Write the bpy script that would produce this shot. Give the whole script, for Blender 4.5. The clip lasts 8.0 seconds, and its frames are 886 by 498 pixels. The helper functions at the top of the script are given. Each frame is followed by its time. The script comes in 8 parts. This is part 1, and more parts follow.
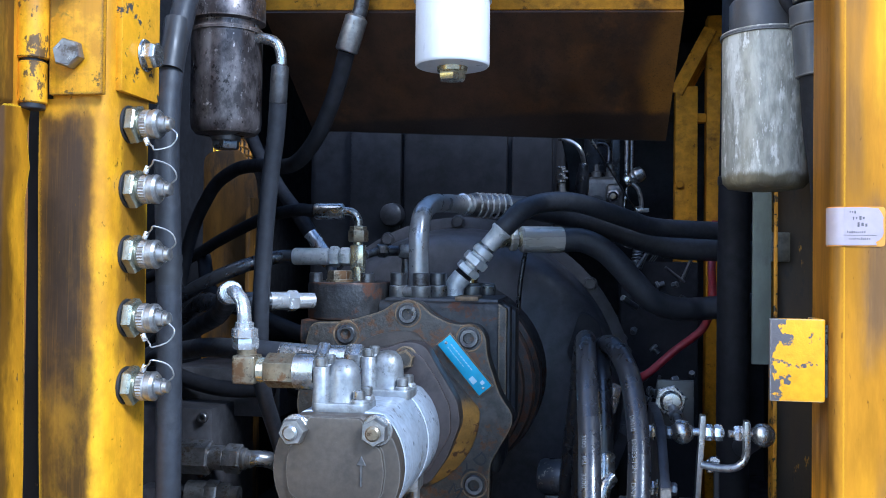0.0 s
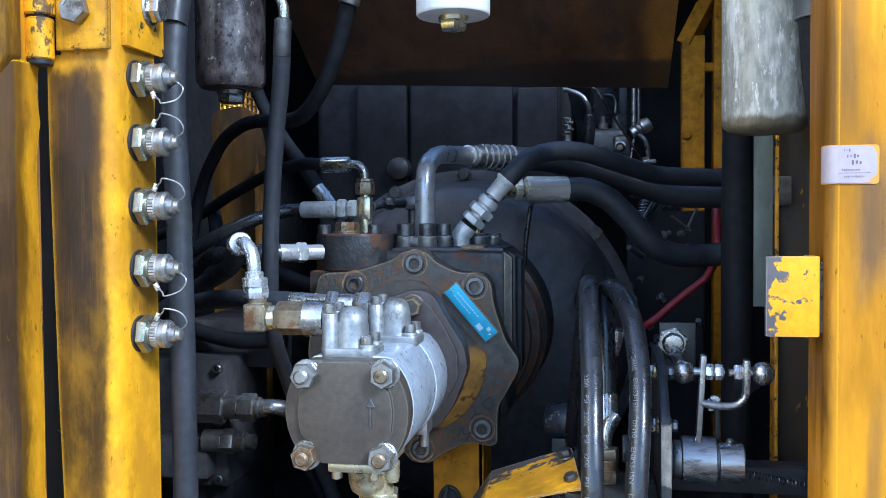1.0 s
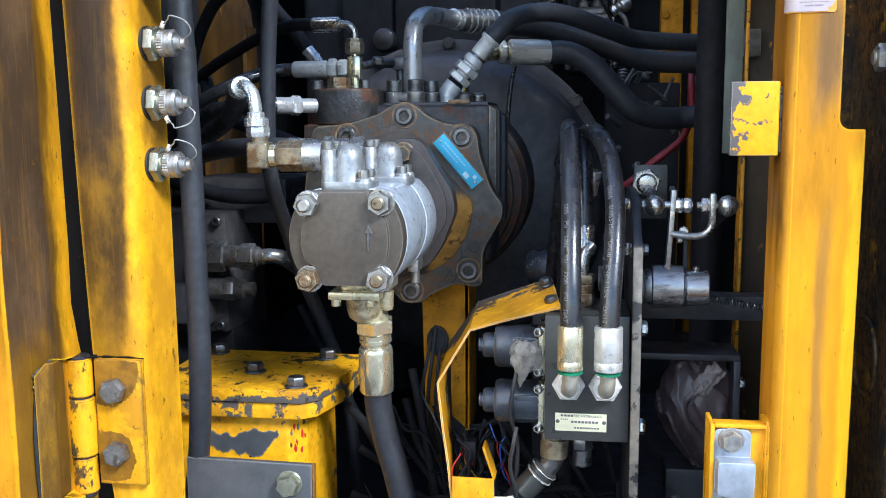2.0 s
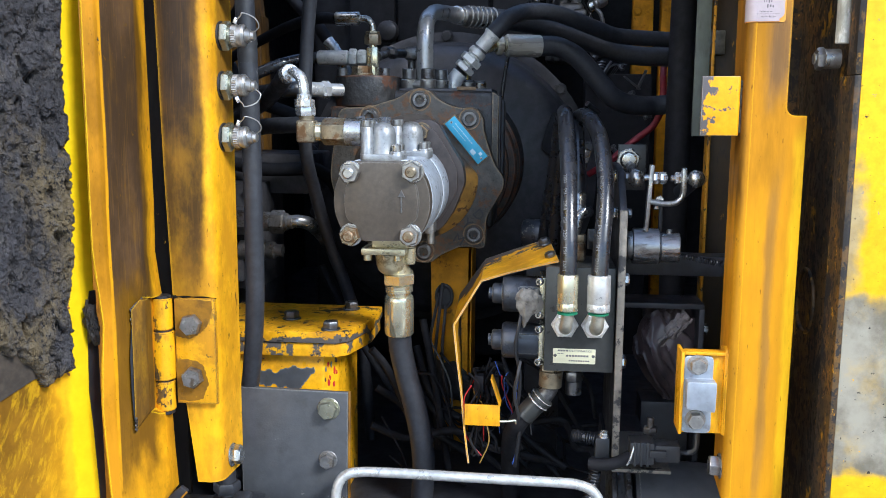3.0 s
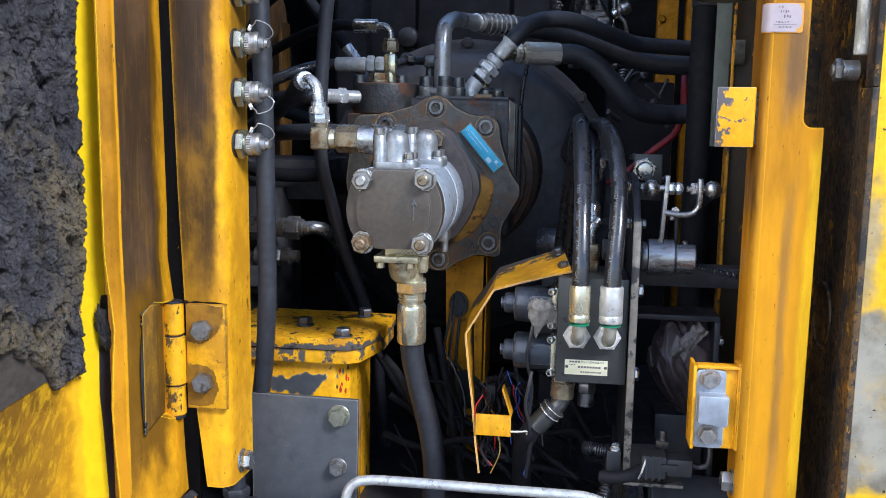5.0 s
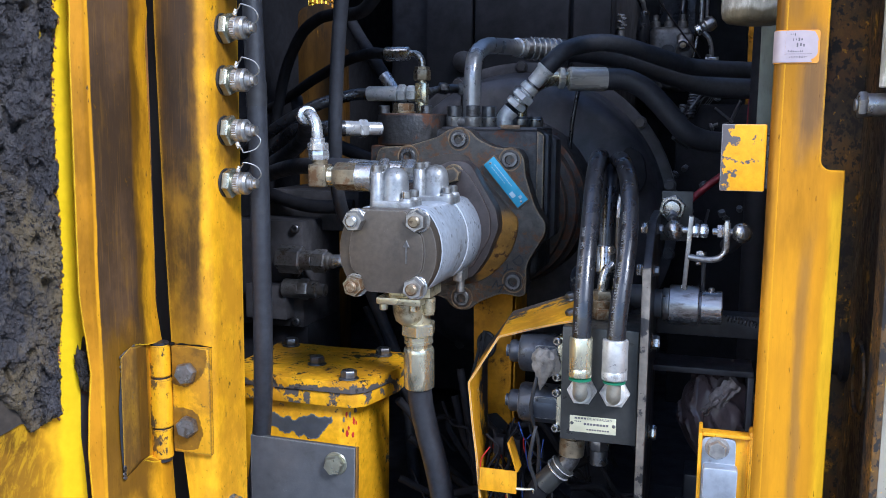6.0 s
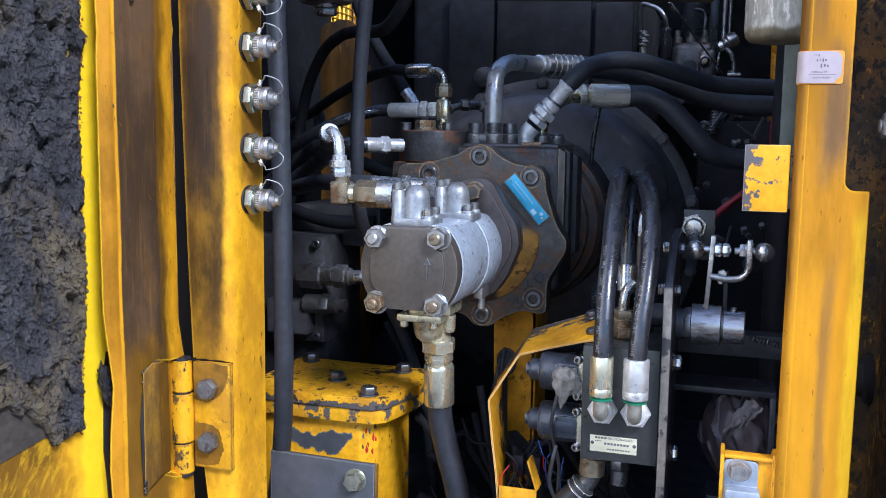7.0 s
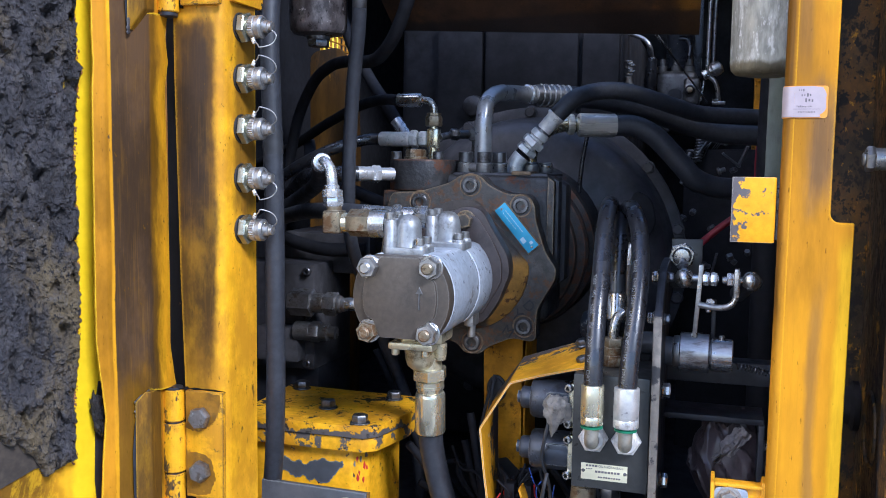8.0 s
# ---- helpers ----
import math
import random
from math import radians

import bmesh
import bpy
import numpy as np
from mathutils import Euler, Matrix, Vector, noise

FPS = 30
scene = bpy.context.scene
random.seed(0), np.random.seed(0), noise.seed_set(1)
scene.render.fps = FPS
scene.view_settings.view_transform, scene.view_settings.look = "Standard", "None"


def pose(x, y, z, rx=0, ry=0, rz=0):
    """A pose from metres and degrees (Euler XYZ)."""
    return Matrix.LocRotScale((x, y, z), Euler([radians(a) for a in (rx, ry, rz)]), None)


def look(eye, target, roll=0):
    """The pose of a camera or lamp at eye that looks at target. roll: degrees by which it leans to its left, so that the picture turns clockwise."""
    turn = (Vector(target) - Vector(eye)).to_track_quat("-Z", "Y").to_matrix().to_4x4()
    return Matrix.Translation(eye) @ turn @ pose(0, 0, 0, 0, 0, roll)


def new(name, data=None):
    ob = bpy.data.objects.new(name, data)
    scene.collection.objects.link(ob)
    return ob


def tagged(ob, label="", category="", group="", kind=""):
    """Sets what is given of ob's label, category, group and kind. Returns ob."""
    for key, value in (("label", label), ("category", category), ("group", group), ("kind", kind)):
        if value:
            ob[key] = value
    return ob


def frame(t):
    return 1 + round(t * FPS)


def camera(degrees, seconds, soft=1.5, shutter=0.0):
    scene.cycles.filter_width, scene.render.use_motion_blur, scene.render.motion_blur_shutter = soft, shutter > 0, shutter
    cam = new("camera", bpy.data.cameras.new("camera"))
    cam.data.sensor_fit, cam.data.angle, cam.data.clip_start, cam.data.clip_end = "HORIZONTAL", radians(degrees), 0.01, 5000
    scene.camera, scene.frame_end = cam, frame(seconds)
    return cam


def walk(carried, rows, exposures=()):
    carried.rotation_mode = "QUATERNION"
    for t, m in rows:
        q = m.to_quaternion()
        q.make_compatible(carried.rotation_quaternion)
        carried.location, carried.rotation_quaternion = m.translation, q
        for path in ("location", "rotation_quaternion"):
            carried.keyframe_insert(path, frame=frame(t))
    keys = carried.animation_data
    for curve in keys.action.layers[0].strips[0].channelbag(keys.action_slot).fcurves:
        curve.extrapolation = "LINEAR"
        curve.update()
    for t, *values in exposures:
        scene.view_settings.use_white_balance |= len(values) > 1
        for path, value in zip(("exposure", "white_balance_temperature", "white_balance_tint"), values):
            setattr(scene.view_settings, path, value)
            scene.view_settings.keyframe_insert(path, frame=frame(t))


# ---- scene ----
cam = camera(52.4, 8.0, soft=0.9)
PATH = [
    (0, (-0.001, -0.022, 1.597), (-0.325, 1.952, 1.624), 0.6),
    (0.2, (0.017, -0.016, 1.607), (-0.314, 1.948, 1.646), 0.2),
    (0.3, (0.023, -0.02, 1.609), (-0.308, 1.945, 1.662), -0.1),
    (0.5, (0.013, -0.03, 1.611), (-0.318, 1.941, 1.668), -0.3),
    (0.7, (0.01, -0.024, 1.609), (-0.353, 1.938, 1.637), -0.6),
    (0.8, (0.008, -0.034, 1.612), (-0.351, 1.936, 1.606), 0.0),
    (1, (0.008, -0.036, 1.587), (-0.341, 1.933, 1.523), -0.4),
    (1.2, (0.0, -0.047, 1.574), (-0.371, 1.918, 1.454), -0.3),
    (1.3, (-0.007, -0.053, 1.561), (-0.391, 1.911, 1.429), 0.1),
    (1.5, (-0.024, -0.063, 1.545), (-0.378, 1.896, 1.356), 0.6),
    (1.7, (-0.009, -0.079, 1.541), (-0.347, 1.88, 1.291), -0.1),
    (1.8, (-0.001, -0.088, 1.54), (-0.326, 1.873, 1.274), -0.3),
    (2, (0.007, -0.102, 1.529), (-0.293, 1.857, 1.256), -0.5),
    (2.2, (0.014, -0.126, 1.525), (-0.28, 1.83, 1.232), -0.9),
    (3.3, (-0.051, -0.299, 1.525), (-0.253, 1.667, 1.217), 0.7),
    (3.5, (-0.062, -0.294, 1.525), (-0.265, 1.669, 1.196), 0.6),
    (4, (-0.077, -0.281, 1.523), (-0.256, 1.683, 1.187), 0.7),
    (4.2, (-0.074, -0.285, 1.525), (-0.258, 1.682, 1.211), 0.5),
    (5.3, (0.033, -0.247, 1.532), (-0.331, 1.698, 1.241), 1.2),
    (5.5, (0.07, -0.206, 1.537), (-0.371, 1.723, 1.245), 1.3),
    (6, (0.112, -0.183, 1.556), (-0.447, 1.719, 1.286), 0.5),
    (6.5, (0.113, -0.182, 1.558), (-0.48, 1.711, 1.302), 0.6),
    (7, (0.111, -0.184, 1.562), (-0.491, 1.708, 1.318), 0.7),
    (7.5, (0.11, -0.188, 1.564), (-0.477, 1.711, 1.337), 0.7),
    (8, (0.107, -0.194, 1.569), (-0.466, 1.712, 1.377), 0.8),
]
EXPOSURES = [(0, 1.24, 4900, 9), (0.5, 1.2, 4900, 9), (1, 1.27, 5000, 6), (2, 1.4, 5600, 7), (3.5, 1.13, 5800, 9), (4.2, 1.13, 5750, 10), (5.5, 1.0, 5500, 13), (6.5, 1.04, 5320, 14.5), (8, 1.06, 5330, 16)]
walk(cam, [(t, look(eye, target, roll)) for t, eye, target, roll in PATH], EXPOSURES)


# ---- world, sun, exposure ----
SUN_ELEVATION, SUN_ROTATION = 38.5, 229.0
world = bpy.data.worlds.new("world")
scene.world = world
world.use_nodes = True
wn = world.node_tree.nodes
sky = wn.new("ShaderNodeTexSky")
sky.sky_type = "NISHITA"
sky.sun_disc = False
sky.sun_elevation = radians(SUN_ELEVATION)
sky.sun_rotation = radians(SUN_ROTATION)
sky.air_density, sky.dust_density = 1.0, 1.5
wn["Background"].inputs["Strength"].default_value = 0.15
world.node_tree.links.new(sky.outputs[0], wn["Background"].inputs["Color"])
sun_lamp = new("sun", bpy.data.lights.new("sun", "SUN"))
sun_lamp.data.energy, sun_lamp.data.angle, sun_lamp.data.color = 2.1, radians(16), (1.0, 0.97, 0.92)
sun_lamp.matrix_world = look((2.36, -1.45, 2.48), (0, 0.6, 0))


# ---- materials ----
def clear_nodes(name):
    m = bpy.data.materials.new(name)
    m.use_nodes = True
    return m, m.node_tree.nodes, m.node_tree.links, m.node_tree.nodes["Principled BSDF"]


def blend(nodes, links, fac, a, b):
    """A colour mix; a and b are colours or sockets."""
    mix = nodes.new("ShaderNodeMix")
    mix.data_type = "RGBA"
    links.new(fac, mix.inputs[0])
    for k, v in ((6, a), (7, b)):
        if isinstance(v, tuple):
            mix.inputs[k].default_value = (*v, 1)
        else:
            links.new(v, mix.inputs[k])
    return mix.outputs[2]


def ranged(nodes, links, value, lo, hi, a=0.0, b=1.0):
    node = nodes.new("ShaderNodeMapRange")
    node.interpolation_type = "SMOOTHSTEP"
    links.new(value, node.inputs[0])
    for k, v in zip((1, 2, 3, 4), (lo, hi, a, b)):
        node.inputs[k].default_value = v
    return node.outputs[0]


def times(nodes, links, a, b, op="MULTIPLY"):
    node = nodes.new("ShaderNodeMath")
    node.operation = op
    for k, v in ((0, a), (1, b)):
        if isinstance(v, (int, float)):
            node.inputs[k].default_value = v
        else:
            links.new(v, node.inputs[k])
    return node.outputs[0]


def surface(name, base, rough=0.5, metal=0.0, var=0.18, grain=90.0, stretch=(1, 1, 1), dirt=(), chips=(), bands=(), bump=0.25, bump_scale=400.0, spec=0.5, coat=0.0, leaning=(), hair=0.0, swirl=(), bump_depth=0.001, wear_glint=()):
    """A worn surface. dirt and chips: tuples of (colour, share 0..1, scale, softness, roughness).
    bands: tuples of (colour, share, axis ranges {axis: (lo, hi, soft)}), ragged stains, on the lock post's web also
    shade, in the thing's own metres, as (lo, hi, soft) or (lo, soft, hi, soft).
    leaning: chips that gather to one side, (colour, scale, axis, place, slope, softness). hair: share of fine scratches
    along z. swirl: (colour, share, ranges), rubbed arcs. wear_glint: (colour, width, share), paint rubbed off along
    edges and, on the post and door folds, a painted highlight."""
    m, nodes, links, bsdf = clear_nodes(name)
    coord = nodes.new("ShaderNodeTexCoord")
    mapping = nodes.new("ShaderNodeMapping")
    mapping.inputs["Scale"].default_value = stretch
    links.new(coord.outputs["Object"], mapping.inputs[0])

    def tex(scale, detail=6.0, rough_=0.6, shift=0.0):
        node = nodes.new("ShaderNodeTexNoise")
        node.inputs["Scale"].default_value = scale
        node.inputs["Detail"].default_value = detail
        node.inputs["Roughness"].default_value = rough_
        src = mapping.outputs[0]
        if shift:
            add = nodes.new("ShaderNodeVectorMath")
            add.operation = "ADD"
            links.new(src, add.inputs[0])
            add.inputs[1].default_value = (shift, shift * 0.7, -shift)
            src = add.outputs[0]
        links.new(src, node.inputs["Vector"])
        return node.outputs[0]

    dark = tuple(c * (1 - var) for c in base)
    light = tuple(min(1, c * (1 + var)) for c in base)
    col = blend(nodes, links, ranged(nodes, links, tex(grain), 0.3, 0.7), dark, light)
    col = blend(nodes, links, ranged(nodes, links, tex(grain * 0.13, 3, 0.5, 3.1), 0.35, 0.65, 0, var * 1.6), col, tuple(c * 0.6 for c in base))
    ro = ranged(nodes, links, tex(grain * 0.5, 4, 0.6, 5.0), 0.3, 0.7, max(0.05, rough - 0.1), min(1, rough + 0.1))
    me = None
    for i, (colour, share, scale, soft, r) in enumerate(dirt):
        mask = ranged(nodes, links, tex(scale, 10, 0.72, 11.0 + 4 * i), 0.72 - share * 0.44 - soft, 0.72 - share * 0.44 + soft)
        col = blend(nodes, links, times(nodes, links, mask, 0.85), col, colour)
        ro = blend_value(nodes, links, mask, ro, r)
    if bands:
        sep = nodes.new("ShaderNodeSeparateXYZ")
        links.new(coord.outputs["Object"], sep.inputs[0])
        ragged = tex(grain * 0.3, 5, 0.6, 9.0)
        fine = tex(grain * 1.4, 6, 0.7, 13.0)
        patchy = ranged(nodes, links, tex(grain * 0.2, 10, 0.66, 17.0), 0.34, 0.5, 0.8, 1.0)
        depth = tex(grain * 0.16, 9, 0.66, 29.0)

        def zone(ranges, mask):
            for axis, span in ranges.items():
                lo, s0, hi, s1 = span if len(span) == 4 else (span[0], span[2], span[1], span[2])
                wave = times(nodes, links, times(nodes, links, ragged, 0.5, "SUBTRACT"), 5.0)
                wave = times(nodes, links, wave, times(nodes, links, times(nodes, links, fine, 0.5, "SUBTRACT"), 1.2), "ADD")
                place = sep.outputs["XYZ".index(axis)]
                up = ranged(nodes, links, times(nodes, links, place, times(nodes, links, wave, s0), "ADD"), lo - s0, lo + s0)
                down = ranged(nodes, links, times(nodes, links, place, times(nodes, links, wave, s1), "ADD"), hi - s1, hi + s1, 1, 0)
                mask = times(nodes, links, times(nodes, links, up, down), mask)
            return mask

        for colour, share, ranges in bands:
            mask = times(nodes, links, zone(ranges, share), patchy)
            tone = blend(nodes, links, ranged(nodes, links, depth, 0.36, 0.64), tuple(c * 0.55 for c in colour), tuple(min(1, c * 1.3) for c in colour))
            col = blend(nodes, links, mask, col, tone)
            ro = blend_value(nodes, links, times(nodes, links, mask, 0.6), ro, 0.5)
        for colour, share, ranges in swirl:
            turn = nodes.new("ShaderNodeMapping")
            turn.vector_type = "TEXTURE"
            turn.inputs["Scale"].default_value = (3.0, 1, 0.9)
            turn.inputs["Rotation"].default_value = (0, -1.25, 0)
            links.new(coord.outputs["Object"], turn.inputs[0])
            strokes = nodes.new("ShaderNodeTexNoise")
            for key, v in (("Scale", 120.0), ("Detail", 12.0), ("Roughness", 0.72), ("Distortion", 0.5)):
                strokes.inputs[key].default_value = v
            links.new(turn.outputs[0], strokes.inputs["Vector"])
            arcs = ranged(nodes, links, strokes.outputs[0], 0.47, 0.62)
            col = blend(nodes, links, times(nodes, links, arcs, zone(ranges, share)), col, colour)
    if hair:
        lines = nodes.new("ShaderNodeMapping")
        lines.inputs["Scale"].default_value = (1, 1, 0.03)
        lines.inputs["Rotation"].default_value = (0.03, 0.02, 0)
        links.new(coord.outputs["Object"], lines.inputs[0])
        thin = nodes.new("ShaderNodeTexNoise")
        thin.inputs["Scale"].default_value = 520
        thin.inputs["Detail"].default_value = 4
        links.new(lines.outputs[0], thin.inputs["Vector"])
        col = blend(nodes, links, ranged(nodes, links, thin.outputs[0], 0.52, 0.68, 0, hair), col, tuple(c * 0.35 for c in base))
        col = blend(nodes, links, ranged(nodes, links, thin.outputs[0], 0.46, 0.33, 0, hair * 0.7), col, tuple(min(1, c * 1.15) for c in base))
    if hair:
        col = blend(nodes, links, ranged(nodes, links, tex(330, 3, 0.6, 51.0), 0.66, 0.71, 0, 0.7), col, tuple(c * 0.15 for c in base))
    for i, (colour, scale, axis, place, slope, soft) in enumerate(leaning):
        split = nodes.new("ShaderNodeSeparateXYZ")
        links.new(coord.outputs["Object"], split.inputs[0])
        lean = times(nodes, links, times(nodes, links, split.outputs["XYZ".index(axis)], place, "SUBTRACT"), slope)
        value = times(nodes, links, times(nodes, links, tex(scale, 9, 0.66, 41.0 + 5 * i), lean, "SUBTRACT"), 0.0, "ADD")
        mask = ranged(nodes, links, value, 0.5 - soft, 0.5 + soft)
        col = blend(nodes, links, mask, col, colour)
        ro = blend_value(nodes, links, mask, ro, 0.5)
    for i, (colour, share, scale, soft, r) in enumerate(chips):
        mask = ranged(nodes, links, tex(scale, 9, 0.68, 21.0 + 4 * i), 0.72 - share * 0.44 - soft, 0.72 - share * 0.44 + soft)
        col = blend(nodes, links, mask, col, colour)
        ro = blend_value(nodes, links, mask, ro, r)
    if wear_glint:
        colour, width, share = wear_glint
        bevel = nodes.new("ShaderNodeBevel")
        bevel.samples = 4
        bevel.inputs["Radius"].default_value = width
        geo = nodes.new("ShaderNodeNewGeometry")
        dot = nodes.new("ShaderNodeVectorMath")
        dot.operation = "DOT_PRODUCT"
        links.new(bevel.outputs[0], dot.inputs[0])
        links.new(geo.outputs["Normal"], dot.inputs[1])
        bend = times(nodes, links, 1.0, dot.outputs["Value"], "SUBTRACT")
        bend = times(nodes, links, bend, times(nodes, links, tex(170, 6, 0.65, 61.0), 1.6, "POWER"))
        col = blend(nodes, links, ranged(nodes, links, bend, 0.004, 0.03, 0, share), col, colour)
    links.new(col, bsdf.inputs["Base Color"])
    links.new(ro, bsdf.inputs["Roughness"])
    bsdf.inputs["Metallic"].default_value = metal
    bsdf.inputs["Specular IOR Level"].default_value = spec
    bsdf.inputs["Coat Weight"].default_value = coat
    if bump:
        node = nodes.new("ShaderNodeBump")
        node.inputs["Strength"].default_value = bump
        node.inputs["Distance"].default_value = bump_depth
        links.new(tex(bump_scale, 4, 0.6), node.inputs["Height"])
        links.new(node.outputs[0], bsdf.inputs["Normal"])
    return m


def blend_value(nodes, links, fac, a, b):
    mix = nodes.new("ShaderNodeMix")
    mix.data_type = "FLOAT"
    links.new(fac, mix.inputs[0])
    links.new(a, mix.inputs[2])
    mix.inputs[3].default_value = b
    return mix.outputs[0]


YELLOW = (0.86, 0.4, 0.004)
AMBER = (0.52, 0.225, 0.006)
FILM = (0.082, 0.037, 0.006)
LILAC = (0.08, 0.044, 0.021)
BROWN = (0.04, 0.02, 0.009)
GREYWEAR = (0.055, 0.042, 0.036)
RUST = (0.15, 0.05, 0.015)
BARE = (0.07, 0.068, 0.066)
yellow = surface("yellow_paint", YELLOW, 0.33, dirt=((AMBER, 0.42, 9, 0.1, 0.5), (BROWN, 0.2, 13, 0.09, 0.6), (BROWN, 0.13, 60, 0.03, 0.6)), chips=((GREYWEAR, 0.08, 60, 0.012, 0.6),), stretch=(1, 1, 0.4), bump=0.15, spec=0.45, hair=0.1)
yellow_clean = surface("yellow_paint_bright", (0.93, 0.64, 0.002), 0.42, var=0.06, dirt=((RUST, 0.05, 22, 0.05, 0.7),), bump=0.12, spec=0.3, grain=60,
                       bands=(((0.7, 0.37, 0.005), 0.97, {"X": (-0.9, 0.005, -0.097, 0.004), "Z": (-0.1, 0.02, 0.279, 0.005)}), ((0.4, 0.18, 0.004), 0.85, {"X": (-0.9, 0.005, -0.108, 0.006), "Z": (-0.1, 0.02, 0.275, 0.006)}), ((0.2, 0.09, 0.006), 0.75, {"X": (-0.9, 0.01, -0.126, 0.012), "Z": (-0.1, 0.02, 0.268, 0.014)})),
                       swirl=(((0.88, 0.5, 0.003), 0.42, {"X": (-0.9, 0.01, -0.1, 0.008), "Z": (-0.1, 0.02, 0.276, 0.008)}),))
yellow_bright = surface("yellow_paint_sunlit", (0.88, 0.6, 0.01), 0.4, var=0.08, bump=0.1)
yellow_chipped = surface("yellow_paint_chipped", (0.88, 0.42, 0.004), 0.34, dirt=((AMBER, 0.34, 14, 0.1, 0.5), (FILM, 0.12, 22, 0.05, 0.6)), chips=((BARE, 0.2, 34, 0.012, 0.55), ((0.03, 0.027, 0.025), 0.2, 70, 0.015, 0.6)), bump=0.2, spec=0.3)
yellow_plate = surface("yellow_paint_worn_edges", (0.86, 0.42, 0.004), 0.36, dirt=((AMBER, 0.42, 14, 0.1, 0.5), (FILM, 0.12, 22, 0.05, 0.6)), chips=(((0.03, 0.027, 0.025), 0.3, 46, 0.012, 0.6), ((0.06, 0.05, 0.045), 0.2, 110, 0.012, 0.6)), leaning=(((0.1, 0.085, 0.075), 36, "Z", 0.2245, 24.0, 0.01),), bump=0.2, spec=0.3)
yellow_flange = surface("yellow_paint_flange", (0.86, 0.42, 0.004), 0.36, dirt=((AMBER, 0.4, 14, 0.1, 0.5), (FILM, 0.12, 22, 0.05, 0.6)), chips=(((0.1, 0.085, 0.075), 0.44, 38, 0.012, 0.6), ((0.03, 0.027, 0.025), 0.2, 70, 0.012, 0.6)), bump=0.2, spec=0.3)
yellow_scraped = surface("yellow_paint_scraped", (0.8, 0.38, 0.004), 0.42, dirt=((AMBER, 0.44, 14, 0.1, 0.5),), chips=((BARE, 0.1, 60, 0.012, 0.55), (BROWN, 0.12, 26, 0.012, 0.6)), leaning=(((0.085, 0.066, 0.06), 30, "Y", 0.02, -8.0, 0.012),), stretch=(1, 1.6, 1), bump=0.2, spec=0.3, wear_glint=((0.62, 0.5, 0.36), 0.0016, 0.95))
gap_black = surface("flecked_dull_black", (0.007, 0.006, 0.0055), 0.85, var=0.3, chips=(((0.5, 0.26, 0.01), 0.06, 60, 0.015, 0.5),), stretch=(1, 1, 0.3), bump=0.2, spec=0.15)
rubber_sooty = surface("sooty_black_rubber", (0.015, 0.015, 0.018), 0.7, var=0.3, bump=0.2, spec=0.25)
steel_mid = surface("bare_grey_steel", (0.42, 0.41, 0.4), 0.3, 0.85, var=0.25, grain=130, stretch=(0.3, 1, 1), dirt=(((0.1, 0.075, 0.055), 0.3, 50, 0.07, 0.55), ((0.05, 0.045, 0.04), 0.14, 120, 0.04, 0.6)), bump=0.1, wear_glint=((0.65, 0.62, 0.58), 0.0012, 0.6))
zinc_olive = surface("olive_zinc_plate", (0.4, 0.4, 0.31), 0.32, 0.8, var=0.25, grain=120, dirt=(((0.12, 0.1, 0.06), 0.26, 60, 0.08, 0.6),), bump=0.15)
frame_brown = surface("dull_brown_yellow_paint", (0.6, 0.26, 0.006), 0.6, var=0.25, grain=50, dirt=((BROWN, 0.26, 14, 0.12, 0.7), ((0.03, 0.018, 0.008), 0.2, 40, 0.05, 0.7)), bump=0.2, spec=0.2)
# stained yellow paint; the jamb's shade is put into its dark olive base
olive_shade = surface("shaded_stained_olive_paint", (0.042, 0.025, 0.009), 0.45, var=0.35, grain=60, stretch=(1, 1, 0.35), dirt=(((0.022, 0.016, 0.011), 0.44, 16, 0.1, 0.6),), chips=(((0.36, 0.18, 0.01), 0.15, 90, 0.02, 0.5), ((0.016, 0.013, 0.011), 0.26, 120, 0.03, 0.6)), bump=0.2)
yellow_bare = surface("yellow_paint_half_gone", YELLOW, 0.42, var=0.1, dirt=((AMBER, 0.3, 20, 0.1, 0.5),), chips=(((0.075, 0.064, 0.06), 0.3, 30, 0.012, 0.55), ((0.05, 0.035, 0.025), 0.26, 60, 0.015, 0.6)), bump=0.2, spec=0.3)
yellow_tab = surface("yellow_paint_torn_off", YELLOW, 0.42, var=0.1, dirt=((AMBER, 0.3, 20, 0.1, 0.5),), chips=(((0.1, 0.088, 0.09), 0.22, 75, 0.012, 0.55),), leaning=(((0.11, 0.1, 0.102), 62, "X", -0.056, 14.0, 0.008),), bump=0.2, spec=0.3, wear_glint=((0.5, 0.48, 0.44), 0.0012, 0.7))
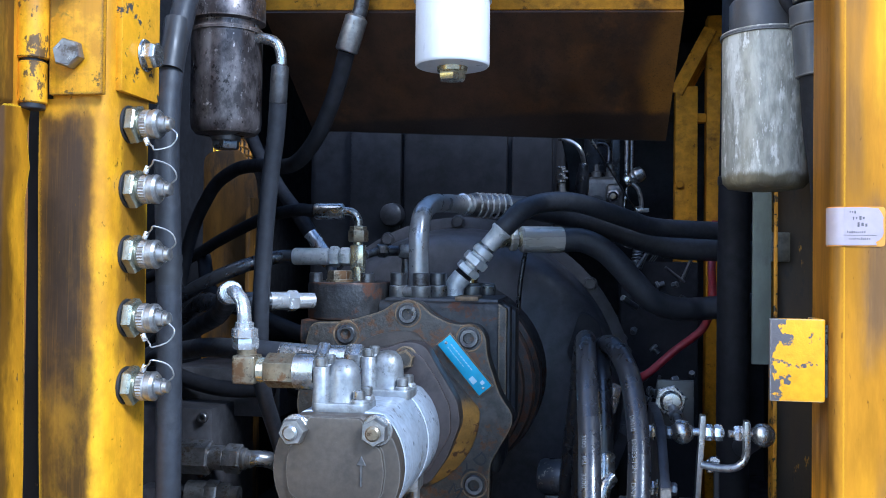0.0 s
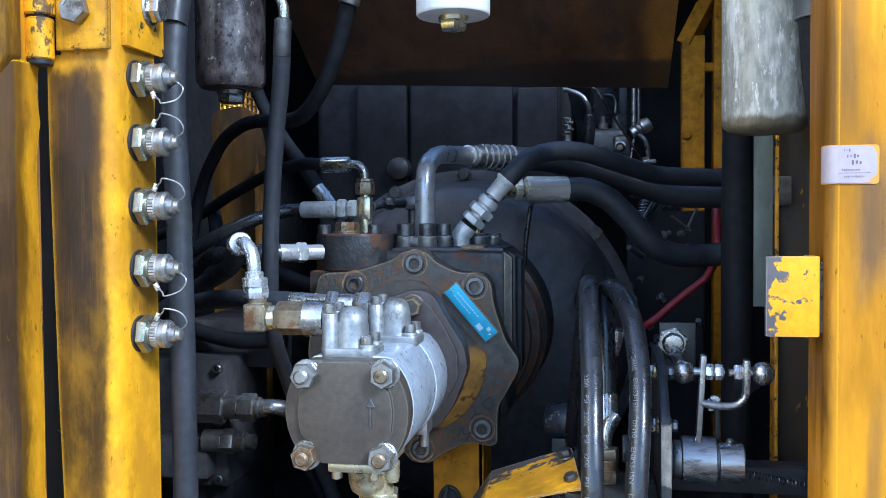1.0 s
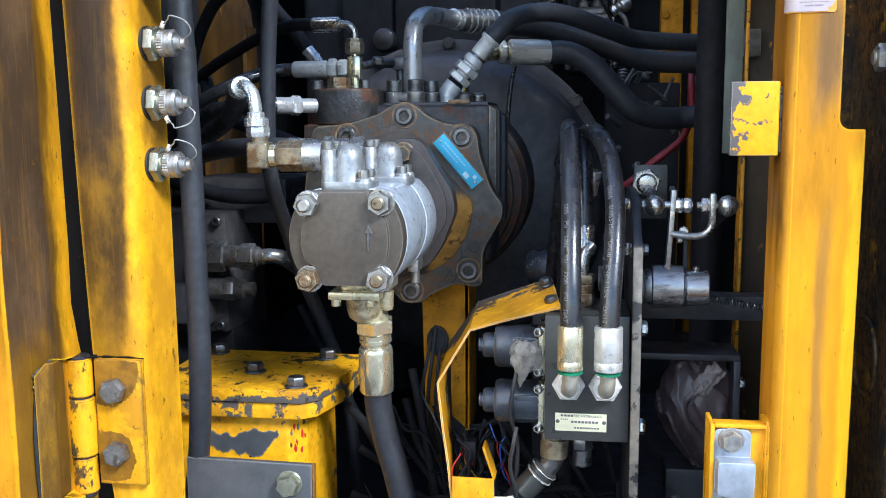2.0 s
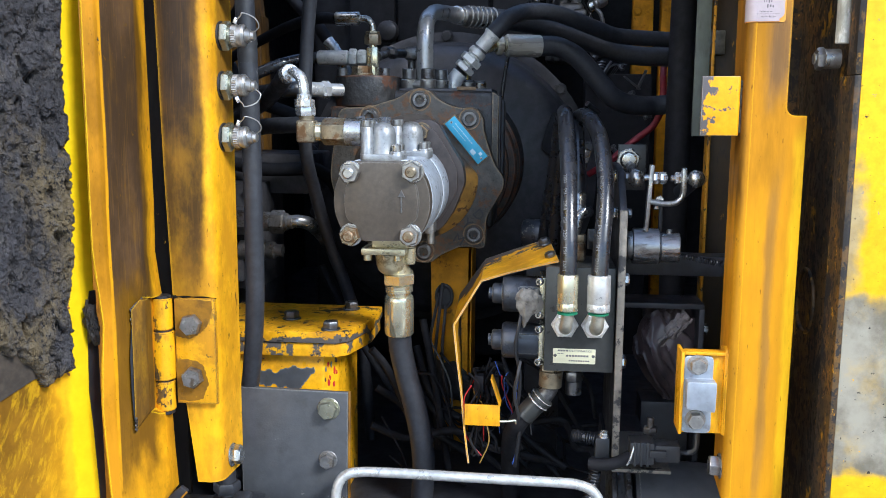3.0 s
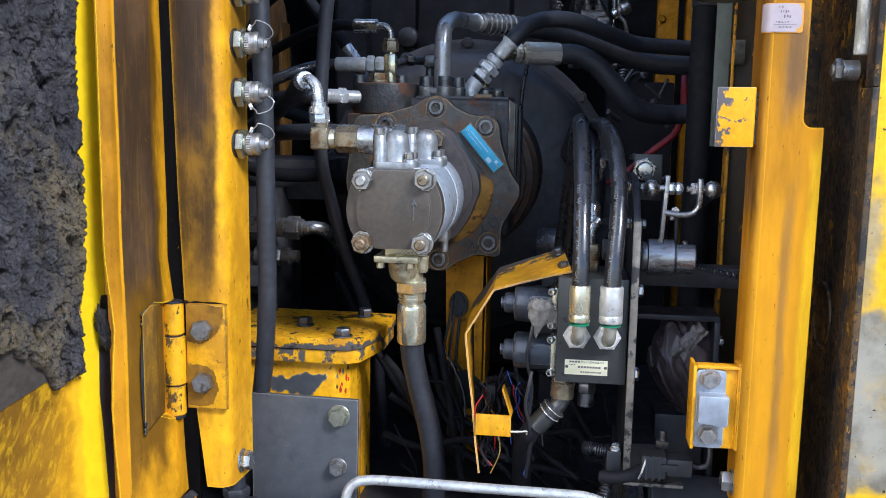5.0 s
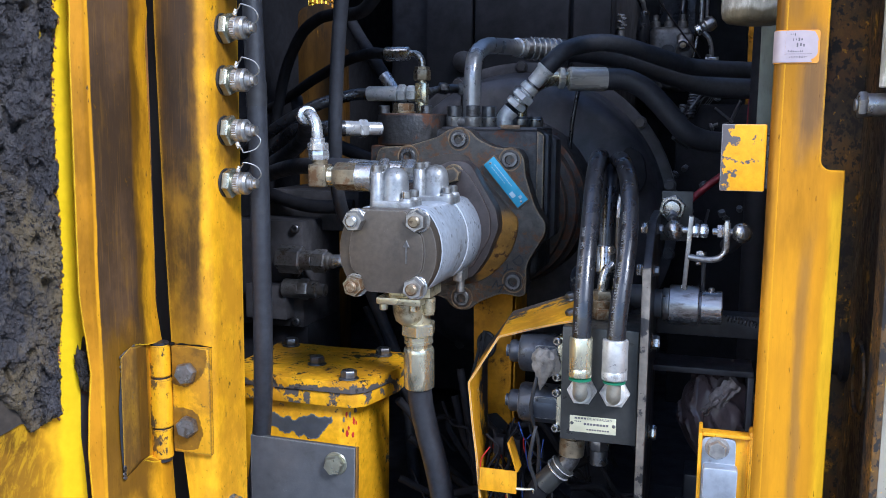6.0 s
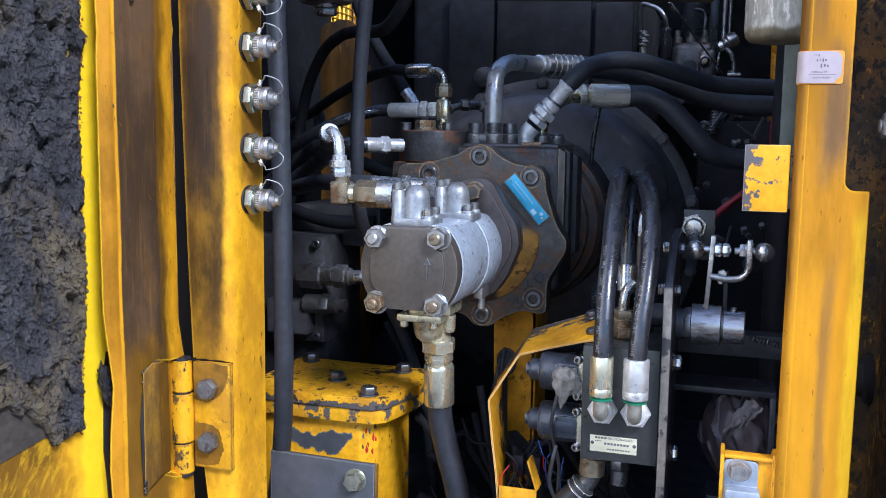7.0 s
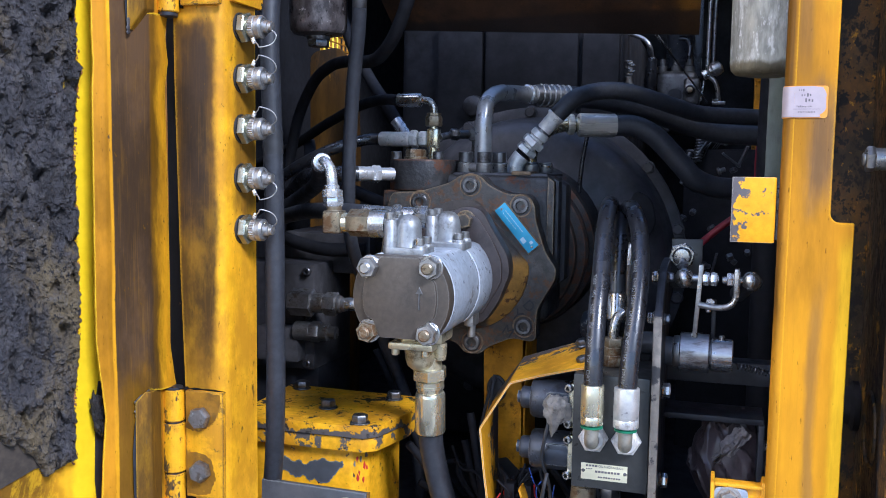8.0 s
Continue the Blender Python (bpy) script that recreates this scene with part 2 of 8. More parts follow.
# the bright yellow along the bends is a painted highlight
yellow_post = surface("yellow_paint_rubbed", YELLOW, 0.38, dirt=(((0.94, 0.5, 0.003), 0.42, 7, 0.1, 0.33), (AMBER, 0.46, 10, 0.1, 0.5), (BROWN, 0.19, 46, 0.03, 0.6), (BROWN, 0.12, 12, 0.05, 0.6)), chips=((GREYWEAR, 0.07, 90, 0.012, 0.6),), stretch=(1, 1, 0.5), bump=0.12, spec=0.32, hair=0.05, wear_glint=((0.94, 0.52, 0.004), 0.004, 0.5),
                      bands=((FILM, 0.97, {"X": (-0.2, 0.004, 0.019, 0.004), "Z": (0.24, 0.06, 0.575, 0.008)}), ((0.035, 0.02, 0.011), 0.85, {"X": (-0.02, 0.004, 0.011, 0.005), "Z": (0.37, 0.04, 0.572, 0.02)}), (FILM, 0.6, {"X": (-0.2, 0.004, 0.010, 0.006), "Z": (0.08, 0.05, 0.28, 0.06)}), (FILM, 0.75, {"Y": (0.02, 0.006, 0.1, 0.006), "Z": (0.38, 0.03, 0.62, 0.03)})))
# its fold edges carry a highlight in lighter yellow
yellow_lock = surface("yellow_paint_stained_shaded", (0.64, 0.27, 0.003), 0.42, var=0.08, dirt=(((0.86, 0.42, 0.003), 0.26, 8, 0.14, 0.33), (AMBER, 0.5, 12, 0.2, 0.5), (BROWN, 0.1, 50, 0.04, 0.6)), chips=((GREYWEAR, 0.05, 90, 0.012, 0.6), (BROWN, 0.09, 170, 0.015, 0.6)), stretch=(1, 1, 0.2), bump=0.12, spec=0.2, hair=0.06, wear_glint=((0.94, 0.5, 0.003), 0.003, 0.5),
                      # brown bands left of X -0.019 hold both stain and shade of the web
                      bands=((AMBER, 0.75, {"X": (-0.05, 0.003, -0.0165, 0.004)}), ((0.22, 0.115, 0.035), 0.65, {"X": (0.0035, 0.003, 0.0125, 0.004), "Z": (0.03, 0.05, 0.335, 0.03)}), ((0.9, 0.45, 0.003), 0.8, {"X": (0.024, 0.003, 0.06, 0.01), "Z": (-0.1, 0.05, 0.375, 0.015)}), (AMBER, 0.75, {"X": (-0.05, 0.012, 0.01), "Z": (0.32, 0.6, 0.03)}), ((0.17, 0.12, 0.085), 0.7, {"X": (-0.006, 0.018, 0.006), "Z": (0.41, 0.5, 0.025)}), (FILM, 0.85, {"X": (-0.036, -0.0205, 0.003), "Z": (0.30, 0.03, 0.44, 0.02)}), ((0.2, 0.085, 0.008), 0.85, {"X": (-0.036, 0.001, -0.0195, 0.0015), "Z": (0.44, 0.03, 0.95, 0.04)}), ((0.15, 0.1, 0.07), 0.75, {"X": (-0.0165, 0.002, -0.002, 0.003), "Z": (0.64, 0.04, 0.95, 0.05)}), ((0.2, 0.12, 0.06), 0.5, {"X": (-0.016, 0.002, -0.005, 0.003), "Z": (0.52, 0.03, 0.64, 0.03)}), ((0.95, 0.52, 0.003), 0.8, {"X": (0.004, 0.004, 0.06, 0.01), "Z": (0.6, 0.03, 0.74, 0.03)})))
# the thin light yellow on the creases paints in their highlight
yellow_door_edge = surface("yellow_paint_greyed", YELLOW, 0.42, dirt=(((0.94, 0.5, 0.003), 0.26, 7, 0.1, 0.33), (AMBER, 0.6, 10, 0.12, 0.5), (FILM, 0.14, 24, 0.07, 0.6)), chips=((GREYWEAR, 0.06, 90, 0.012, 0.6),), stretch=(1, 1, 0.4), bump=0.12, spec=0.16, hair=0.05, wear_glint=((0.95, 0.6, 0.01), 0.0025, 0.85),
                           bands=(((0.46, 0.19, 0.004), 0.95, {"X": (-0.12, 0.001, -0.071, 0.001)}), (FILM, 0.85, {"X": (-0.0675, 0.0008, -0.014, 0.008), "Z": (0.17, 0.03, 1.2, 0.03)}), (LILAC, 0.97, {"X": (-0.0675, 0.0008, -0.0265, 0.002), "Z": (0.345, 0.035, 1.2, 0.03)}), ((0.03, 0.02, 0.015), 0.5, {"X": (-0.036, 0.003, -0.019, 0.003), "Z": (0.26, 0.03, 0.5, 0.05)})))
yellow_strap = surface("yellow_paint_browned", (0.32, 0.16, 0.006), 0.4, dirt=((AMBER, 0.4, 14, 0.08, 0.5), (FILM, 0.6, 16, 0.08, 0.55), (BROWN, 0.3, 30, 0.05, 0.6)), chips=((BARE, 0.12, 80, 0.012, 0.6),), stretch=(1, 1, 0.3), bump=0.15, spec=0.35, hair=0.25, wear_glint=((0.62, 0.36, 0.02), 0.002, 0.7))
yellow_hinge = surface("yellow_paint_filmed", (0.8, 0.38, 0.004), 0.36, var=0.1, dirt=((AMBER, 0.5, 20, 0.06, 0.45),), chips=(((0.34, 0.17, 0.015), 0.36, 18, 0.014, 0.5), ((0.13, 0.07, 0.02), 0.22, 24, 0.012, 0.5), (BARE, 0.08, 90, 0.012, 0.6)), bump=0.12, spec=0.35, hair=0.12, wear_glint=((0.07, 0.042, 0.02), 0.004, 0.9))
yellow_film = surface("oil_filmed_yellow_paint", (0.3, 0.135, 0.008), 0.36, var=0.2, grain=80, dirt=(((0.16, 0.075, 0.012), 0.4, 60, 0.08, 0.45), ((0.5, 0.25, 0.006), 0.2, 90, 0.04, 0.5)), bump=0.1, spec=0.35)
yellow_knuckle = surface("yellow_paint_on_knuckle", (0.88, 0.43, 0.004), 0.34, var=0.1, dirt=((AMBER, 0.4, 30, 0.08, 0.45),), chips=(((0.14, 0.075, 0.02), 0.36, 38, 0.012, 0.5), ((0.05, 0.035, 0.02), 0.2, 90, 0.015, 0.6)), stretch=(1, 1, 0.6), bump=0.1, spec=0.4, hair=0.1, wear_glint=((0.09, 0.05, 0.02), 0.0015, 0.9))
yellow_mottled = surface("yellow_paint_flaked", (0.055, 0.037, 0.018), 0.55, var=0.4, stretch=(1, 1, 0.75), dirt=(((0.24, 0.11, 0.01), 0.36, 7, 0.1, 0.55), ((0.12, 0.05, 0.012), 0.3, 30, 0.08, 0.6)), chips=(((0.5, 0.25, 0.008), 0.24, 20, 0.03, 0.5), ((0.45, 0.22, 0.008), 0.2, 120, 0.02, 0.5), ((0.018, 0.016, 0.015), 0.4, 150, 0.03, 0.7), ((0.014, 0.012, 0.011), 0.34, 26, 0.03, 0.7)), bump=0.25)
yellow_flecked = surface("yellow_paint_flecked_black", (0.5, 0.23, 0.006), 0.5, chips=(((0.02, 0.017, 0.015), 0.34, 90, 0.02, 0.6), (BROWN, 0.3, 30, 0.05, 0.6)), bump=0.2)
yellow_dirty = surface("yellow_paint_grimy", (0.55, 0.24, 0.006), 0.45, dirt=((BROWN, 0.36, 10, 0.1, 0.7), ((0.018, 0.012, 0.008), 0.24, 60, 0.04, 0.7)), stretch=(1, 1, 0.35), bump=0.2, wear_glint=((0.06, 0.04, 0.02), 0.002, 0.6))
panel_paint = surface("panel_paint", (0.84, 0.5, 0.003), 0.42, var=0.12, bump=0.12, spec=0.35, dirt=((RUST, 0.06, 30, 0.05, 0.7),),
                      bands=(((0.27, 0.26, 0.22), 0.96, {"Z": (0.18, 0.352, 0.006)}), ((0.27, 0.26, 0.22), 0.7, {"X": (-0.02, 0.010, 0.006), "Z": (0.352, 0.47, 0.03)})), chips=(((0.3, 0.28, 0.24), 0.12, 60, 0.02, 0.6), ((0.04, 0.035, 0.03), 0.13, 150, 0.015, 0.7), ((0.75, 0.4, 0.01), 0.1, 110, 0.015, 0.5)))
foam_dark = surface("charcoal_foam", (0.066, 0.06, 0.064), 0.55, var=0.55, grain=420, stretch=(1, 1, 0.55), dirt=(((0.19, 0.14, 0.07), 0.34, 12, 0.07, 0.9), ((0.12, 0.108, 0.1), 0.3, 90, 0.08, 0.6)), chips=(((0.014, 0.012, 0.014), 0.33, 190, 0.03, 0.7), ((0.4, 0.38, 0.37), 0.12, 620, 0.02, 0.22)), bump=1.0, bump_depth=0.003, bump_scale=900, spec=0.5)
foam_backing = surface("smooth_brown_foam_backing", (0.05, 0.037, 0.026), 0.7, var=0.3, grain=120, bump=0.3)
glue_rust = surface("rusty_glue_crumbs", (0.36, 0.15, 0.075), 0.7, var=0.4, grain=300, bump=0)
weld_grey = surface("spattered_weld", (0.16, 0.15, 0.15), 0.45, 0.4, var=0.5, grain=220, chips=(((0.03, 0.025, 0.022), 0.4, 160, 0.03, 0.7),), bump=0.4)
bolt_grey = surface("greyed_bolt_steel", (0.3, 0.29, 0.28), 0.36, 0.8, var=0.25, grain=120, dirt=(((0.11, 0.08, 0.05), 0.34, 60, 0.06, 0.6),), bump=0.15)
foam_scrap = surface("charcoal_foam_scrap", (0.046, 0.04, 0.039), 0.6, var=0.6, grain=240, bump_depth=0.003, dirt=(((0.12, 0.092, 0.05), 0.26, 14, 0.09, 0.9), ((0.06, 0.052, 0.046), 0.3, 60, 0.08, 0.7)), chips=(((0.16, 0.13, 0.11), 0.08, 200, 0.02, 0.5),), bump=1.0, bump_scale=650, spec=0.4)
zinc = surface("zinc_plate", (0.55, 0.54, 0.51), 0.24, 0.92, var=0.2, grain=140, dirt=(((0.16, 0.13, 0.09), 0.26, 70, 0.08, 0.55), ((0.06, 0.052, 0.045), 0.12, 140, 0.05, 0.6)), bump=0.06, wear_glint=((0.8, 0.79, 0.76), 0.001, 0.6))
ferrule_pale = surface("pale_satin_steel", (0.72, 0.72, 0.71), 0.26, 0.7, var=0.1, grain=130, stretch=(1, 1, 0.4), dirt=(((0.3, 0.27, 0.22), 0.14, 60, 0.08, 0.5), ((0.09, 0.08, 0.07), 0.1, 130, 0.04, 0.6)), bump=0.04)
pipe_steel = surface("bare_pipe_steel", (0.46, 0.46, 0.46), 0.34, 0.6, var=0.12, grain=120, dirt=(((0.13, 0.11, 0.09), 0.16, 50, 0.08, 0.5),), bump=0.04)
ferrule_long = surface("streaked_olive_steel", (0.64, 0.62, 0.56), 0.3, 0.35, var=0.15, grain=170, stretch=(0.12, 0.25, 1), dirt=(((0.3, 0.27, 0.17), 0.22, 60, 0.1, 0.4), ((0.12, 0.1, 0.07), 0.1, 120, 0.05, 0.5)), bump=0.04)
elbow_satin = surface("satin_olive_steel", (0.5, 0.48, 0.4), 0.42, 0.6, var=0.15, grain=140, dirt=(((0.2, 0.18, 0.13), 0.24, 60, 0.07, 0.5),), bump=0.08)
zinc_pale = surface("pale_worn_zinc", (0.8, 0.79, 0.75), 0.36, 0.25, var=0.12, grain=140, dirt=(((0.4, 0.38, 0.34), 0.22, 60, 0.07, 0.5), ((0.1, 0.09, 0.08), 0.13, 110, 0.03, 0.6)), bump=0.15, wear_glint=((0.95, 0.95, 0.94), 0.0012, 0.6))
zinc_satin = surface("satin_zinc", (0.6, 0.6, 0.58), 0.34, 0.5, var=0.15, grain=130, dirt=(((0.2, 0.18, 0.15), 0.22, 60, 0.07, 0.5), ((0.06, 0.055, 0.05), 0.12, 110, 0.04, 0.6)), bump=0.12, wear_glint=((0.8, 0.8, 0.78), 0.0012, 0.5))
zinc_dull = surface("weathered_zinc", (0.42, 0.41, 0.39), 0.36, 0.82, var=0.3, grain=120, dirt=(((0.13, 0.08, 0.045), 0.22, 60, 0.06, 0.7), ((0.05, 0.045, 0.04), 0.14, 100, 0.05, 0.6)), bump=0.08, wear_glint=((0.65, 0.64, 0.6), 0.0012, 0.5))
zinc_bright = surface("zinc_plate_bright", (0.8, 0.8, 0.79), 0.22, 0.75, var=0.12, grain=140, dirt=(((0.25, 0.23, 0.19), 0.2, 70, 0.08, 0.5),), bump=0.04)
galvanised = surface("bluish_galvanised_steel", (0.36, 0.4, 0.46), 0.4, 0.45, var=0.18, grain=60, dirt=(((0.55, 0.6, 0.66), 0.3, 40, 0.06, 0.35), ((0.22, 0.22, 0.22), 0.2, 60, 0.06, 0.5)), bump=0.12, wear_glint=((0.85, 0.86, 0.88), 0.0015, 0.6))
zinc_yellow = surface("zinc_plate_yellowed", (0.72, 0.68, 0.5), 0.23, 0.82, var=0.1, grain=120, stretch=(1, 1, 0.4), dirt=(((0.34, 0.27, 0.14), 0.14, 55, 0.1, 0.4), ((0.1, 0.08, 0.05), 0.06, 110, 0.04, 0.6)), bump=0.08)
zinc_cast = surface("yellowed_cast_zinc", (0.62, 0.56, 0.38), 0.34, 0.7, var=0.15, grain=120, dirt=(((0.2, 0.15, 0.07), 0.28, 60, 0.06, 0.5), ((0.05, 0.04, 0.03), 0.12, 90, 0.04, 0.6)), bump=0.1, wear_glint=((0.8, 0.75, 0.6), 0.0012, 0.6))
inj_metal = surface("grimy_engine_metal", (0.16, 0.155, 0.15), 0.42, 0.6, var=0.4, grain=60, dirt=(((0.03, 0.027, 0.025), 0.4, 16, 0.1, 0.6),), bump=0.4, bump_scale=160)
zinc_rusty = surface("zinc_plate_rusted", (0.29, 0.24, 0.16), 0.34, 0.7, var=0.25, grain=120, dirt=(((0.18, 0.085, 0.028), 0.42, 50, 0.05, 0.7), ((0.06, 0.04, 0.025), 0.24, 80, 0.04, 0.6)), bump=0.12, wear_glint=((0.55, 0.5, 0.4), 0.0012, 0.6))
steel_dark = surface("oiled_dark_steel", (0.2, 0.2, 0.205), 0.34, 0.85, var=0.3, grain=110, dirt=(((0.05, 0.04, 0.034), 0.3, 45, 0.1, 0.6),), bump=0.2)
rust_rim = surface("rust_brown_rim", (0.27, 0.18, 0.1), 0.6, 0.3, var=0.35, grain=160, dirt=(((0.05, 0.04, 0.034), 0.32, 110, 0.05, 0.6),), bump=0.5, bump_scale=300)
gash_rust = surface("dark_rust", (0.085, 0.035, 0.014), 0.7, var=0.4, grain=160, bump=0.4)
flange_brown = surface("oily_brown_flange", (0.07, 0.056, 0.052), 0.38, 0.3, var=0.18, grain=110, dirt=(((0.035, 0.03, 0.028), 0.3, 30, 0.09, 0.5), ((0.16, 0.13, 0.1), 0.05, 90, 0.03, 0.5)), bump=0.2, bump_scale=260, wear_glint=((0.19, 0.15, 0.12), 0.002, 0.5))
cast_iron = surface("grimy_cast_iron", (0.085, 0.077, 0.065), 0.42, 0.3, var=0.25, grain=110, dirt=(((0.16, 0.08, 0.036), 0.33, 55, 0.04, 0.8), ((0.04, 0.036, 0.032), 0.28, 26, 0.09, 0.45)), chips=(((0.24, 0.18, 0.11), 0.12, 110, 0.015, 0.6),), bump=0.7, bump_scale=200, bump_depth=0.0016, wear_glint=((0.33, 0.24, 0.13), 0.0038, 0.95))
iron_rusty = surface("rusted_cast_iron", (0.055, 0.053, 0.052), 0.42, 0.35, var=0.3, grain=110, dirt=(((0.14, 0.058, 0.028), 0.32, 34, 0.03, 0.85), ((0.02, 0.019, 0.019), 0.3, 20, 0.09, 0.5)), bump=0.6, bump_scale=180, bump_depth=0.0015, wear_glint=((0.22, 0.1, 0.05), 0.005, 0.8))
iron_yellowed = surface("cast_iron_with_old_yellow_paint", (0.09, 0.078, 0.066), 0.5, 0.2, var=0.3, dirt=(((0.035, 0.03, 0.027), 0.3, 24, 0.09, 0.6),), bands=(((0.42, 0.22, 0.045), 1.0, {"X": (0.035, 0.2, 0.004), "Z": (-0.02, 0.012, 0.128, 0.01)}),), chips=(((0.12, 0.055, 0.025), 0.3, 60, 0.03, 0.7),), bump=0.6, bump_scale=240)
cover_paint = surface("brown_grey_cover", (0.098, 0.08, 0.062), 0.42, 0.25, var=0.12, grain=160, dirt=(((0.055, 0.046, 0.038), 0.26, 34, 0.12, 0.5), ((0.2, 0.18, 0.16), 0.05, 90, 0.03, 0.4)), bump=0.12, wear_glint=((0.26, 0.24, 0.21), 0.0018, 0.6))
aluminium_body = surface("weathered_aluminium", (0.5, 0.55, 0.62), 0.36, 0.35, var=0.16, grain=150, dirt=(((0.15, 0.14, 0.13), 0.24, 40, 0.06, 0.55), ((0.05, 0.046, 0.042), 0.1, 70, 0.03, 0.55)), bump=0.2, bump_scale=300, wear_glint=((0.85, 0.87, 0.9), 0.0025, 0.8))
aluminium = surface("cast_aluminium", (0.36, 0.37, 0.375), 0.44, 0.6, var=0.2, grain=130, dirt=(((0.13, 0.12, 0.1), 0.32, 40, 0.08, 0.55), ((0.045, 0.042, 0.038), 0.16, 90, 0.05, 0.6)), bump=0.2, bump_scale=260, wear_glint=((0.62, 0.62, 0.6), 0.0018, 0.6))
rubber = surface("black_rubber", (0.034, 0.036, 0.043), 0.48, var=0.25, grain=150, dirt=(((0.06, 0.06, 0.062), 0.14, 45, 0.08, 0.8),), bump=0.2, bump_scale=900, spec=0.5)
rubber_gloss = surface("glossy_black_rubber", (0.018, 0.019, 0.023), 0.31, var=0.2, grain=150, dirt=(((0.05, 0.05, 0.052), 0.12, 90, 0.05, 0.6),), bump=0.15, bump_scale=700, spec=0.7, coat=0.3)
rubber_red = surface("red_hose_rubber", (0.26, 0.012, 0.022), 0.5, var=0.2, dirt=(((0.1, 0.01, 0.012), 0.25, 25, 0.15, 0.7),), bump=0.1)
black_paint = surface("oily_black_paint", (0.066, 0.063, 0.067), 0.42, var=0.3, grain=60, dirt=(((0.014, 0.014, 0.015), 0.3, 14, 0.14, 0.6), ((0.06, 0.06, 0.062), 0.1, 60, 0.05, 0.75)), bump=0.2, bump_scale=200)
soot = surface("sooty_dark_metal", (0.021, 0.0212, 0.026), 0.6, var=0.35, grain=50, dirt=(((0.008, 0.0075, 0.0075), 0.35, 10, 0.15, 0.8), ((0.03, 0.028, 0.027), 0.1, 40, 0.06, 0.8)), bump=0.3, bump_scale=160, spec=0.35)
pitch = surface("oil_soaked_black", (0.028, 0.029, 0.034), 0.42, var=0.4, grain=60, dirt=(((0.03, 0.028, 0.027), 0.14, 30, 0.1, 0.8),), bump=0.3, bump_scale=160)
grey_paint = surface("slate_grey_paint", (0.074, 0.077, 0.083), 0.42, var=0.14, grain=60, dirt=(((0.1, 0.092, 0.085), 0.16, 30, 0.08, 0.7), ((0.03, 0.028, 0.027), 0.2, 20, 0.12, 0.5)), chips=(((0.2, 0.19, 0.18), 0.05, 80, 0.012, 0.5),), bump=0.2, wear_glint=((0.3, 0.29, 0.28), 0.0025, 0.7))
valve_paint = surface("satin_dark_grey_valve", (0.055, 0.057, 0.055), 0.36, 0.35, var=0.12, grain=120, dirt=(((0.03, 0.028, 0.026), 0.2, 26, 0.12, 0.5),), bump=0.1)
solenoid_paint = surface("bluish_grey_coil", (0.062, 0.069, 0.084), 0.34, 0.45, var=0.2, dirt=(((0.025, 0.025, 0.028), 0.26, 30, 0.08, 0.5),), chips=(((0.42, 0.41, 0.34), 0.19, 42, 0.02, 0.45), ((0.45, 0.44, 0.36), 0.12, 120, 0.015, 0.4)), bump=0.1, wear_glint=((0.36, 0.36, 0.33), 0.0015, 0.7))
plate_edge = surface("chipped_paint_cut_edge", (0.21, 0.185, 0.15), 0.5, 0.3, var=0.3, grain=90, chips=(((0.03, 0.029, 0.029), 0.36, 44, 0.02, 0.6), ((0.09, 0.06, 0.04), 0.2, 90, 0.02, 0.7)), bump=0.4)
blue_plate = surface("light_blue_plate", (0.07, 0.4, 0.6), 0.4, 0.2, var=0.1, chips=(((0.7, 0.78, 0.82), 0.08, 60, 0.02, 0.5),), bump=0.05)
white_paint = surface("white_filter_paint", (0.8, 0.81, 0.83), 0.35, var=0.05, grain=60, dirt=(((0.45, 0.45, 0.44), 0.12, 14, 0.15, 0.5),), stretch=(1, 1, 0.4), bump=0.05)
wing_brown = surface("soot_browned_yellow_paint", (0.17, 0.078, 0.01), 0.5, var=0.4, grain=60, stretch=(1, 1, 0.25), dirt=(((0.035, 0.022, 0.012), 0.4, 26, 0.08, 0.7),), chips=(((0.75, 0.36, 0.02), 0.11, 70, 0.02, 0.5),), bump=0.25)
# streaked brown, more orange at the right end, darker along the bottom edge
beam_brown = surface("streaked_brown_yellow_paint", (0.066, 0.031, 0.013), 0.45, var=0.35, grain=30, stretch=(1, 1, 0.3), dirt=(((0.16, 0.065, 0.014), 0.24, 14, 0.1, 0.5), ((0.028, 0.018, 0.011), 0.36, 17, 0.1, 0.6)), bump=0.2, hair=0.35,
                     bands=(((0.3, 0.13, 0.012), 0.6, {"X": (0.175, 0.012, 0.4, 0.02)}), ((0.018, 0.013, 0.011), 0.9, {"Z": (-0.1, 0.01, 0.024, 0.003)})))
filter_grey = surface("dusty_grey_filter", (0.42, 0.41, 0.345), 0.5, 0.15, var=0.35, grain=160, stretch=(1, 1, 0.3), dirt=(((0.7, 0.69, 0.63), 0.4, 40, 0.05, 0.6), ((0.78, 0.77, 0.72), 0.3, 150, 0.03, 0.6), ((0.2, 0.17, 0.1), 0.12, 14, 0.12, 0.7)), bump=0.15)
filter_oily = surface("dusty_grey_filter_with_oily_base", (0.42, 0.41, 0.345), 0.5, 0.15, var=0.35, grain=160, stretch=(1, 1, 0.3), dirt=(((0.7, 0.69, 0.63), 0.4, 40, 0.05, 0.6), ((0.78, 0.77, 0.72), 0.3, 150, 0.03, 0.6)), bands=(((0.2, 0.165, 0.09), 0.9, {"Z": (-0.1, 0.014, 0.003)}),), bump=0.15)
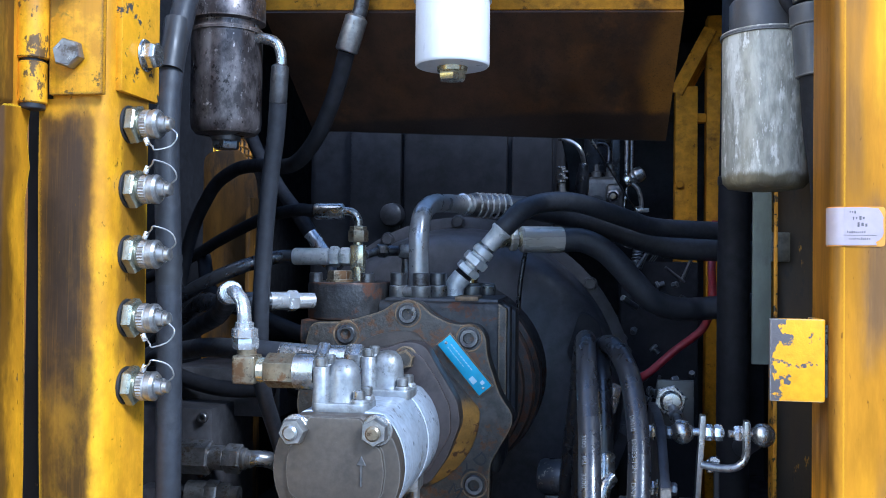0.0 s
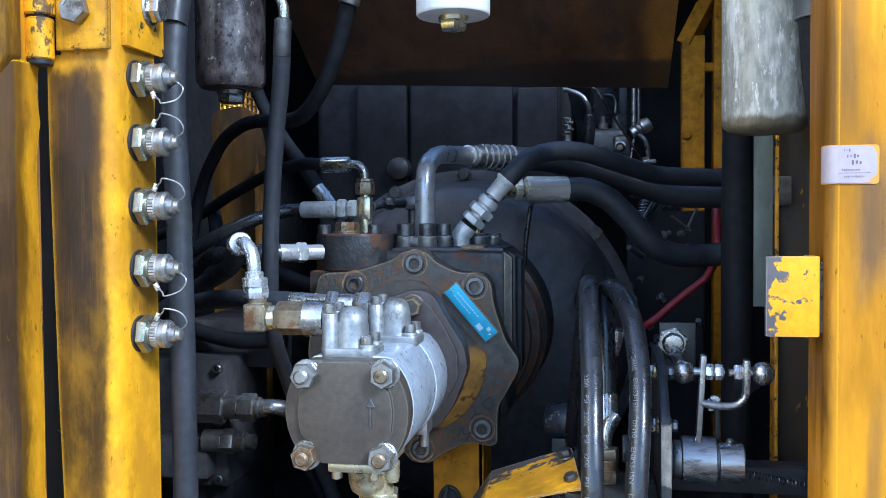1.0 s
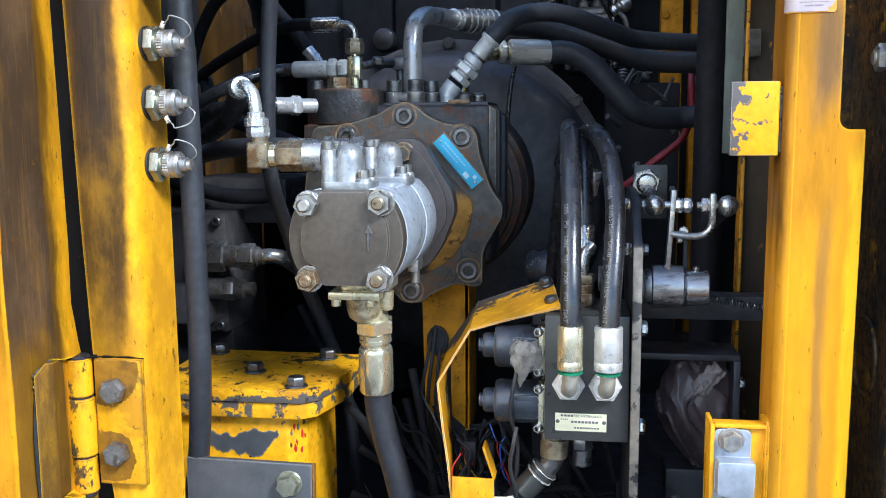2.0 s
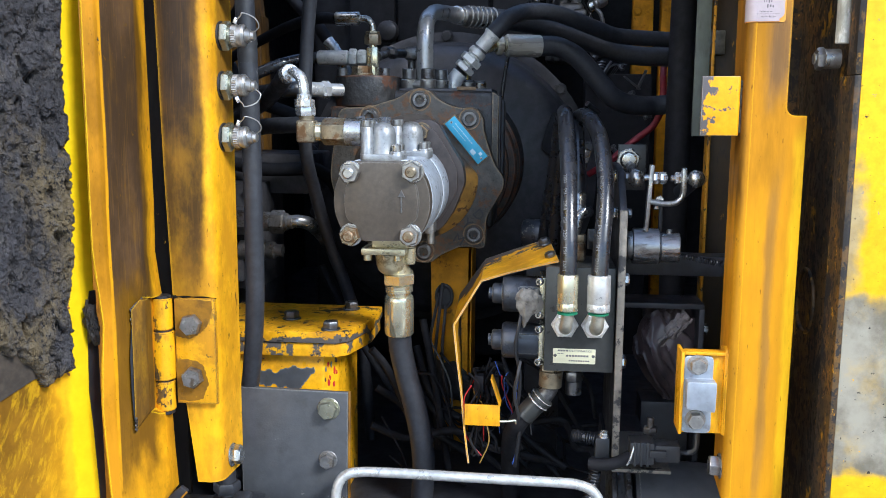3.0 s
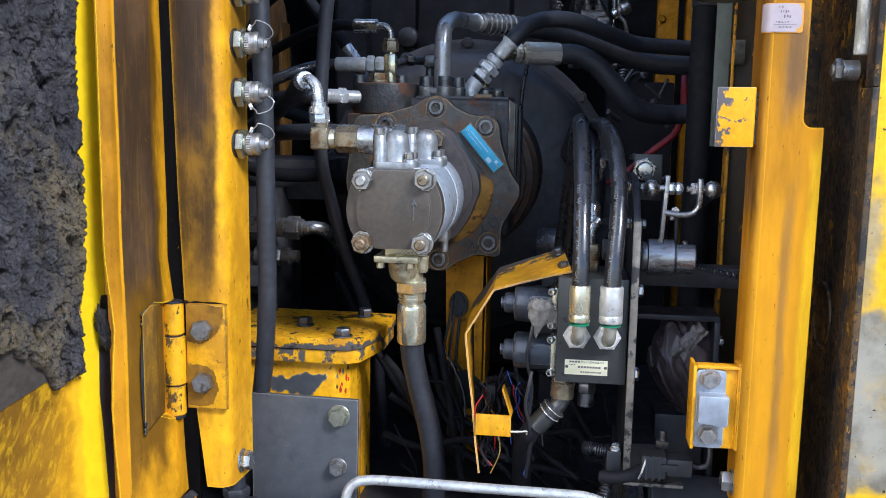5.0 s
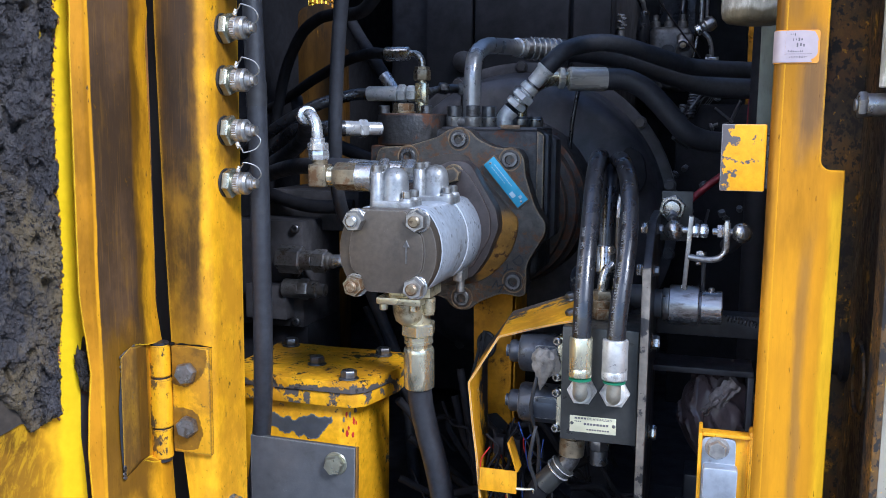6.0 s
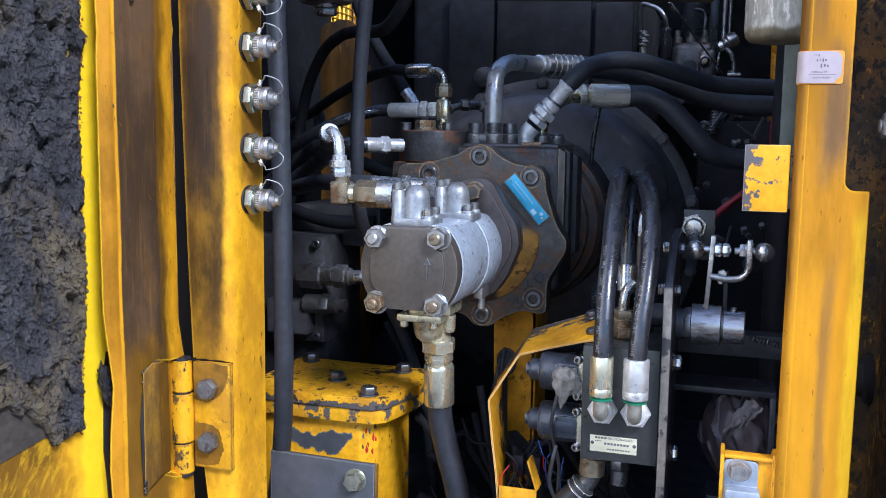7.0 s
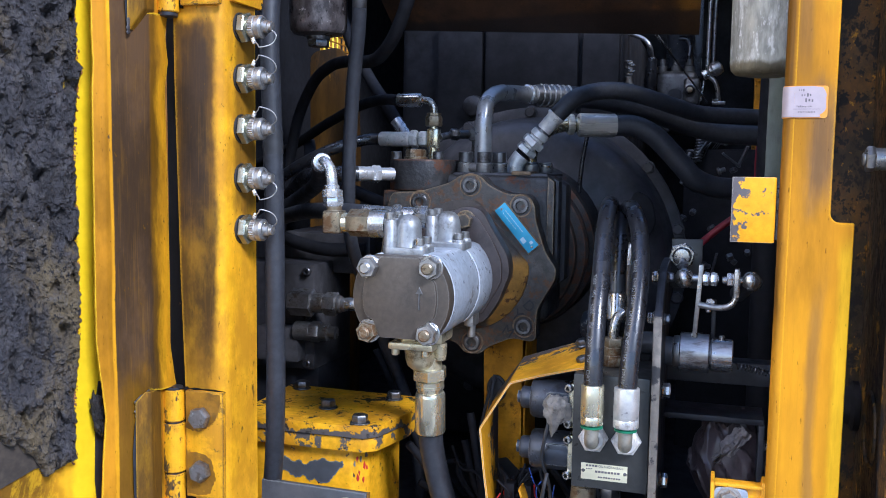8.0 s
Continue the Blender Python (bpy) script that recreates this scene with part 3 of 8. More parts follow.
filter_dark = surface("oily_brown_filter", (0.055, 0.046, 0.045), 0.3, 0.55, var=0.3, grain=90, stretch=(1, 1, 0.6), dirt=(((0.19, 0.165, 0.16), 0.42, 50, 0.1, 0.36),), chips=(((0.42, 0.38, 0.37), 0.19, 150, 0.04, 0.4), ((0.02, 0.018, 0.017), 0.2, 120, 0.03, 0.5)), bump=0.12, wear_glint=((0.3, 0.24, 0.2), 0.003, 0.6))
sticker_white = surface("white_sticker", (0.44, 0.37, 0.385), 0.5, var=0.06, dirt=(((0.5, 0.42, 0.3), 0.12, 30, 0.15, 0.6),), bump=0.03)
sticker_orange = surface("orange_sticker_edge", (0.8, 0.34, 0.04), 0.5, var=0.1, bump=0.03)
ink = surface("dark_ink", (0.14, 0.125, 0.13), 0.6, var=0.1, bump=0)
plate_ink = surface("pale_blue_print", (0.5, 0.68, 0.76), 0.5, var=0.1, bump=0)
pale_print = surface("pale_print", (0.2, 0.21, 0.22), 0.6, var=0.08, bump=0)
tag_metal = surface("brushed_name_tag", (0.74, 0.71, 0.5), 0.45, 0.3, var=0.08, stretch=(0.2, 1, 1), bump=0.05)
green_band = surface("green_ring", (0.015, 0.17, 0.085), 0.45, var=0.1, bump=0)
strip_green = surface("grey_green_paint", (0.11, 0.13, 0.115), 0.5, var=0.2, grain=60, dirt=(((0.05, 0.05, 0.045), 0.25, 30, 0.1, 0.6),), stretch=(1, 1, 0.4), bump=0.1)
plastic_dark = surface("dark_plastic", (0.03, 0.031, 0.034), 0.45, var=0.15, bump=0.1)
wrap_plastic = surface("dusty_film_wrap", (0.25, 0.225, 0.19), 0.5, var=0.3, grain=120, dirt=(((0.1, 0.085, 0.07), 0.3, 90, 0.06, 0.6),), bump=0.5, bump_scale=220)
flap_paper = surface("torn_pale_wrap", (0.26, 0.22, 0.2), 0.55, var=0.3, grain=160, chips=(((0.06, 0.05, 0.048), 0.22, 190, 0.02, 0.6),), bump=0.4, bump_scale=200)
sack_cloth = surface("oily_brown_wrap", (0.1, 0.072, 0.071), 0.34, var=0.3, grain=40, dirt=(((0.17, 0.135, 0.125), 0.2, 26, 0.1, 0.5), ((0.03, 0.022, 0.022), 0.3, 16, 0.1, 0.5)), stretch=(1, 1, 0.5), bump=0.2, bump_scale=120)
wire_red = surface("red_wire", (0.5, 0.02, 0.02), 0.5, bump=0)
wire_blue = surface("blue_wire", (0.04, 0.1, 0.4), 0.5, bump=0)
wire_yellow = surface("yellow_wire", (0.3, 0.18, 0.03), 0.5, bump=0)
wire_grey = surface("grey_wire", (0.13, 0.13, 0.125), 0.5, bump=0)
concrete = surface("yard_concrete", (0.2, 0.19, 0.175), 0.85, var=0.25, grain=4, dirt=(((0.09, 0.08, 0.07), 0.3, 1.2, 0.2, 0.9),), bump=0.3, bump_scale=60)


# ---- shapes ----
ORIGIN = {}


def thing(name, at, label, category, group="", kind=""):
    ob = new(name)
    ob.empty_display_size = 0.02
    ob.location = at
    ORIGIN[ob] = Vector(at)
    return tagged(ob, label, category, group, kind)


def finish(bm, name, material, angle=38):
    bmesh.ops.recalc_face_normals(bm, faces=bm.faces)
    mesh = bpy.data.meshes.new(name)
    bm.to_mesh(mesh)
    bm.free()
    mesh.materials.append(material)
    mesh.polygons.foreach_set("use_smooth", [True] * len(mesh.polygons))
    mesh.set_sharp_from_angle(angle=radians(angle))
    return mesh


def part(name, bm, material, parent, label="", angle=38):
    """One mesh under a thing or a part, from a bmesh in the world's metres."""
    o = ORIGIN[parent]
    bm.transform(Matrix.Translation(-o))
    ob = new(name, finish(bm, name, material, angle))
    ob.parent = parent
    ORIGIN[ob] = o
    return tagged(ob, label) if label else ob


def solid(name, bm, material, at, label, category, group="", kind="", angle=38):
    """A thing that is one mesh, with its origin at a given place."""
    o = Vector(at)
    bm.transform(Matrix.Translation(-o))
    ob = new(name, finish(bm, name, material, angle))
    ob.location = o
    ORIGIN[ob] = o
    return tagged(ob, label, category, group, kind)


def joined(*bms):
    out = bmesh.new()
    for b in bms:
        mesh = bpy.data.meshes.new("tmp")
        b.to_mesh(mesh)
        b.free()
        out.from_mesh(mesh)
        bpy.data.meshes.remove(mesh)
    return out


def turned(bm, m):
    bm.transform(m)
    return bm


def softened(bm, width, segments=2, angle=30):
    if width:
        edges = [e for e in bm.edges if len(e.link_faces) == 2 and e.calc_face_angle(0) > radians(angle)]
        bmesh.ops.bevel(bm, geom=edges, offset=width, segments=segments, affect="EDGES", profile=0.6, clamp_overlap=True)
    return bm


def box(x0, x1, y0, y1, z0, z1, bevel=0.0015, segments=2):
    bm = bmesh.new()
    bmesh.ops.create_cube(bm, size=1)
    bm.transform(Matrix.Translation(((x0 + x1) / 2, (y0 + y1) / 2, (z0 + z1) / 2)) @ Matrix.Diagonal((x1 - x0, y1 - y0, z1 - z0, 1)))
    return softened(bm, bevel, segments)


def axis_matrix(p, axis):
    return Matrix.Translation(p) @ Vector(axis).to_track_quat("Z", "Y").to_matrix().to_4x4()


def lathe(p, axis, profile, seg=24, twist=0.0):
    """A turned body: profile of (radius, distance along the axis) from p. Closed where the radius is nought, else capped."""
    bm = bmesh.new()
    rings = []
    for r, t in profile:
        if r < 1e-6:
            rings.append([bm.verts.new((0, 0, t))])
        else:
            rings.append([bm.verts.new((r * math.cos(twist + 2 * math.pi * i / seg), r * math.sin(twist + 2 * math.pi * i / seg), t)) for i in range(seg)])
    for a, b in zip(rings, rings[1:]):
        for i in range(seg):
            j = (i + 1) % seg
            if len(a) == 1 and len(b) == 1:
                continue
            if len(a) == 1:
                bm.faces.new((a[0], b[i], b[j]))
            elif len(b) == 1:
                bm.faces.new((a[i], a[j], b[0]))
            else:
                bm.faces.new((a[i], a[j], b[j], b[i]))
    for ring in (rings[0], rings[-1]):
        if len(ring) > 1:
            bm.faces.new(ring)
    bm.transform(axis_matrix(p, axis))
    return bm


def rod(p, q, r, r2=None, seg=24, edge=0.0008):
    p, q = Vector(p), Vector(q)
    n = (q - p).length
    r2 = r if r2 is None else r2
    return lathe(p, q - p, [(r - edge, 0), (r, edge), (r2, n - edge), (r2 - edge, n)], seg)


def hexagon(p, axis, across, height, twist=0.3):
    r = across / math.sqrt(3)
    c = min(height * 0.18, 0.0018)
    return lathe(p, axis, [(r * 0.9, 0), (r, c), (r, height - c), (r * 0.9, height)], 6, twist)


def socket_screw(p, axis, r, h):
    return lathe(p, axis, [(r - 0.0006, 0), (r, 0.0006), (r, h - 0.001), (r - 0.001, h), (r * 0.58, h), (r * 0.55, h * 0.08), (0, h * 0.08)], 18)


def prism(outline, y0, y1, bevel=0.0015, segments=2):
    """A body of that outline in x and z, from y0 to y1."""
    bm = bmesh.new()
    face = bm.faces.new([bm.verts.new((x, y0, z)) for x, z in outline])
    out = bmesh.ops.extrude_face_region(bm, geom=[face])
    bmesh.ops.translate(bm, vec=(0, y1 - y0, 0), verts=[v for v in out["geom"] if isinstance(v, bmesh.types.BMVert)])
    bmesh.ops.recalc_face_normals(bm, faces=bm.faces)
    return softened(bm, bevel, segments, 25)


def prism_x(outline, x0, x1, bevel=0.001, segments=1):
    """A body of that outline in y and z, from x0 to x1."""
    bm = prism([(y, z) for y, z in outline], x0, x1, bevel, segments)
    bm.transform(Matrix(((0, 1, 0, 0), (1, 0, 0, 0), (0, 0, 1, 0), (0, 0, 0, 1))))
    bmesh.ops.reverse_faces(bm, faces=bm.faces)
    return bm


def prism_z(outline, z0, z1, bevel=0.001, segments=2):
    """A body of that outline in x and y, from z0 to z1."""
    bm = prism([(x, y) for x, y in outline], z0, z1, bevel, segments)
    bm.transform(Matrix(((1, 0, 0, 0), (0, 0, 1, 0), (0, 1, 0, 0), (0, 0, 0, 1))))
    bmesh.ops.reverse_faces(bm, faces=bm.faces)
    return bm


def rounded(points, radius=0.008, n=5):
    """An outline with rounded corners."""
    out = []
    for i, p in enumerate(points):
        a, b, c = Vector(points[i - 1]), Vector(p), Vector(points[(i + 1) % len(points)])
        k = min(radius, (a - b).length * 0.45, (c - b).length * 0.45)
        s, e = b + (a - b).normalized() * k, b + (c - b).normalized() * k
        for j in range(n + 1):
            t = j / n
            out.append(tuple((1 - t) ** 2 * s + 2 * t * (1 - t) * b + t * t * e))
    return out


def glide(points, steps=8):
    """A smooth line through points."""
    pts = [Vector(p) for p in points]
    if len(pts) == 2:
        return [pts[0].lerp(pts[1], i / steps) for i in range(steps + 1)]
    pts = [2 * pts[0] - pts[1], *pts, 2 * pts[-1] - pts[-2]]
    out = []
    for a, b, c, d in zip(pts, pts[1:], pts[2:], pts[3:]):
        for i in range(steps):
            t = i / steps
            out.append(0.5 * (2 * b + (c - a) * t + (2 * a - 5 * b + 4 * c - d) * t * t + (3 * b - a - 3 * c + d) * t ** 3))
    return [*out, pts[-2]]


def frames_along(line):
    """Tangent and two normals at each point of a line, with no twist."""
    tangents = [(line[min(i + 1, len(line) - 1)] - line[max(i - 1, 0)]).normalized() for i in range(len(line))]
    n = tangents[0].orthogonal().normalized()
    out = []
    for t in tangents:
        n = (n - t * n.dot(t)).normalized()
        out.append((t, n, t.cross(n)))
    return out


def tube(points, r, seg=14, steps=8, radius=None):
    """A round hose or pipe through points; radius: a function of the share of the way."""
    line = glide(points, steps)
    bm = bmesh.new()
    rings = []
    for k, (p, (t, n, b)) in enumerate(zip(line, frames_along(line))):
        q = radius(k / (len(line) - 1)) if radius else r
        rings.append([bm.verts.new(p + q * (math.cos(2 * math.pi * i / seg) * n + math.sin(2 * math.pi * i / seg) * b)) for i in range(seg)])
    for a, b in zip(rings, rings[1:]):
        for i in range(seg):
            bm.faces.new((a[i], a[(i + 1) % seg], b[(i + 1) % seg], b[i]))
    bm.faces.new(rings[0]), bm.faces.new(rings[-1])
    return bm


def coil(p, q, r, wire, turns, seg=6):
    p, q = Vector(p), Vector(q)
    m = axis_matrix(p, q - p)
    n, k = (q - p).length, int(turns * 10)
    return tube([m @ Vector((r * math.cos(2 * math.pi * i / 10), r * math.sin(2 * math.pi * i / 10), n * i / k)) for i in range(k + 1)], wire, seg, 1)


def ribbon(front, back, thick):
    """A bent sheet between two lines of the same number of points."""
    bm = bmesh.new()
    f, b = [Vector(p) for p in front], [Vector(p) for p in back]
    rows = []
    for i in range(len(f)):
        t = (f[min(i + 1, len(f) - 1)] - f[max(i - 1, 0)]).normalized()
        n = t.cross((b[i] - f[i]).normalized()).normalized() * thick / 2
        rows.append([bm.verts.new(v) for v in (f[i] + n, b[i] + n, b[i] - n, f[i] - n)])
    for a, c in zip(rows, rows[1:]):
        for i in range(4):
            bm.faces.new((a[i], a[(i + 1) % 4], c[(i + 1) % 4], c[i]))
    bm.faces.new(rows[0]), bm.faces.new(rows[-1])
    return bm


def lettering(text, size, depth=0.0003):
    """Flat writing as a bmesh in x and y, starting at the origin."""
    curve = bpy.data.curves.new("writing", "FONT")
    curve.body, curve.size, curve.extrude = text, size, depth
    ob = bpy.data.objects.new("writing", curve)
    mesh = bpy.data.meshes.new_from_object(ob)
    bm = bmesh.new()
    bm.from_mesh(mesh)
    bpy.data.objects.remove(ob)
    bpy.data.curves.remove(curve)
    bpy.data.meshes.remove(mesh)
    return bm


def bolt(parent, p, axis, across, material=None, washer=True, name="bolt", twist=0.3):
    """A hexagon bolt with a washer and a round flat on its head. Under a part it is one mesh, under a thing the washer is a part of it."""
    p, a = Vector(p), Vector(axis).normalized()
    material = material or zinc
    h = across * 0.5
    k = 0.0018 if washer else 0.0
    shapes = [hexagon(p + a * k, a, across, h, twist), lathe(p + a * (k + h - 0.0004), a, [(across * 0.455, 0), (across * 0.44, 0.0008), (across * 0.43, 0.0008), (0, 0.0008)], 24)]
    ring = lathe(p, a, [(across * 0.66, 0), (across * 0.7, 0.0008), (across * 0.65, 0.0018), (0, 0.0018)], 24) if washer else None
    if parent.parent and ring:
        shapes.append(ring)
    head = part(name, joined(*shapes), material, parent)
    if ring and not parent.parent:
        part("washer", ring, material, head)
    return head


# ---- the setting ----
solid("ground", box(-60, 60, -60, 60, -0.3, 0.0, 0), concrete, (0, 0, 0), "worn grey concrete yard under the machine", "ground", kind="structure")
solid("floor", box(-0.78, 0.46, 0.69, 2.5, 1.0, 1.03, 0), pitch, (0, 1.5, 1.0), "oily dark steel floor of the pump compartment", "floor", kind="structure")
solid("wall_back", box(-0.82, 0.5, 2.5, 2.53, 1.0, 2.2, 0), soot, (0, 2.5, 1.0), "sooty dark rear wall of the compartment", "wall", kind="structure")
solid("wall_right", box(0.46, 0.5, 0.8, 2.5, 1.0, 2.2, 0), soot, (0.48, 1.6, 1.0), "sooty dark side wall of the compartment", "wall", kind="structure")
wall_left = joined(box(-0.82, -0.78, 0.66, 1.75, 1.0, 2.2, 0), box(-0.82, -0.78, 1.95, 2.5, 1.0, 2.2, 0), box(-0.82, -0.78, 1.75, 1.95, 1.0, 1.80, 0), box(-0.82, -0.78, 1.75, 1.95, 1.90, 2.2, 0))
solid("wall_left", wall_left, rubber_sooty, (-0.8, 1.5, 1.0), "sooty dark side wall with a small opening", "wall", kind="structure")
# added out of view to block the sky; the opening sets the light inside
solid("ceiling", joined(box(-0.82, 0.5, 0.9, 1.08, 2.2, 2.23, 0), box(-0.82, -0.7, 1.08, 1.62, 2.2, 2.23, 0), box(0.42, 0.5, 1.08, 1.62, 2.2, 2.23, 0), box(-0.82, 0.5, 1.62, 2.53, 2.2, 2.23, 0)), soot, (0, 1.7, 2.2), "unseen dark cover added over the engine bay, its wide opening sized to light the inside", "ceiling", kind="structure")
solid("underframe", box(-0.82, 0.5, 0.695, 2.53, 0.3, 0.998, 0.01), soot, (0, 1.6, 0.3), "plain dark underframe below the compartment", "frame", kind="structure")
solid("track_block", box(-0.7, 0.4, 0.9, 2.4, 0.0, 0.299, 0.02), pitch, (0, 1.6, 0.0), "plain dark support under the machine", "frame", kind="structure")
sill_body = prism_x(rounded([(0.5, 1.0), (0.5, 1.08), (0.69, 1.08), (0.69, 1.0)], 0.008), -0.6, 0.25, 0)
solid("sill", sill_body, grey_paint, (-0.1, 0.6, 1.0), "scuffed grey steel sill along the compartment front", "sill", kind="structure")
solid("side_skin", box(-1.4, -0.455, 0.66, 0.69, 1.0, 2.15, 0.004), yellow_dirty, (-0.9, 0.66, 1.0), "grimy yellow body side beside the door opening", "body panel", kind="structure")
solid("lower_skirt", box(-1.4, 1.2, 0.64, 0.69, 0.25, 0.998, 0.004), yellow_dirty, (0, 0.66, 0.25), "grimy yellow lower body side of the machine", "body panel", kind="structure")


# ---- the posts ----
def left_post():
    t = thing("door_post", (-0.39, 0.603, 1.132), "yellow steel door post rubbed brown, with a row of test ports", "post")
    outer = [(-0.416, 0.603), *[(-0.376 + 0.015 * math.sin(a), 0.618 - 0.015 * math.cos(a)) for a in [i * math.pi / 20 for i in range(10)]], (-0.359, 0.664)]
    inner = [(-0.365, 0.665), *[(-0.376 + 0.009 * math.sin(a), 0.618 - 0.009 * math.cos(a)) for a in [i * math.pi / 20 for i in range(9, -1, -1)]], (-0.416, 0.609)]
    ring = outer + inner
    bm = bmesh.new()
    rows = []
    for z, left in ((2.15, -0.002), (1.65, 0.0), (1.45, 0.004), (1.36, 0.007), (1.30, 0.009), (1.132, 0.028)):
        rows.append([bm.verts.new((x + (left * max(0, (-0.375 - x) / 0.041)), y, z)) for x, y in ring])
    for a, b in zip(rows, rows[1:]):
        for i in range(len(ring)):
            bm.faces.new((a[i], a[(i + 1) % len(ring)], b[(i + 1) % len(ring)], b[i]))
    bm.faces.new(rows[0]), bm.faces.new(rows[-1])
    part("channel", bm, yellow_post, t)
    part("rear_strip", box(-0.45, -0.412, 0.64, 0.646, 1.10, 2.15, 0.001), gap_black, t, "dark flecked strip behind the door gap")
    part("foot", joined(box(-0.394, -0.352, 0.635, 0.675, 1.0795, 1.093, 0.005, 3), box(-0.372, -0.34, 0.645, 0.685, 1.081, 1.087, 0.003), rod((-0.372, 0.645, 1.10), (-0.372, 0.645, 1.133), 0.010), hexagon((-0.372, 0.645, 1.104), (0, 0, 1), 0.026, 0.012)), pitch, t, "oily dark mounting foot")
    bolt(t, (-0.361, 0.634, 1.152), (1, 0, 0.05), 0.019, zinc)
    plate = part("corner_plate", box(-0.3625, -0.356, 0.616, 0.676, 1.725, 1.86, 0.001), yellow_bare, t, "chipped yellow bracket plate")
    bolt(plate, (-0.356, 0.652, 1.76), (1, 0, 0), 0.019, zinc)
    return t


def test_port(z, loop):
    t = thing("test_port", (-0.362, 0.637, z), "knurled zinc hydraulic test port with a wire-held cap", "test port", "row of test ports")
    x = (1, 0, 0)
    p = Vector((-0.362, 0.637, z))
    part("lock_ring", lathe(p, x, [(0.0148, 0), (0.0152, 0.001), (0.0148, 0.003), (0.006, 0.003)], 24), plastic_dark, t, "black sealing ring")
    part("hex_nut", joined(hexagon(p + Vector((0.003, 0, 0)), x, 0.027, 0.0085), lathe(p + Vector((0.0115, 0, 0)), x, [(0.0105, 0), (0.0105, 0.002), (0.009, 0.003)], 20)), zinc_olive, t)
    prof = [(0.0098, 0), (0.0115, 0.0012), (0.0115, 0.006), (0.0106, 0.0066), (0.0106, 0.0085), (0.0115, 0.009), (0.0115, 0.0125), (0.0098, 0.0145), (0.0068, 0.015), (0.0064, 0.0195), (0.005, 0.0203), (0.005, 0.0235), (0.0036, 0.0245), (0, 0.0245)]
    bm = lathe(p + Vector((0.0135, 0, 0)), x, prof, 60)
    for v in bm.verts:
        d = v.co - p
        r = math.hypot(d.y, d.z)
        if 0.0111 < r and d.x < 0.021:
            i = round(math.atan2(d.z, d.y) / (2 * math.pi / 60))
            v.co.y, v.co.z = p.y + d.y * (0.955 if i % 2 else 1.0), p.z + d.z * (0.955 if i % 2 else 1.0)
    part("cap", bm, zinc_dull, t, "knurled screw cap")
    e = p + Vector((0.0375, 0, 0))
    s = p + Vector((0.020, -0.007, loop * 0.0145))
    line = [e + Vector((-0.003, 0, 0.002 * loop)), e + Vector((0.005, -0.002, loop * 0.009)), e + Vector((0.001, -0.004, loop * 0.0175)), s + Vector((0.009, -0.004, loop * 0.007)), s + Vector((0.006, -0.003, loop * 0.004)), s]
    part("wire_loop", tube(line, 0.0007, 6, 6), zinc_dull, t, "thin wire loop")
    part("wire_tag", turned(box(-0.002, 0.002, -0.001, 0.001, -0.0032, 0.0032, 0.0005), Matrix.Translation(s) @ pose(0, 0, 0, 0, 25 * loop, 0)), zinc_bright, t, "crimped wire end")


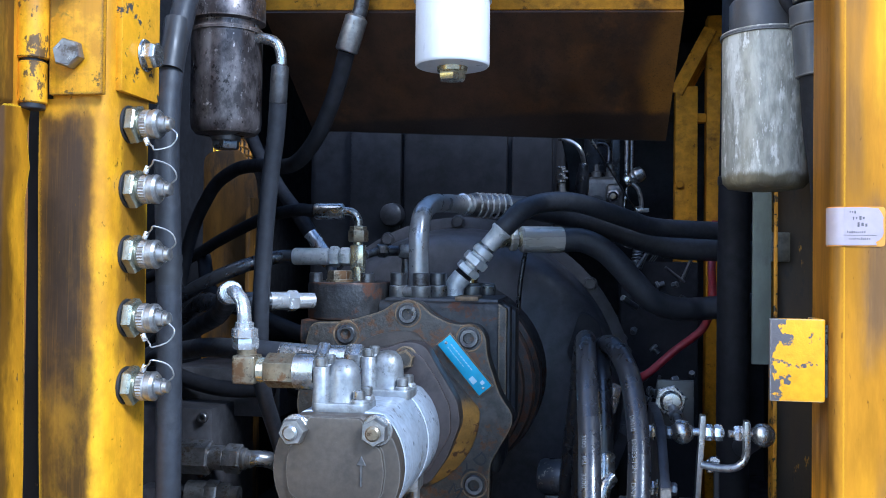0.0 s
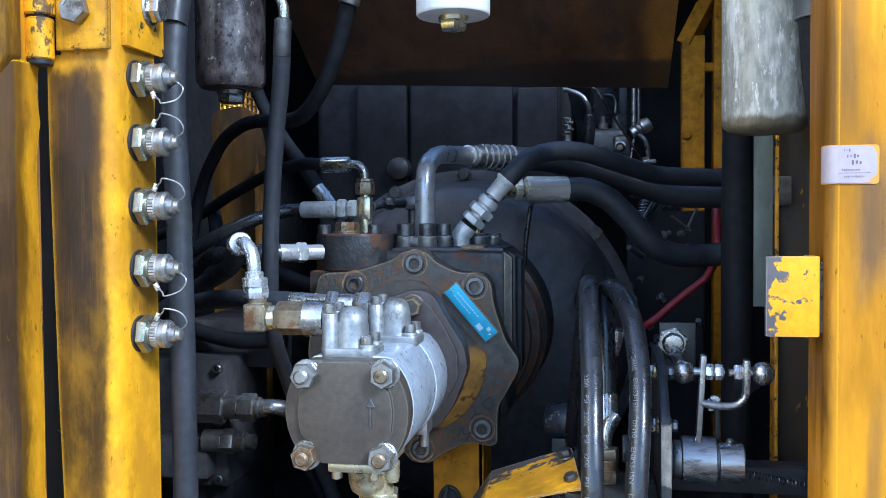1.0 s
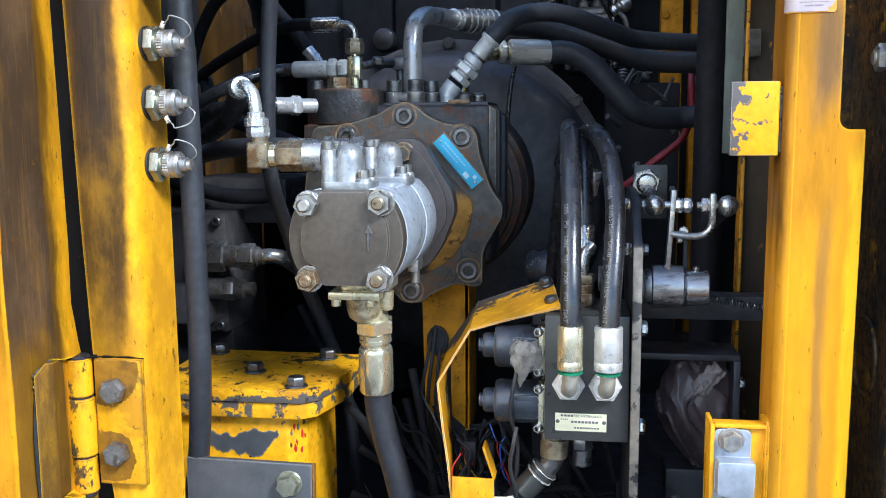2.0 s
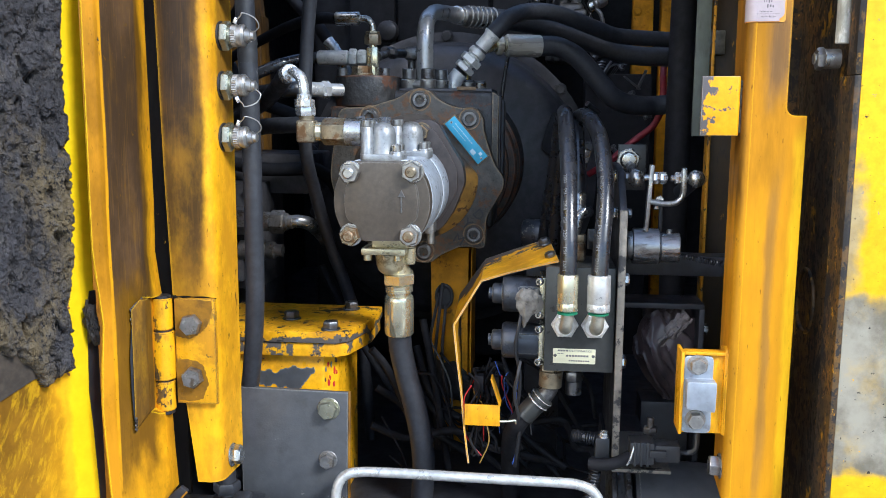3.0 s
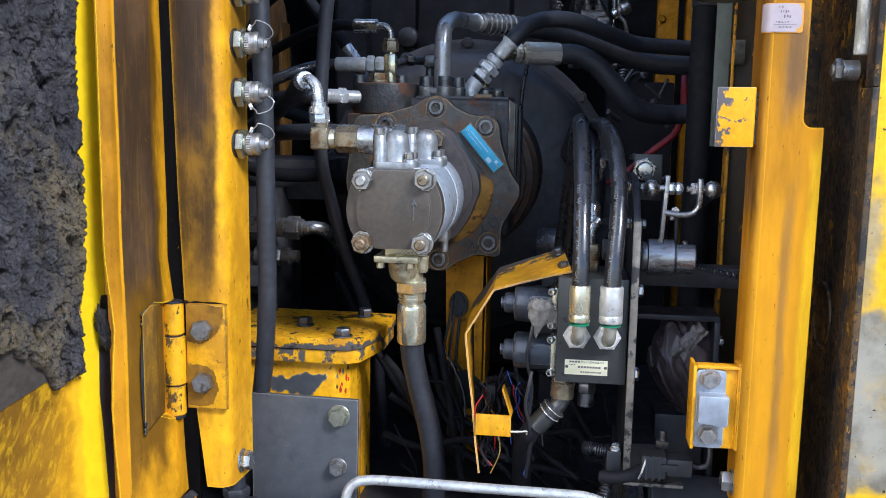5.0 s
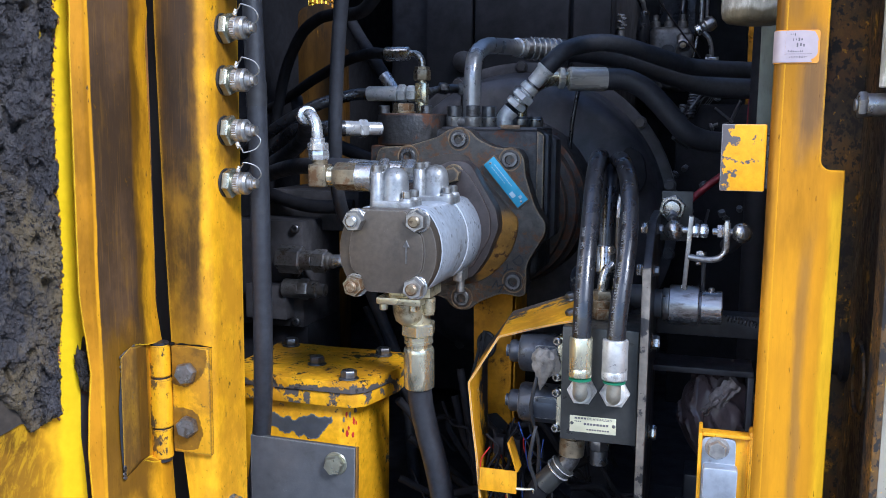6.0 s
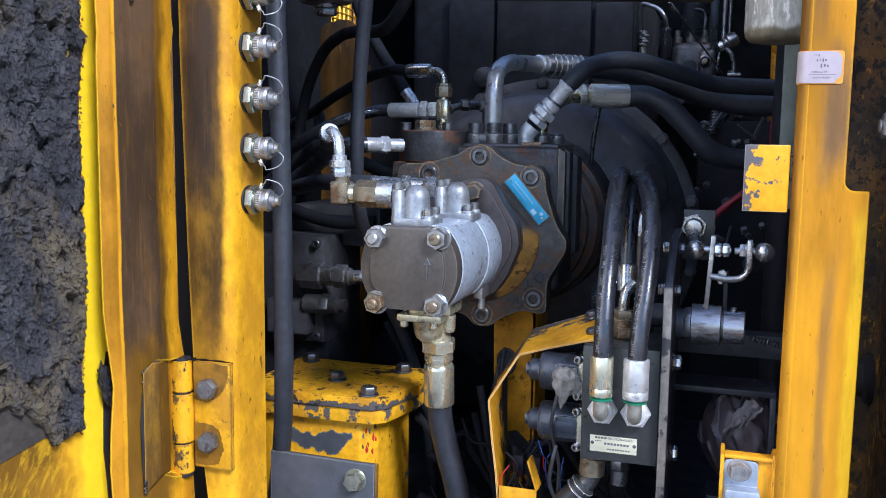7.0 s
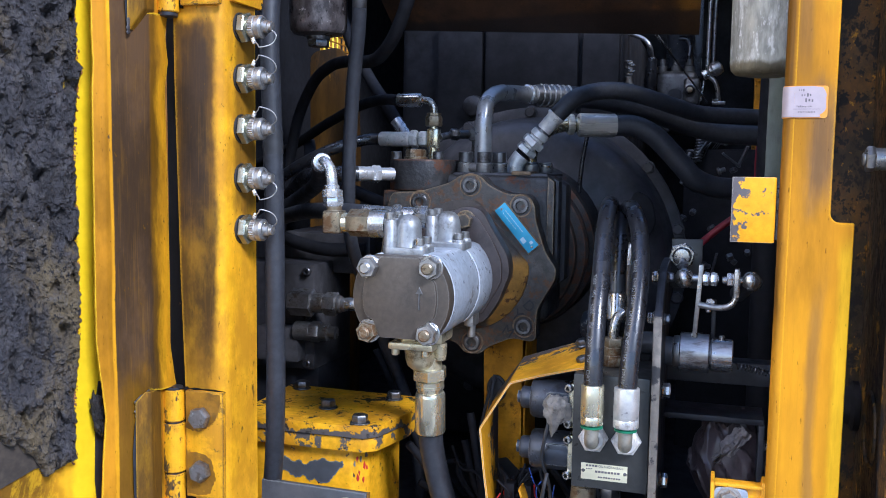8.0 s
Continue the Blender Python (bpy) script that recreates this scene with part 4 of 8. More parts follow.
def hinge(t, dz):
    """A leaf hinge bolted to the post; the door's strap turns on its knuckles."""
    leaf = part("hinge", box(-0.4045, -0.361, 0.5965, 0.602, 1.221 + dz, 1.333 + dz, 0.001), yellow_hinge, t, "yellow leaf hinge smeared brown")
    rng = random.Random(17)
    for top in (True, False) if dz == 0 else ():
        rim = [(-0.404, 1.3315), (-0.384, 1.332), (-0.3645, 1.331), (-0.3635, 1.322), (-0.3665, 1.312), (-0.370, 1.304), (-0.377, 1.297), (-0.388, 1.291), (-0.397, 1.2915), (-0.404, 1.294)] if top else [(-0.404, 1.2665), (-0.394, 1.269), (-0.382, 1.267), (-0.3745, 1.2615), (-0.3725, 1.252), (-0.3695, 1.243), (-0.3735, 1.236), (-0.3765, 1.2265), (-0.39, 1.2235), (-0.404, 1.2245)]
        film = []
        for (ax, az), (bx, bz) in zip(rim, rim[1:] + rim[:1]):
            for k in range(6):
                film.append((ax + (bx - ax) * k / 6 + rng.uniform(-0.0006, 0.0006), az + (bz - az) * k / 6 + rng.uniform(-0.0006, 0.0006) + dz))
        part("oil_film", prism(film, 0.5962, 0.5968, 0), yellow_film, leaf, "brown oil film round the bolt")
    for z in (1.3065, 1.2505):
        spot = Vector((-0.3855, 0.5965, z + dz))
        bolt(leaf, spot, (0, -1, 0), 0.0198, bolt_grey, False, twist=0.2 if z > 1.3 else 0.75)
        marks = [turned(box(-0.0003, 0.0003, -0.0003, 0.0003, 0.0056, 0.0076, 0), Matrix.Translation(spot + Vector((0, -0.0109, 0))) @ pose(0, 0, 0, 0, turn, 0)) for turn in (-62, -52, -42, -34, 128, 138, 150)]
        part("head_marks", joined(*marks), zinc_dull, leaf, "raised marks on the bolt head")
    for a, b, r in ((1.214, 1.2455, 0.0108), (1.2475, 1.2985, 0.0122), (1.3005, 1.3335, 0.0108)):
        part("knuckle", rod((-0.4175, 0.596, a + dz), (-0.4175, 0.596, b + dz), r, seg=32, edge=0.001), yellow_knuckle, leaf, "rubbed yellow hinge knuckle")
    part("pin", rod((-0.4175, 0.596, 1.21 + dz), (-0.4175, 0.596, 1.336 + dz), 0.0095), pitch, leaf, "greasy black hinge pin")
    # black lines that draw the shadow gaps between leaf, knuckles and strap
    part("shade_seam", joined(box(-0.4085, -0.4043, 0.6003, 0.6026, 1.219 + dz, 1.335 + dz, 0), tube([(-0.4215, 0.5905, 1.3345 + dz), (-0.414, 0.590, 1.3352 + dz), (-0.406, 0.595, 1.3345 + dz), (-0.392, 0.6005, 1.334 + dz), (-0.361, 0.6015, 1.333 + dz)], 0.0009, 8, 5, lambda s: 0.0009 + 0.0005 * math.sin(s * 37))), gap_black, leaf, "black seam standing in for shade round the hinge")


def right_post():
    t = thing("lock_post", (0.185, 0.622, 1.131), "tall yellow steel lock post with a cut-out edge", "post")
    left = 0.160
    out = [(0.1725, 1.131), (0.219, 1.131), (0.2195, 1.523)]
    out += [(0.208 + 0.001 * math.cos(a), 1.523) for a in (0,)]
    out += [(0.2085 - 0.008 * math.sin(a), 1.531 - 0.008 * math.cos(a)) for a in [i * math.pi / 12 for i in range(7)]]
    out += [(0.2005, 1.764), (0.2035, 1.772), (0.2105, 1.776), (0.222, 1.776), (0.223, 2.15), (left + 0.0065, 2.15), (left + 0.0065, 1.136)]
    face = prism(out, 0.622, 0.628, 0.0008, 1)
    part("face_plate", face, yellow_lock, t, "stained yellow front face")
    bend = [i * math.pi / 16 for i in range(9)]
    web = [(0.1685, 0.6217), *[(0.1665 - 0.0068 * math.sin(a), 0.6285 - 0.0068 * math.cos(a)) for a in bend], (0.164, 0.692), (0.170, 0.692), (0.1655, 0.634), (0.1685, 0.6275)]
    part("web", prism_z(web, 1.134, 2.15, 0), yellow_lock, t, "yellow inner side of the post")
    bolt(t, (0.1605, 0.64, 1.163), (-1, 0, 0), 0.019, steel_mid)
    fold = [(0.1535 + 0.004 * math.sin(a), 0.6285 - 0.004 * math.cos(a)) for a in bend]
    tab = part("stop_tab", prism_z([(0.121, 0.6245), *fold, (0.1575, 0.655), (0.152, 0.655), (0.152, 0.6305), (0.121, 0.6305)], 1.5035, 1.560, 0.0012), yellow_tab, t, "half-bare yellow welded tab")
    part("weld", tube([(0.1592 + 0.0005 * math.sin(i * 2.1), 0.6325, 1.506 + 0.005 * i) for i in range(11)], 0.0028, 10, 4), weld_grey, tab, "dark weld seam")
    wrap = [(0.1665 - 0.0074 * math.sin(a), 0.6285 - 0.0074 * math.cos(a)) for a in bend]
    inner = [(0.1665 - 0.0069 * math.sin(a), 0.6285 - 0.0069 * math.cos(a)) for a in bend]
    edge = prism_z([(0.1675, 0.6211), *wrap, (0.1595, 0.634), (0.1600, 0.634), *inner[::-1], (0.1675, 0.6216)], 1.6098, 1.6366, 0)
    sticker = part("sticker", joined(prism(rounded([(0.1676, 1.6098), (0.1938, 1.6098), (0.1938, 1.6366), (0.1676, 1.6366)], 0.003), 0.6212, 0.6218, 0), edge), sticker_orange, t, "torn white sticker with orange edge")
    torn = [(0.1676, 1.6105), (0.1885, 1.6107), (0.1875, 1.6128), (0.1895, 1.6138), (0.1915, 1.6158), (0.1925, 1.6185), (0.1922, 1.627), (0.1925, 1.6292), (0.1915, 1.632), (0.1892, 1.6355), (0.1815, 1.6362), (0.1676, 1.6361)]
    over = [(0.1665 - 0.0079 * math.sin(a), 0.6285 - 0.0079 * math.cos(a)) for a in bend]
    paper = prism_z([(0.1675, 0.6206), *over, (0.1588, 0.633), (0.1593, 0.633), *wrap[::-1], (0.1675, 0.6211)], 1.6106, 1.6360, 0)
    part("paper", joined(prism(torn, 0.6206, 0.6212, 0), paper), sticker_white, sticker)
    rng = random.Random(4)
    bars = []
    for x, z, n, s in ((0.171, 1.633, 3, 0.0016), (0.173, 1.629, 4, 0.0022), (0.176, 1.6245, 3, 0.0026), (0.1695, 1.6195, 9, 0.0014), (0.171, 1.615, 11, 0.0013)):
        for i in range(n):
            w = s * rng.uniform(0.25, 0.6)
            bars.append(box(x + i * s * 0.95, x + i * s * 0.95 + w, 0.6204, 0.6206, z - s * rng.uniform(0.3, 0.7), z + s * rng.uniform(0.2, 0.7), 0))
    bars.append(box(0.167, 0.188, 0.6204, 0.6206, 1.6172, 1.6175, 0))
    part("print", joined(*bars), ink, sticker, "unreadable dark print")
    return t


def clamp_bracket():
    t = thing("latch_bracket", (0.136, 0.63, 1.204), "yellow bracket with a galvanised clamp on two bolts", "bracket")
    part("channel", joined(box(0.114, 0.163, 0.633, 0.638, 1.200, 1.2865, 0.0015), box(0.114, 0.1175, 0.6265, 0.66, 1.200, 1.2865, 0.0012), box(0.1585, 0.163, 0.6265, 0.66, 1.200, 1.2865, 0.0012), box(0.1175, 0.1585, 0.6275, 0.641, 1.2835, 1.287, 0.0012)), yellow, t)
    part("weld_lug", box(0.157, 0.1655, 0.628, 0.645, 1.2, 1.2905, 0.002), yellow, t)
    plate = part("clamp", joined(prism(rounded([(0.117, 1.2015), (0.1465, 1.2015), (0.1465, 1.2825), (0.117, 1.2825)], 0.006), 0.6285, 0.633, 0.0012),
                                 prism(rounded([(0.119, 1.2305), (0.148, 1.2275), (0.1485, 1.259), (0.119, 1.259)], 0.003), 0.615, 0.63, 0.002)), galvanised, t, "galvanised pressed clamp")
    for z in (1.2735, 1.216):
        bolt(plate, (0.1305, 0.6285, z), (0, -1, 0), 0.015, zinc_dull, twist=0.5 if z > 1.25 else 0.1)


post = left_post()
for dz in (0.0, 0.498):
    hinge(post, dz)
for z, loop in ((1.702, -1), (1.651, 1), (1.600, 1), (1.550, -1), (1.497, 1)):
    test_port(z, loop)
right_post()
clamp_bracket()


# ---- the open door ----
HINGE = Vector((-0.4175, 0.596, 0.0))
DOOR_SWING = 61.0


def door_point(x, y, z):
    """A point of the folded edge, drawn flat beside the post, carried on to the swung door; in the unswung door's metres."""
    a = radians(180 + DOOR_SWING)
    along, out = Vector((math.cos(a), math.sin(a), 0)), Vector((-math.sin(a), math.cos(a), 0))
    o = Vector((0.113, -0.182, 1.558))
    v = Vector((x, y, z)) - o
    flat = o - HINGE
    k = (0.596 - y - flat.dot(out)) / v.dot(out)
    q = o + k * v - HINGE
    return Vector((HINGE.x - q.dot(along), y, q.z))


def on_door(bm):
    for v in bm.verts:
        v.co = door_point(*v.co)
    return bm


def foam_low(u):
    """The torn foam's lower border over the distance from the hinge."""
    spots = ((0.07, 1.29), (0.0965, 1.281), (0.104, 1.275), (0.111, 1.2725), (0.1218, 1.2695), (0.1281, 1.2667), (0.1318, 1.2774), (0.1363, 1.2893), (0.1557, 1.3015), (0.1698, 1.3108), (0.30, 1.335))
    for (a, p), (b, q) in zip(spots, spots[1:]):
        if u <= b:
            return p + (q - p) * (u - a) / (b - a)
    return spots[-1][1]


def foam_right(z):
    """Distance of the torn foam's border from the hinge."""
    spots = ((1.26, 0.0985), (1.3171, 0.098), (1.3607, 0.0952), (1.4145, 0.0914), (1.5208, 0.0912), (1.6087, 0.0897), (1.6445, 0.0846), (1.652, 0.081), (1.66, 0.0878), (1.8, 0.085))
    for (a, p), (b, q) in zip(spots, spots[1:]):
        if z <= b:
            return p + (q - p) * (z - a) / (b - a)
    return spots[-1][1]


def door():
    t = thing("compartment_door", (HINGE.x, HINGE.y, 1.0), "yellow door swung open, its inside lined with torn charcoal foam", "door")
    hx = HINGE.x
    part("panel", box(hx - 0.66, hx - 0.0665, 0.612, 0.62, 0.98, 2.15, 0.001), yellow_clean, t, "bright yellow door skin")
    rows = ((2.15, -0.480, -0.433, -0.427), (1.845, -0.480, -0.431, -0.424), (1.8345, -0.480, -0.427, -0.419), (1.8335, -0.480, -0.434, -0.430), (1.7115, -0.480, -0.434, -0.430), (1.7105, -0.480, -0.430, -0.424), (1.69, -0.480, -0.433, -0.427), (1.665, -0.479, -0.430, -0.424), (1.64, -0.481, -0.433, -0.428),
            (1.43, -0.483, -0.433, -0.4255), (1.38, -0.483, -0.433, -0.4265), (1.345, -0.479, -0.4275, -0.4215), (1.3345, -0.477, -0.4255, -0.4195), (1.3335, -0.477, -0.434, -0.430), (1.30, -0.473, -0.434, -0.430),
            (1.26, -0.477, -0.434, -0.430), (1.2135, -0.480, -0.434, -0.430), (1.2125, -0.480, -0.418, -0.412), (1.17, -0.478, -0.414, -0.410), (1.129, -0.475, -0.412, -0.407), (1.092, -0.472, -0.445, -0.44), (1.0, -0.468, -0.46, -0.455))
    bm = bmesh.new()
    rings = []
    for z, c, e, f in rows:
        c -= 0.002
        prof = [(c - 0.0185, 0.613), (c - 0.019, 0.587), (c - 0.018, 0.583), (c - 0.0155, 0.5813), (c - 0.002, 0.5786), (c, 0.578), (c + 0.003, 0.5777), (-0.4385, 0.5777 + (-0.4385 - c - 0.003) * 0.125), (e - 0.002, 0.5835), (e + 0.0015, 0.5855), (f, 0.600), (f, 0.604), (f - 0.004, 0.606), (e - 0.004, 0.592), (c + 0.005, 0.586), (c - 0.0135, 0.589), (c - 0.0155, 0.613)]
        rings.append([bm.verts.new((x, y, z)) for x, y in prof])
    for a, b in zip(rings, rings[1:]):
        for i in range(len(a)):
            bm.faces.new((a[i], a[(i + 1) % len(a)], b[(i + 1) % len(a)], b[i]))
    bm.faces.new(rings[0]), bm.faces.new(rings[-1])
    part("edge_channel", on_door(bm), yellow_door_edge, t, "folded yellow door edge rubbed grey", 30)
    # black strip on the skin, drawn as the shade beside the channel
    shade_strip = [(-0.0655, 1.35), (-0.0655, 1.0), (-0.0715, 1.0), (-0.0722, 1.15), (-0.0755, 1.22), (-0.0778, 1.25), (-0.0762, 1.30), (-0.0745, 1.335), (-0.072, 1.35)]
    part("seam", prism([(hx + x, z) for x, z in shade_strip], 0.6108, 0.6118, 0), pitch, t, "dark strip standing in for the shade beside the folded edge")
    for dz in (0.0, 0.498):
        part("strap", on_door(prism([(-0.4515, 1.202 + dz), (-0.448, 1.196 + dz), (-0.430, 1.216 + dz), (-0.430, 1.334 + dz), (-0.439, 1.333 + dz), (-0.4505, 1.321 + dz)], 0.5755, 0.592, 0.002, 3)), yellow_strap, t, "browned welded hinge strap")
        slot = [(-0.4525, 1.196 + dz), (-0.4505, 1.196 + dz), (-0.4495, 1.305 + dz), (-0.4515, 1.30 + dz), (-0.4545, 1.27 + dz), (-0.4545, 1.235 + dz)]
        part("slot", on_door(prism(slot, 0.5766, 0.579, 0)), pitch, t, "dark slot beside the strap")
        seam = [(-0.4505 + 0.0006 * math.sin(i * 2.3), 0.5785, 1.305 + 0.003 * i + dz) for i in range(7)] + [(-0.444, 0.5785, 1.327 + dz), (-0.436, 0.580, 1.3345 + dz)]
        part("weld", on_door(tube(seam, 0.0018, 8, 3, lambda s: 0.0015 + 0.0006 * math.sin(s * 31))), weld_grey, t, "rough grey weld")
        part("weld", on_door(tube([(-0.4505, 0.577, 1.193 + dz), (-0.4495, 0.5755, 1.199 + dz), (-0.449, 0.576, 1.208 + dz)], 0.0022, 8, 4, lambda s: 0.0017 + 0.0006 * math.sin(s * 17))), weld_grey, t, "rough grey weld")
    # torn foam, a rough slab with a ragged border
    bm = bmesh.new()
    nx, nz, u0, u1, z0, z1 = 270, 640, 0.076, 0.27, 1.255, 1.78
    grid = {}
    for i in range(nx + 1):
        u = u0 + (u1 - u0) * (i / nx) ** 1.5
        for k in range(nz + 1):
            z = z0 + (z1 - z0) * k / nz
            v = Vector((u, 0, z))
            right = foam_right(z) + 0.0022 * noise.noise(v * 34) + 0.0018 * noise.noise(v * 190)
            low = foam_low(u) + 0.003 * noise.noise(v * 70) + 0.0015 * noise.noise(v * 220)
            edge = min(u - right, z - low)
            if edge < -0.0012:
                continue
            inside = max(edge, 0)
            depth = 0.018 * (1 - math.exp(-inside / 0.0025))
            rough = 0.007 * noise.fractal(v * 17, 1.0, 2.0, 3) + 0.0034 * noise.fractal(Vector((u * 85, 3, z * 50)), 0.6, 2.1, 5) + 0.0017 * noise.noise(Vector((u * 300, 1, z * 250))) + 0.0015 * noise.noise(Vector((u * 640, 5, z * 560)))
            cell = noise.voronoi(Vector((u * 115, 2, z * 88)))[0]
            pit = max(0, noise.noise(Vector((u * 105, 9, z * 48))) - 0.12) + 0.6 * max(0, 0.45 - cell[0]) * max(0, noise.noise(v * 30) + 0.3)
            y = 0.612 - max(0.0, depth + (rough - 0.026 * pit) * min(1, inside / 0.003))
            q = Vector((u, y, z)) * 190
            tear = 0.0022 * min(1, inside / 0.001)
            grid[i, k] = bm.verts.new((hx - u + tear * noise.noise(q), min(y, 0.612), z + tear * noise.noise(q + Vector((7, 3, 5)))))
    for i in range(nx):
        for k in range(nz):
            corners = [(i, k), (i + 1, k), (i + 1, k + 1), (i, k + 1)]
            if all(c in grid for c in corners):
                bm.faces.new([grid[c] for c in corners])
    part("foam_lining", bm, foam_dark, t, "torn charcoal sound-proofing foam", 60)
    hollow = [(0.1300, 1.276), (0.1345, 1.2765), (0.15, 1.2705), (0.166, 1.2645), (0.1795, 1.2585), (0.181, 1.275), (0.184, 1.316), (0.17, 1.316), (0.155, 1.306), (0.14, 1.296)]
    part("foam_backing", prism([(hx - u, z) for u, z in hollow], 0.6095, 0.6122, 0), foam_backing, t, "smooth brown foam backing under the tear")
    rng = random.Random(8)
    crumbs = []
    for i in range(900):
        z = rng.uniform(1.272, 1.70)
        if z > 1.40 and rng.random() < 0.45:
            continue
        u = foam_right(z) - 0.0035 * abs(rng.gauss(0, 0.55)) + 0.001
        r = rng.uniform(0.0004, 0.0012)
        c = bmesh.new()
        bmesh.ops.create_icosphere(c, subdivisions=1, radius=r)
        c.transform(Matrix.Translation((hx - u, 0.6118, z)) @ Matrix.Diagonal((1, 1, rng.uniform(0.8, 1.6), 1)))
        crumbs.append(c)
    part("glue_residue", joined(*crumbs), glue_rust, t, "rust-coloured crumbs of glue along the torn border", 80)
    scrap = bmesh.new()
    bmesh.ops.create_icosphere(scrap, subdivisions=5, radius=1)
    for v in scrap.verts:
        n = v.co.normalized()
        lean = 0.0035 * n.z
        v.co = Vector((hx - 0.0765 - lean, 0.603, 1.3195)) + Vector((n.x * 0.0052, n.y * 0.008, n.z * 0.0195)) * (1 + 0.45 * noise.fractal(n * 2.2 + Vector((4, 1, 7)), 0.8, 2, 5) + 0.10 * noise.noise(n * 14))
    part("foam_scrap", scrap, foam_scrap, t, "torn scrap of charcoal foam", 60)
    gash = [(0.1455, 1.1065), (0.140, 1.1125), (0.136, 1.117), (0.1325, 1.1215), (0.128, 1.125), (0.125, 1.1305), (0.1242, 1.1425), (0.1225, 1.138), (0.1215, 1.128), (0.1245, 1.1225), (0.130, 1.1175), (0.1345, 1.112), (0.1405, 1.105)]
    part("paint_gash", prism([(hx - u, z) for u, z in gash], 0.6112, 0.6122, 0), gash_rust, t, "rusty gash in the paint")
    t.rotation_euler = (0, 0, radians(DOOR_SWING))

door()
bracket = thing("corner_bracket", (-0.43, 0.6, 1.08), "dark flat corner bracket with a worn yellow edge on the sill", "bracket")
part("bar", prism([(-0.462, 1.0795), (-0.4455, 1.094), (-0.406, 1.1275), (-0.3985, 1.122), (-0.4345, 1.0795)], 0.5985, 0.6045, 0.0015), pitch, bracket)
part("worn_edge", prism([(-0.4375, 1.0797), (-0.3995, 1.1228), (-0.3982, 1.1215), (-0.434, 1.0797)], 0.5975, 0.5985, 0), yellow_dirty, bracket, "worn yellow edge")


# ---- outer panel beside the lock post ----
def outer_panel():
    t = thing("outer_skin", (0.255, 0.59, 1.0), "yellow outer body panel with a worn grey-white stripe", "body panel", kind="structure")
    part("skin", box(0.255, 1.2, 0.588, 0.596, 0.98, 2.15, 0.0015), panel_paint, t)
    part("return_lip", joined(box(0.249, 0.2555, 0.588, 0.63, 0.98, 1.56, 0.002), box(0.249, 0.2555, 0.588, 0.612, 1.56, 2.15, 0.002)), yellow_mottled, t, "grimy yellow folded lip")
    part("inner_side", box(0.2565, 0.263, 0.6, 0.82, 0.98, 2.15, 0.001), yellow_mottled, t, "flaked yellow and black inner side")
    n = 40
    ring = tube([(0.2555, 0.715 + 0.03 * math.cos(2 * math.pi * i / n), 1.325 + 0.034 * math.sin(2 * math.pi * i / n)) for i in range(n + 1)], 0.0025, 8, 1)
    part("hole_rim", ring, yellow_mottled, t, "rusty pressed rim")
    part("grommet", lathe((0.2565, 0.80, 1.325), (-1, 0, 0), [(0.026, 0), (0.026, 0.006), (0.02, 0.009), (0.017, 0.02), (0.012, 0.022), (0, 0.022)], 26), rubber_sooty, t, "black rubber grommet")
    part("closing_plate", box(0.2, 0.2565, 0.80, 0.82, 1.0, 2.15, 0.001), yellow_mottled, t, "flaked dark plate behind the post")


outer_panel()
strut = thing("gas_strut", (0.245, 0.632, 1.57), "grey gas strut ending in a steel pivot", "strut")
part("tube", rod((0.2465, 0.622, 1.59), (0.2485, 0.628, 2.12), 0.0065), filter_grey, strut)
part("pivot", joined(rod((0.233, 0.632, 1.5765), (0.248, 0.632, 1.5765), 0.0095), hexagon((0.2335, 0.632, 1.5765), (-1, 0, 0), 0.019, 0.007), rod((0.2265, 0.632, 1.5765), (0.224, 0.632, 1.5765), 0.0055)), zinc_dull, strut, "grey steel pivot bolt")


# ---- the gear pump and the main pump ----
CX, CZ = -0.2025, 1.4275


def pump_outline(r=0.0535, top=0.0435, bottom=0.043, n=44):
    """A circle cut flat above and below, with soft corners."""
    out = []
    for i in range(n):
        a = 2 * math.pi * i / n
        x, z = r * math.cos(a), r * 1.06 * math.sin(a)
        out.append((CX + x, CZ + max(-bottom, min(top, z))))
    return out


def port_block(parent, x, y, mat):
    """A cast port block: low flange with two screws, two tall screw bosses and a dome."""
    flange = part("port_flange", prism_z(rounded([(x - 0.024, y - 0.021), (x + 0.0245, y - 0.021), (x + 0.0245, y + 0.021), (x - 0.024, y + 0.021)], 0.009), 1.469, 1.478, 0.002), mat, parent, "cast port flange")
    part("port_body", joined(box(x - 0.0235, x - 0.009, y - 0.0165, y + 0.0165, 1.476, 1.502, 0.005, 3), box(x - 0.012, x + 0.004, y - 0.010, y + 0.010, 1.476, 1.49, 0.004, 3)), mat, parent, "cast port body", 50)
    part("dome", lathe((x - 0.0005, y, 1.477), (0, 0, 1), [(0.0165, 0), (0.0152, 0.004), (0.0146, 0.018), (0.014, 0.024), (0.012, 0.030), (0.0075, 0.0345), (0, 0.036)], 28), mat, parent, "smooth cast dome", 60)
    for dx, top in ((-0.0165, 1.5075), (0.0165, 1.481)):
        for dy in (-0.0125, 0.0125):
            part("screw_boss", lathe((x + dx, y + dy, 1.477), (0, 0, 1), [(0.0078, 0), (0.0072, 0.003), (0.0068, top - 1.478), (0.006, top - 1.477)], 18), mat, parent, "", 50)
            part("socket_screw", socket_screw((x + dx, y + dy, top), (0, 0, 1), 0.0052, 0.0075), zinc_dull, flange)


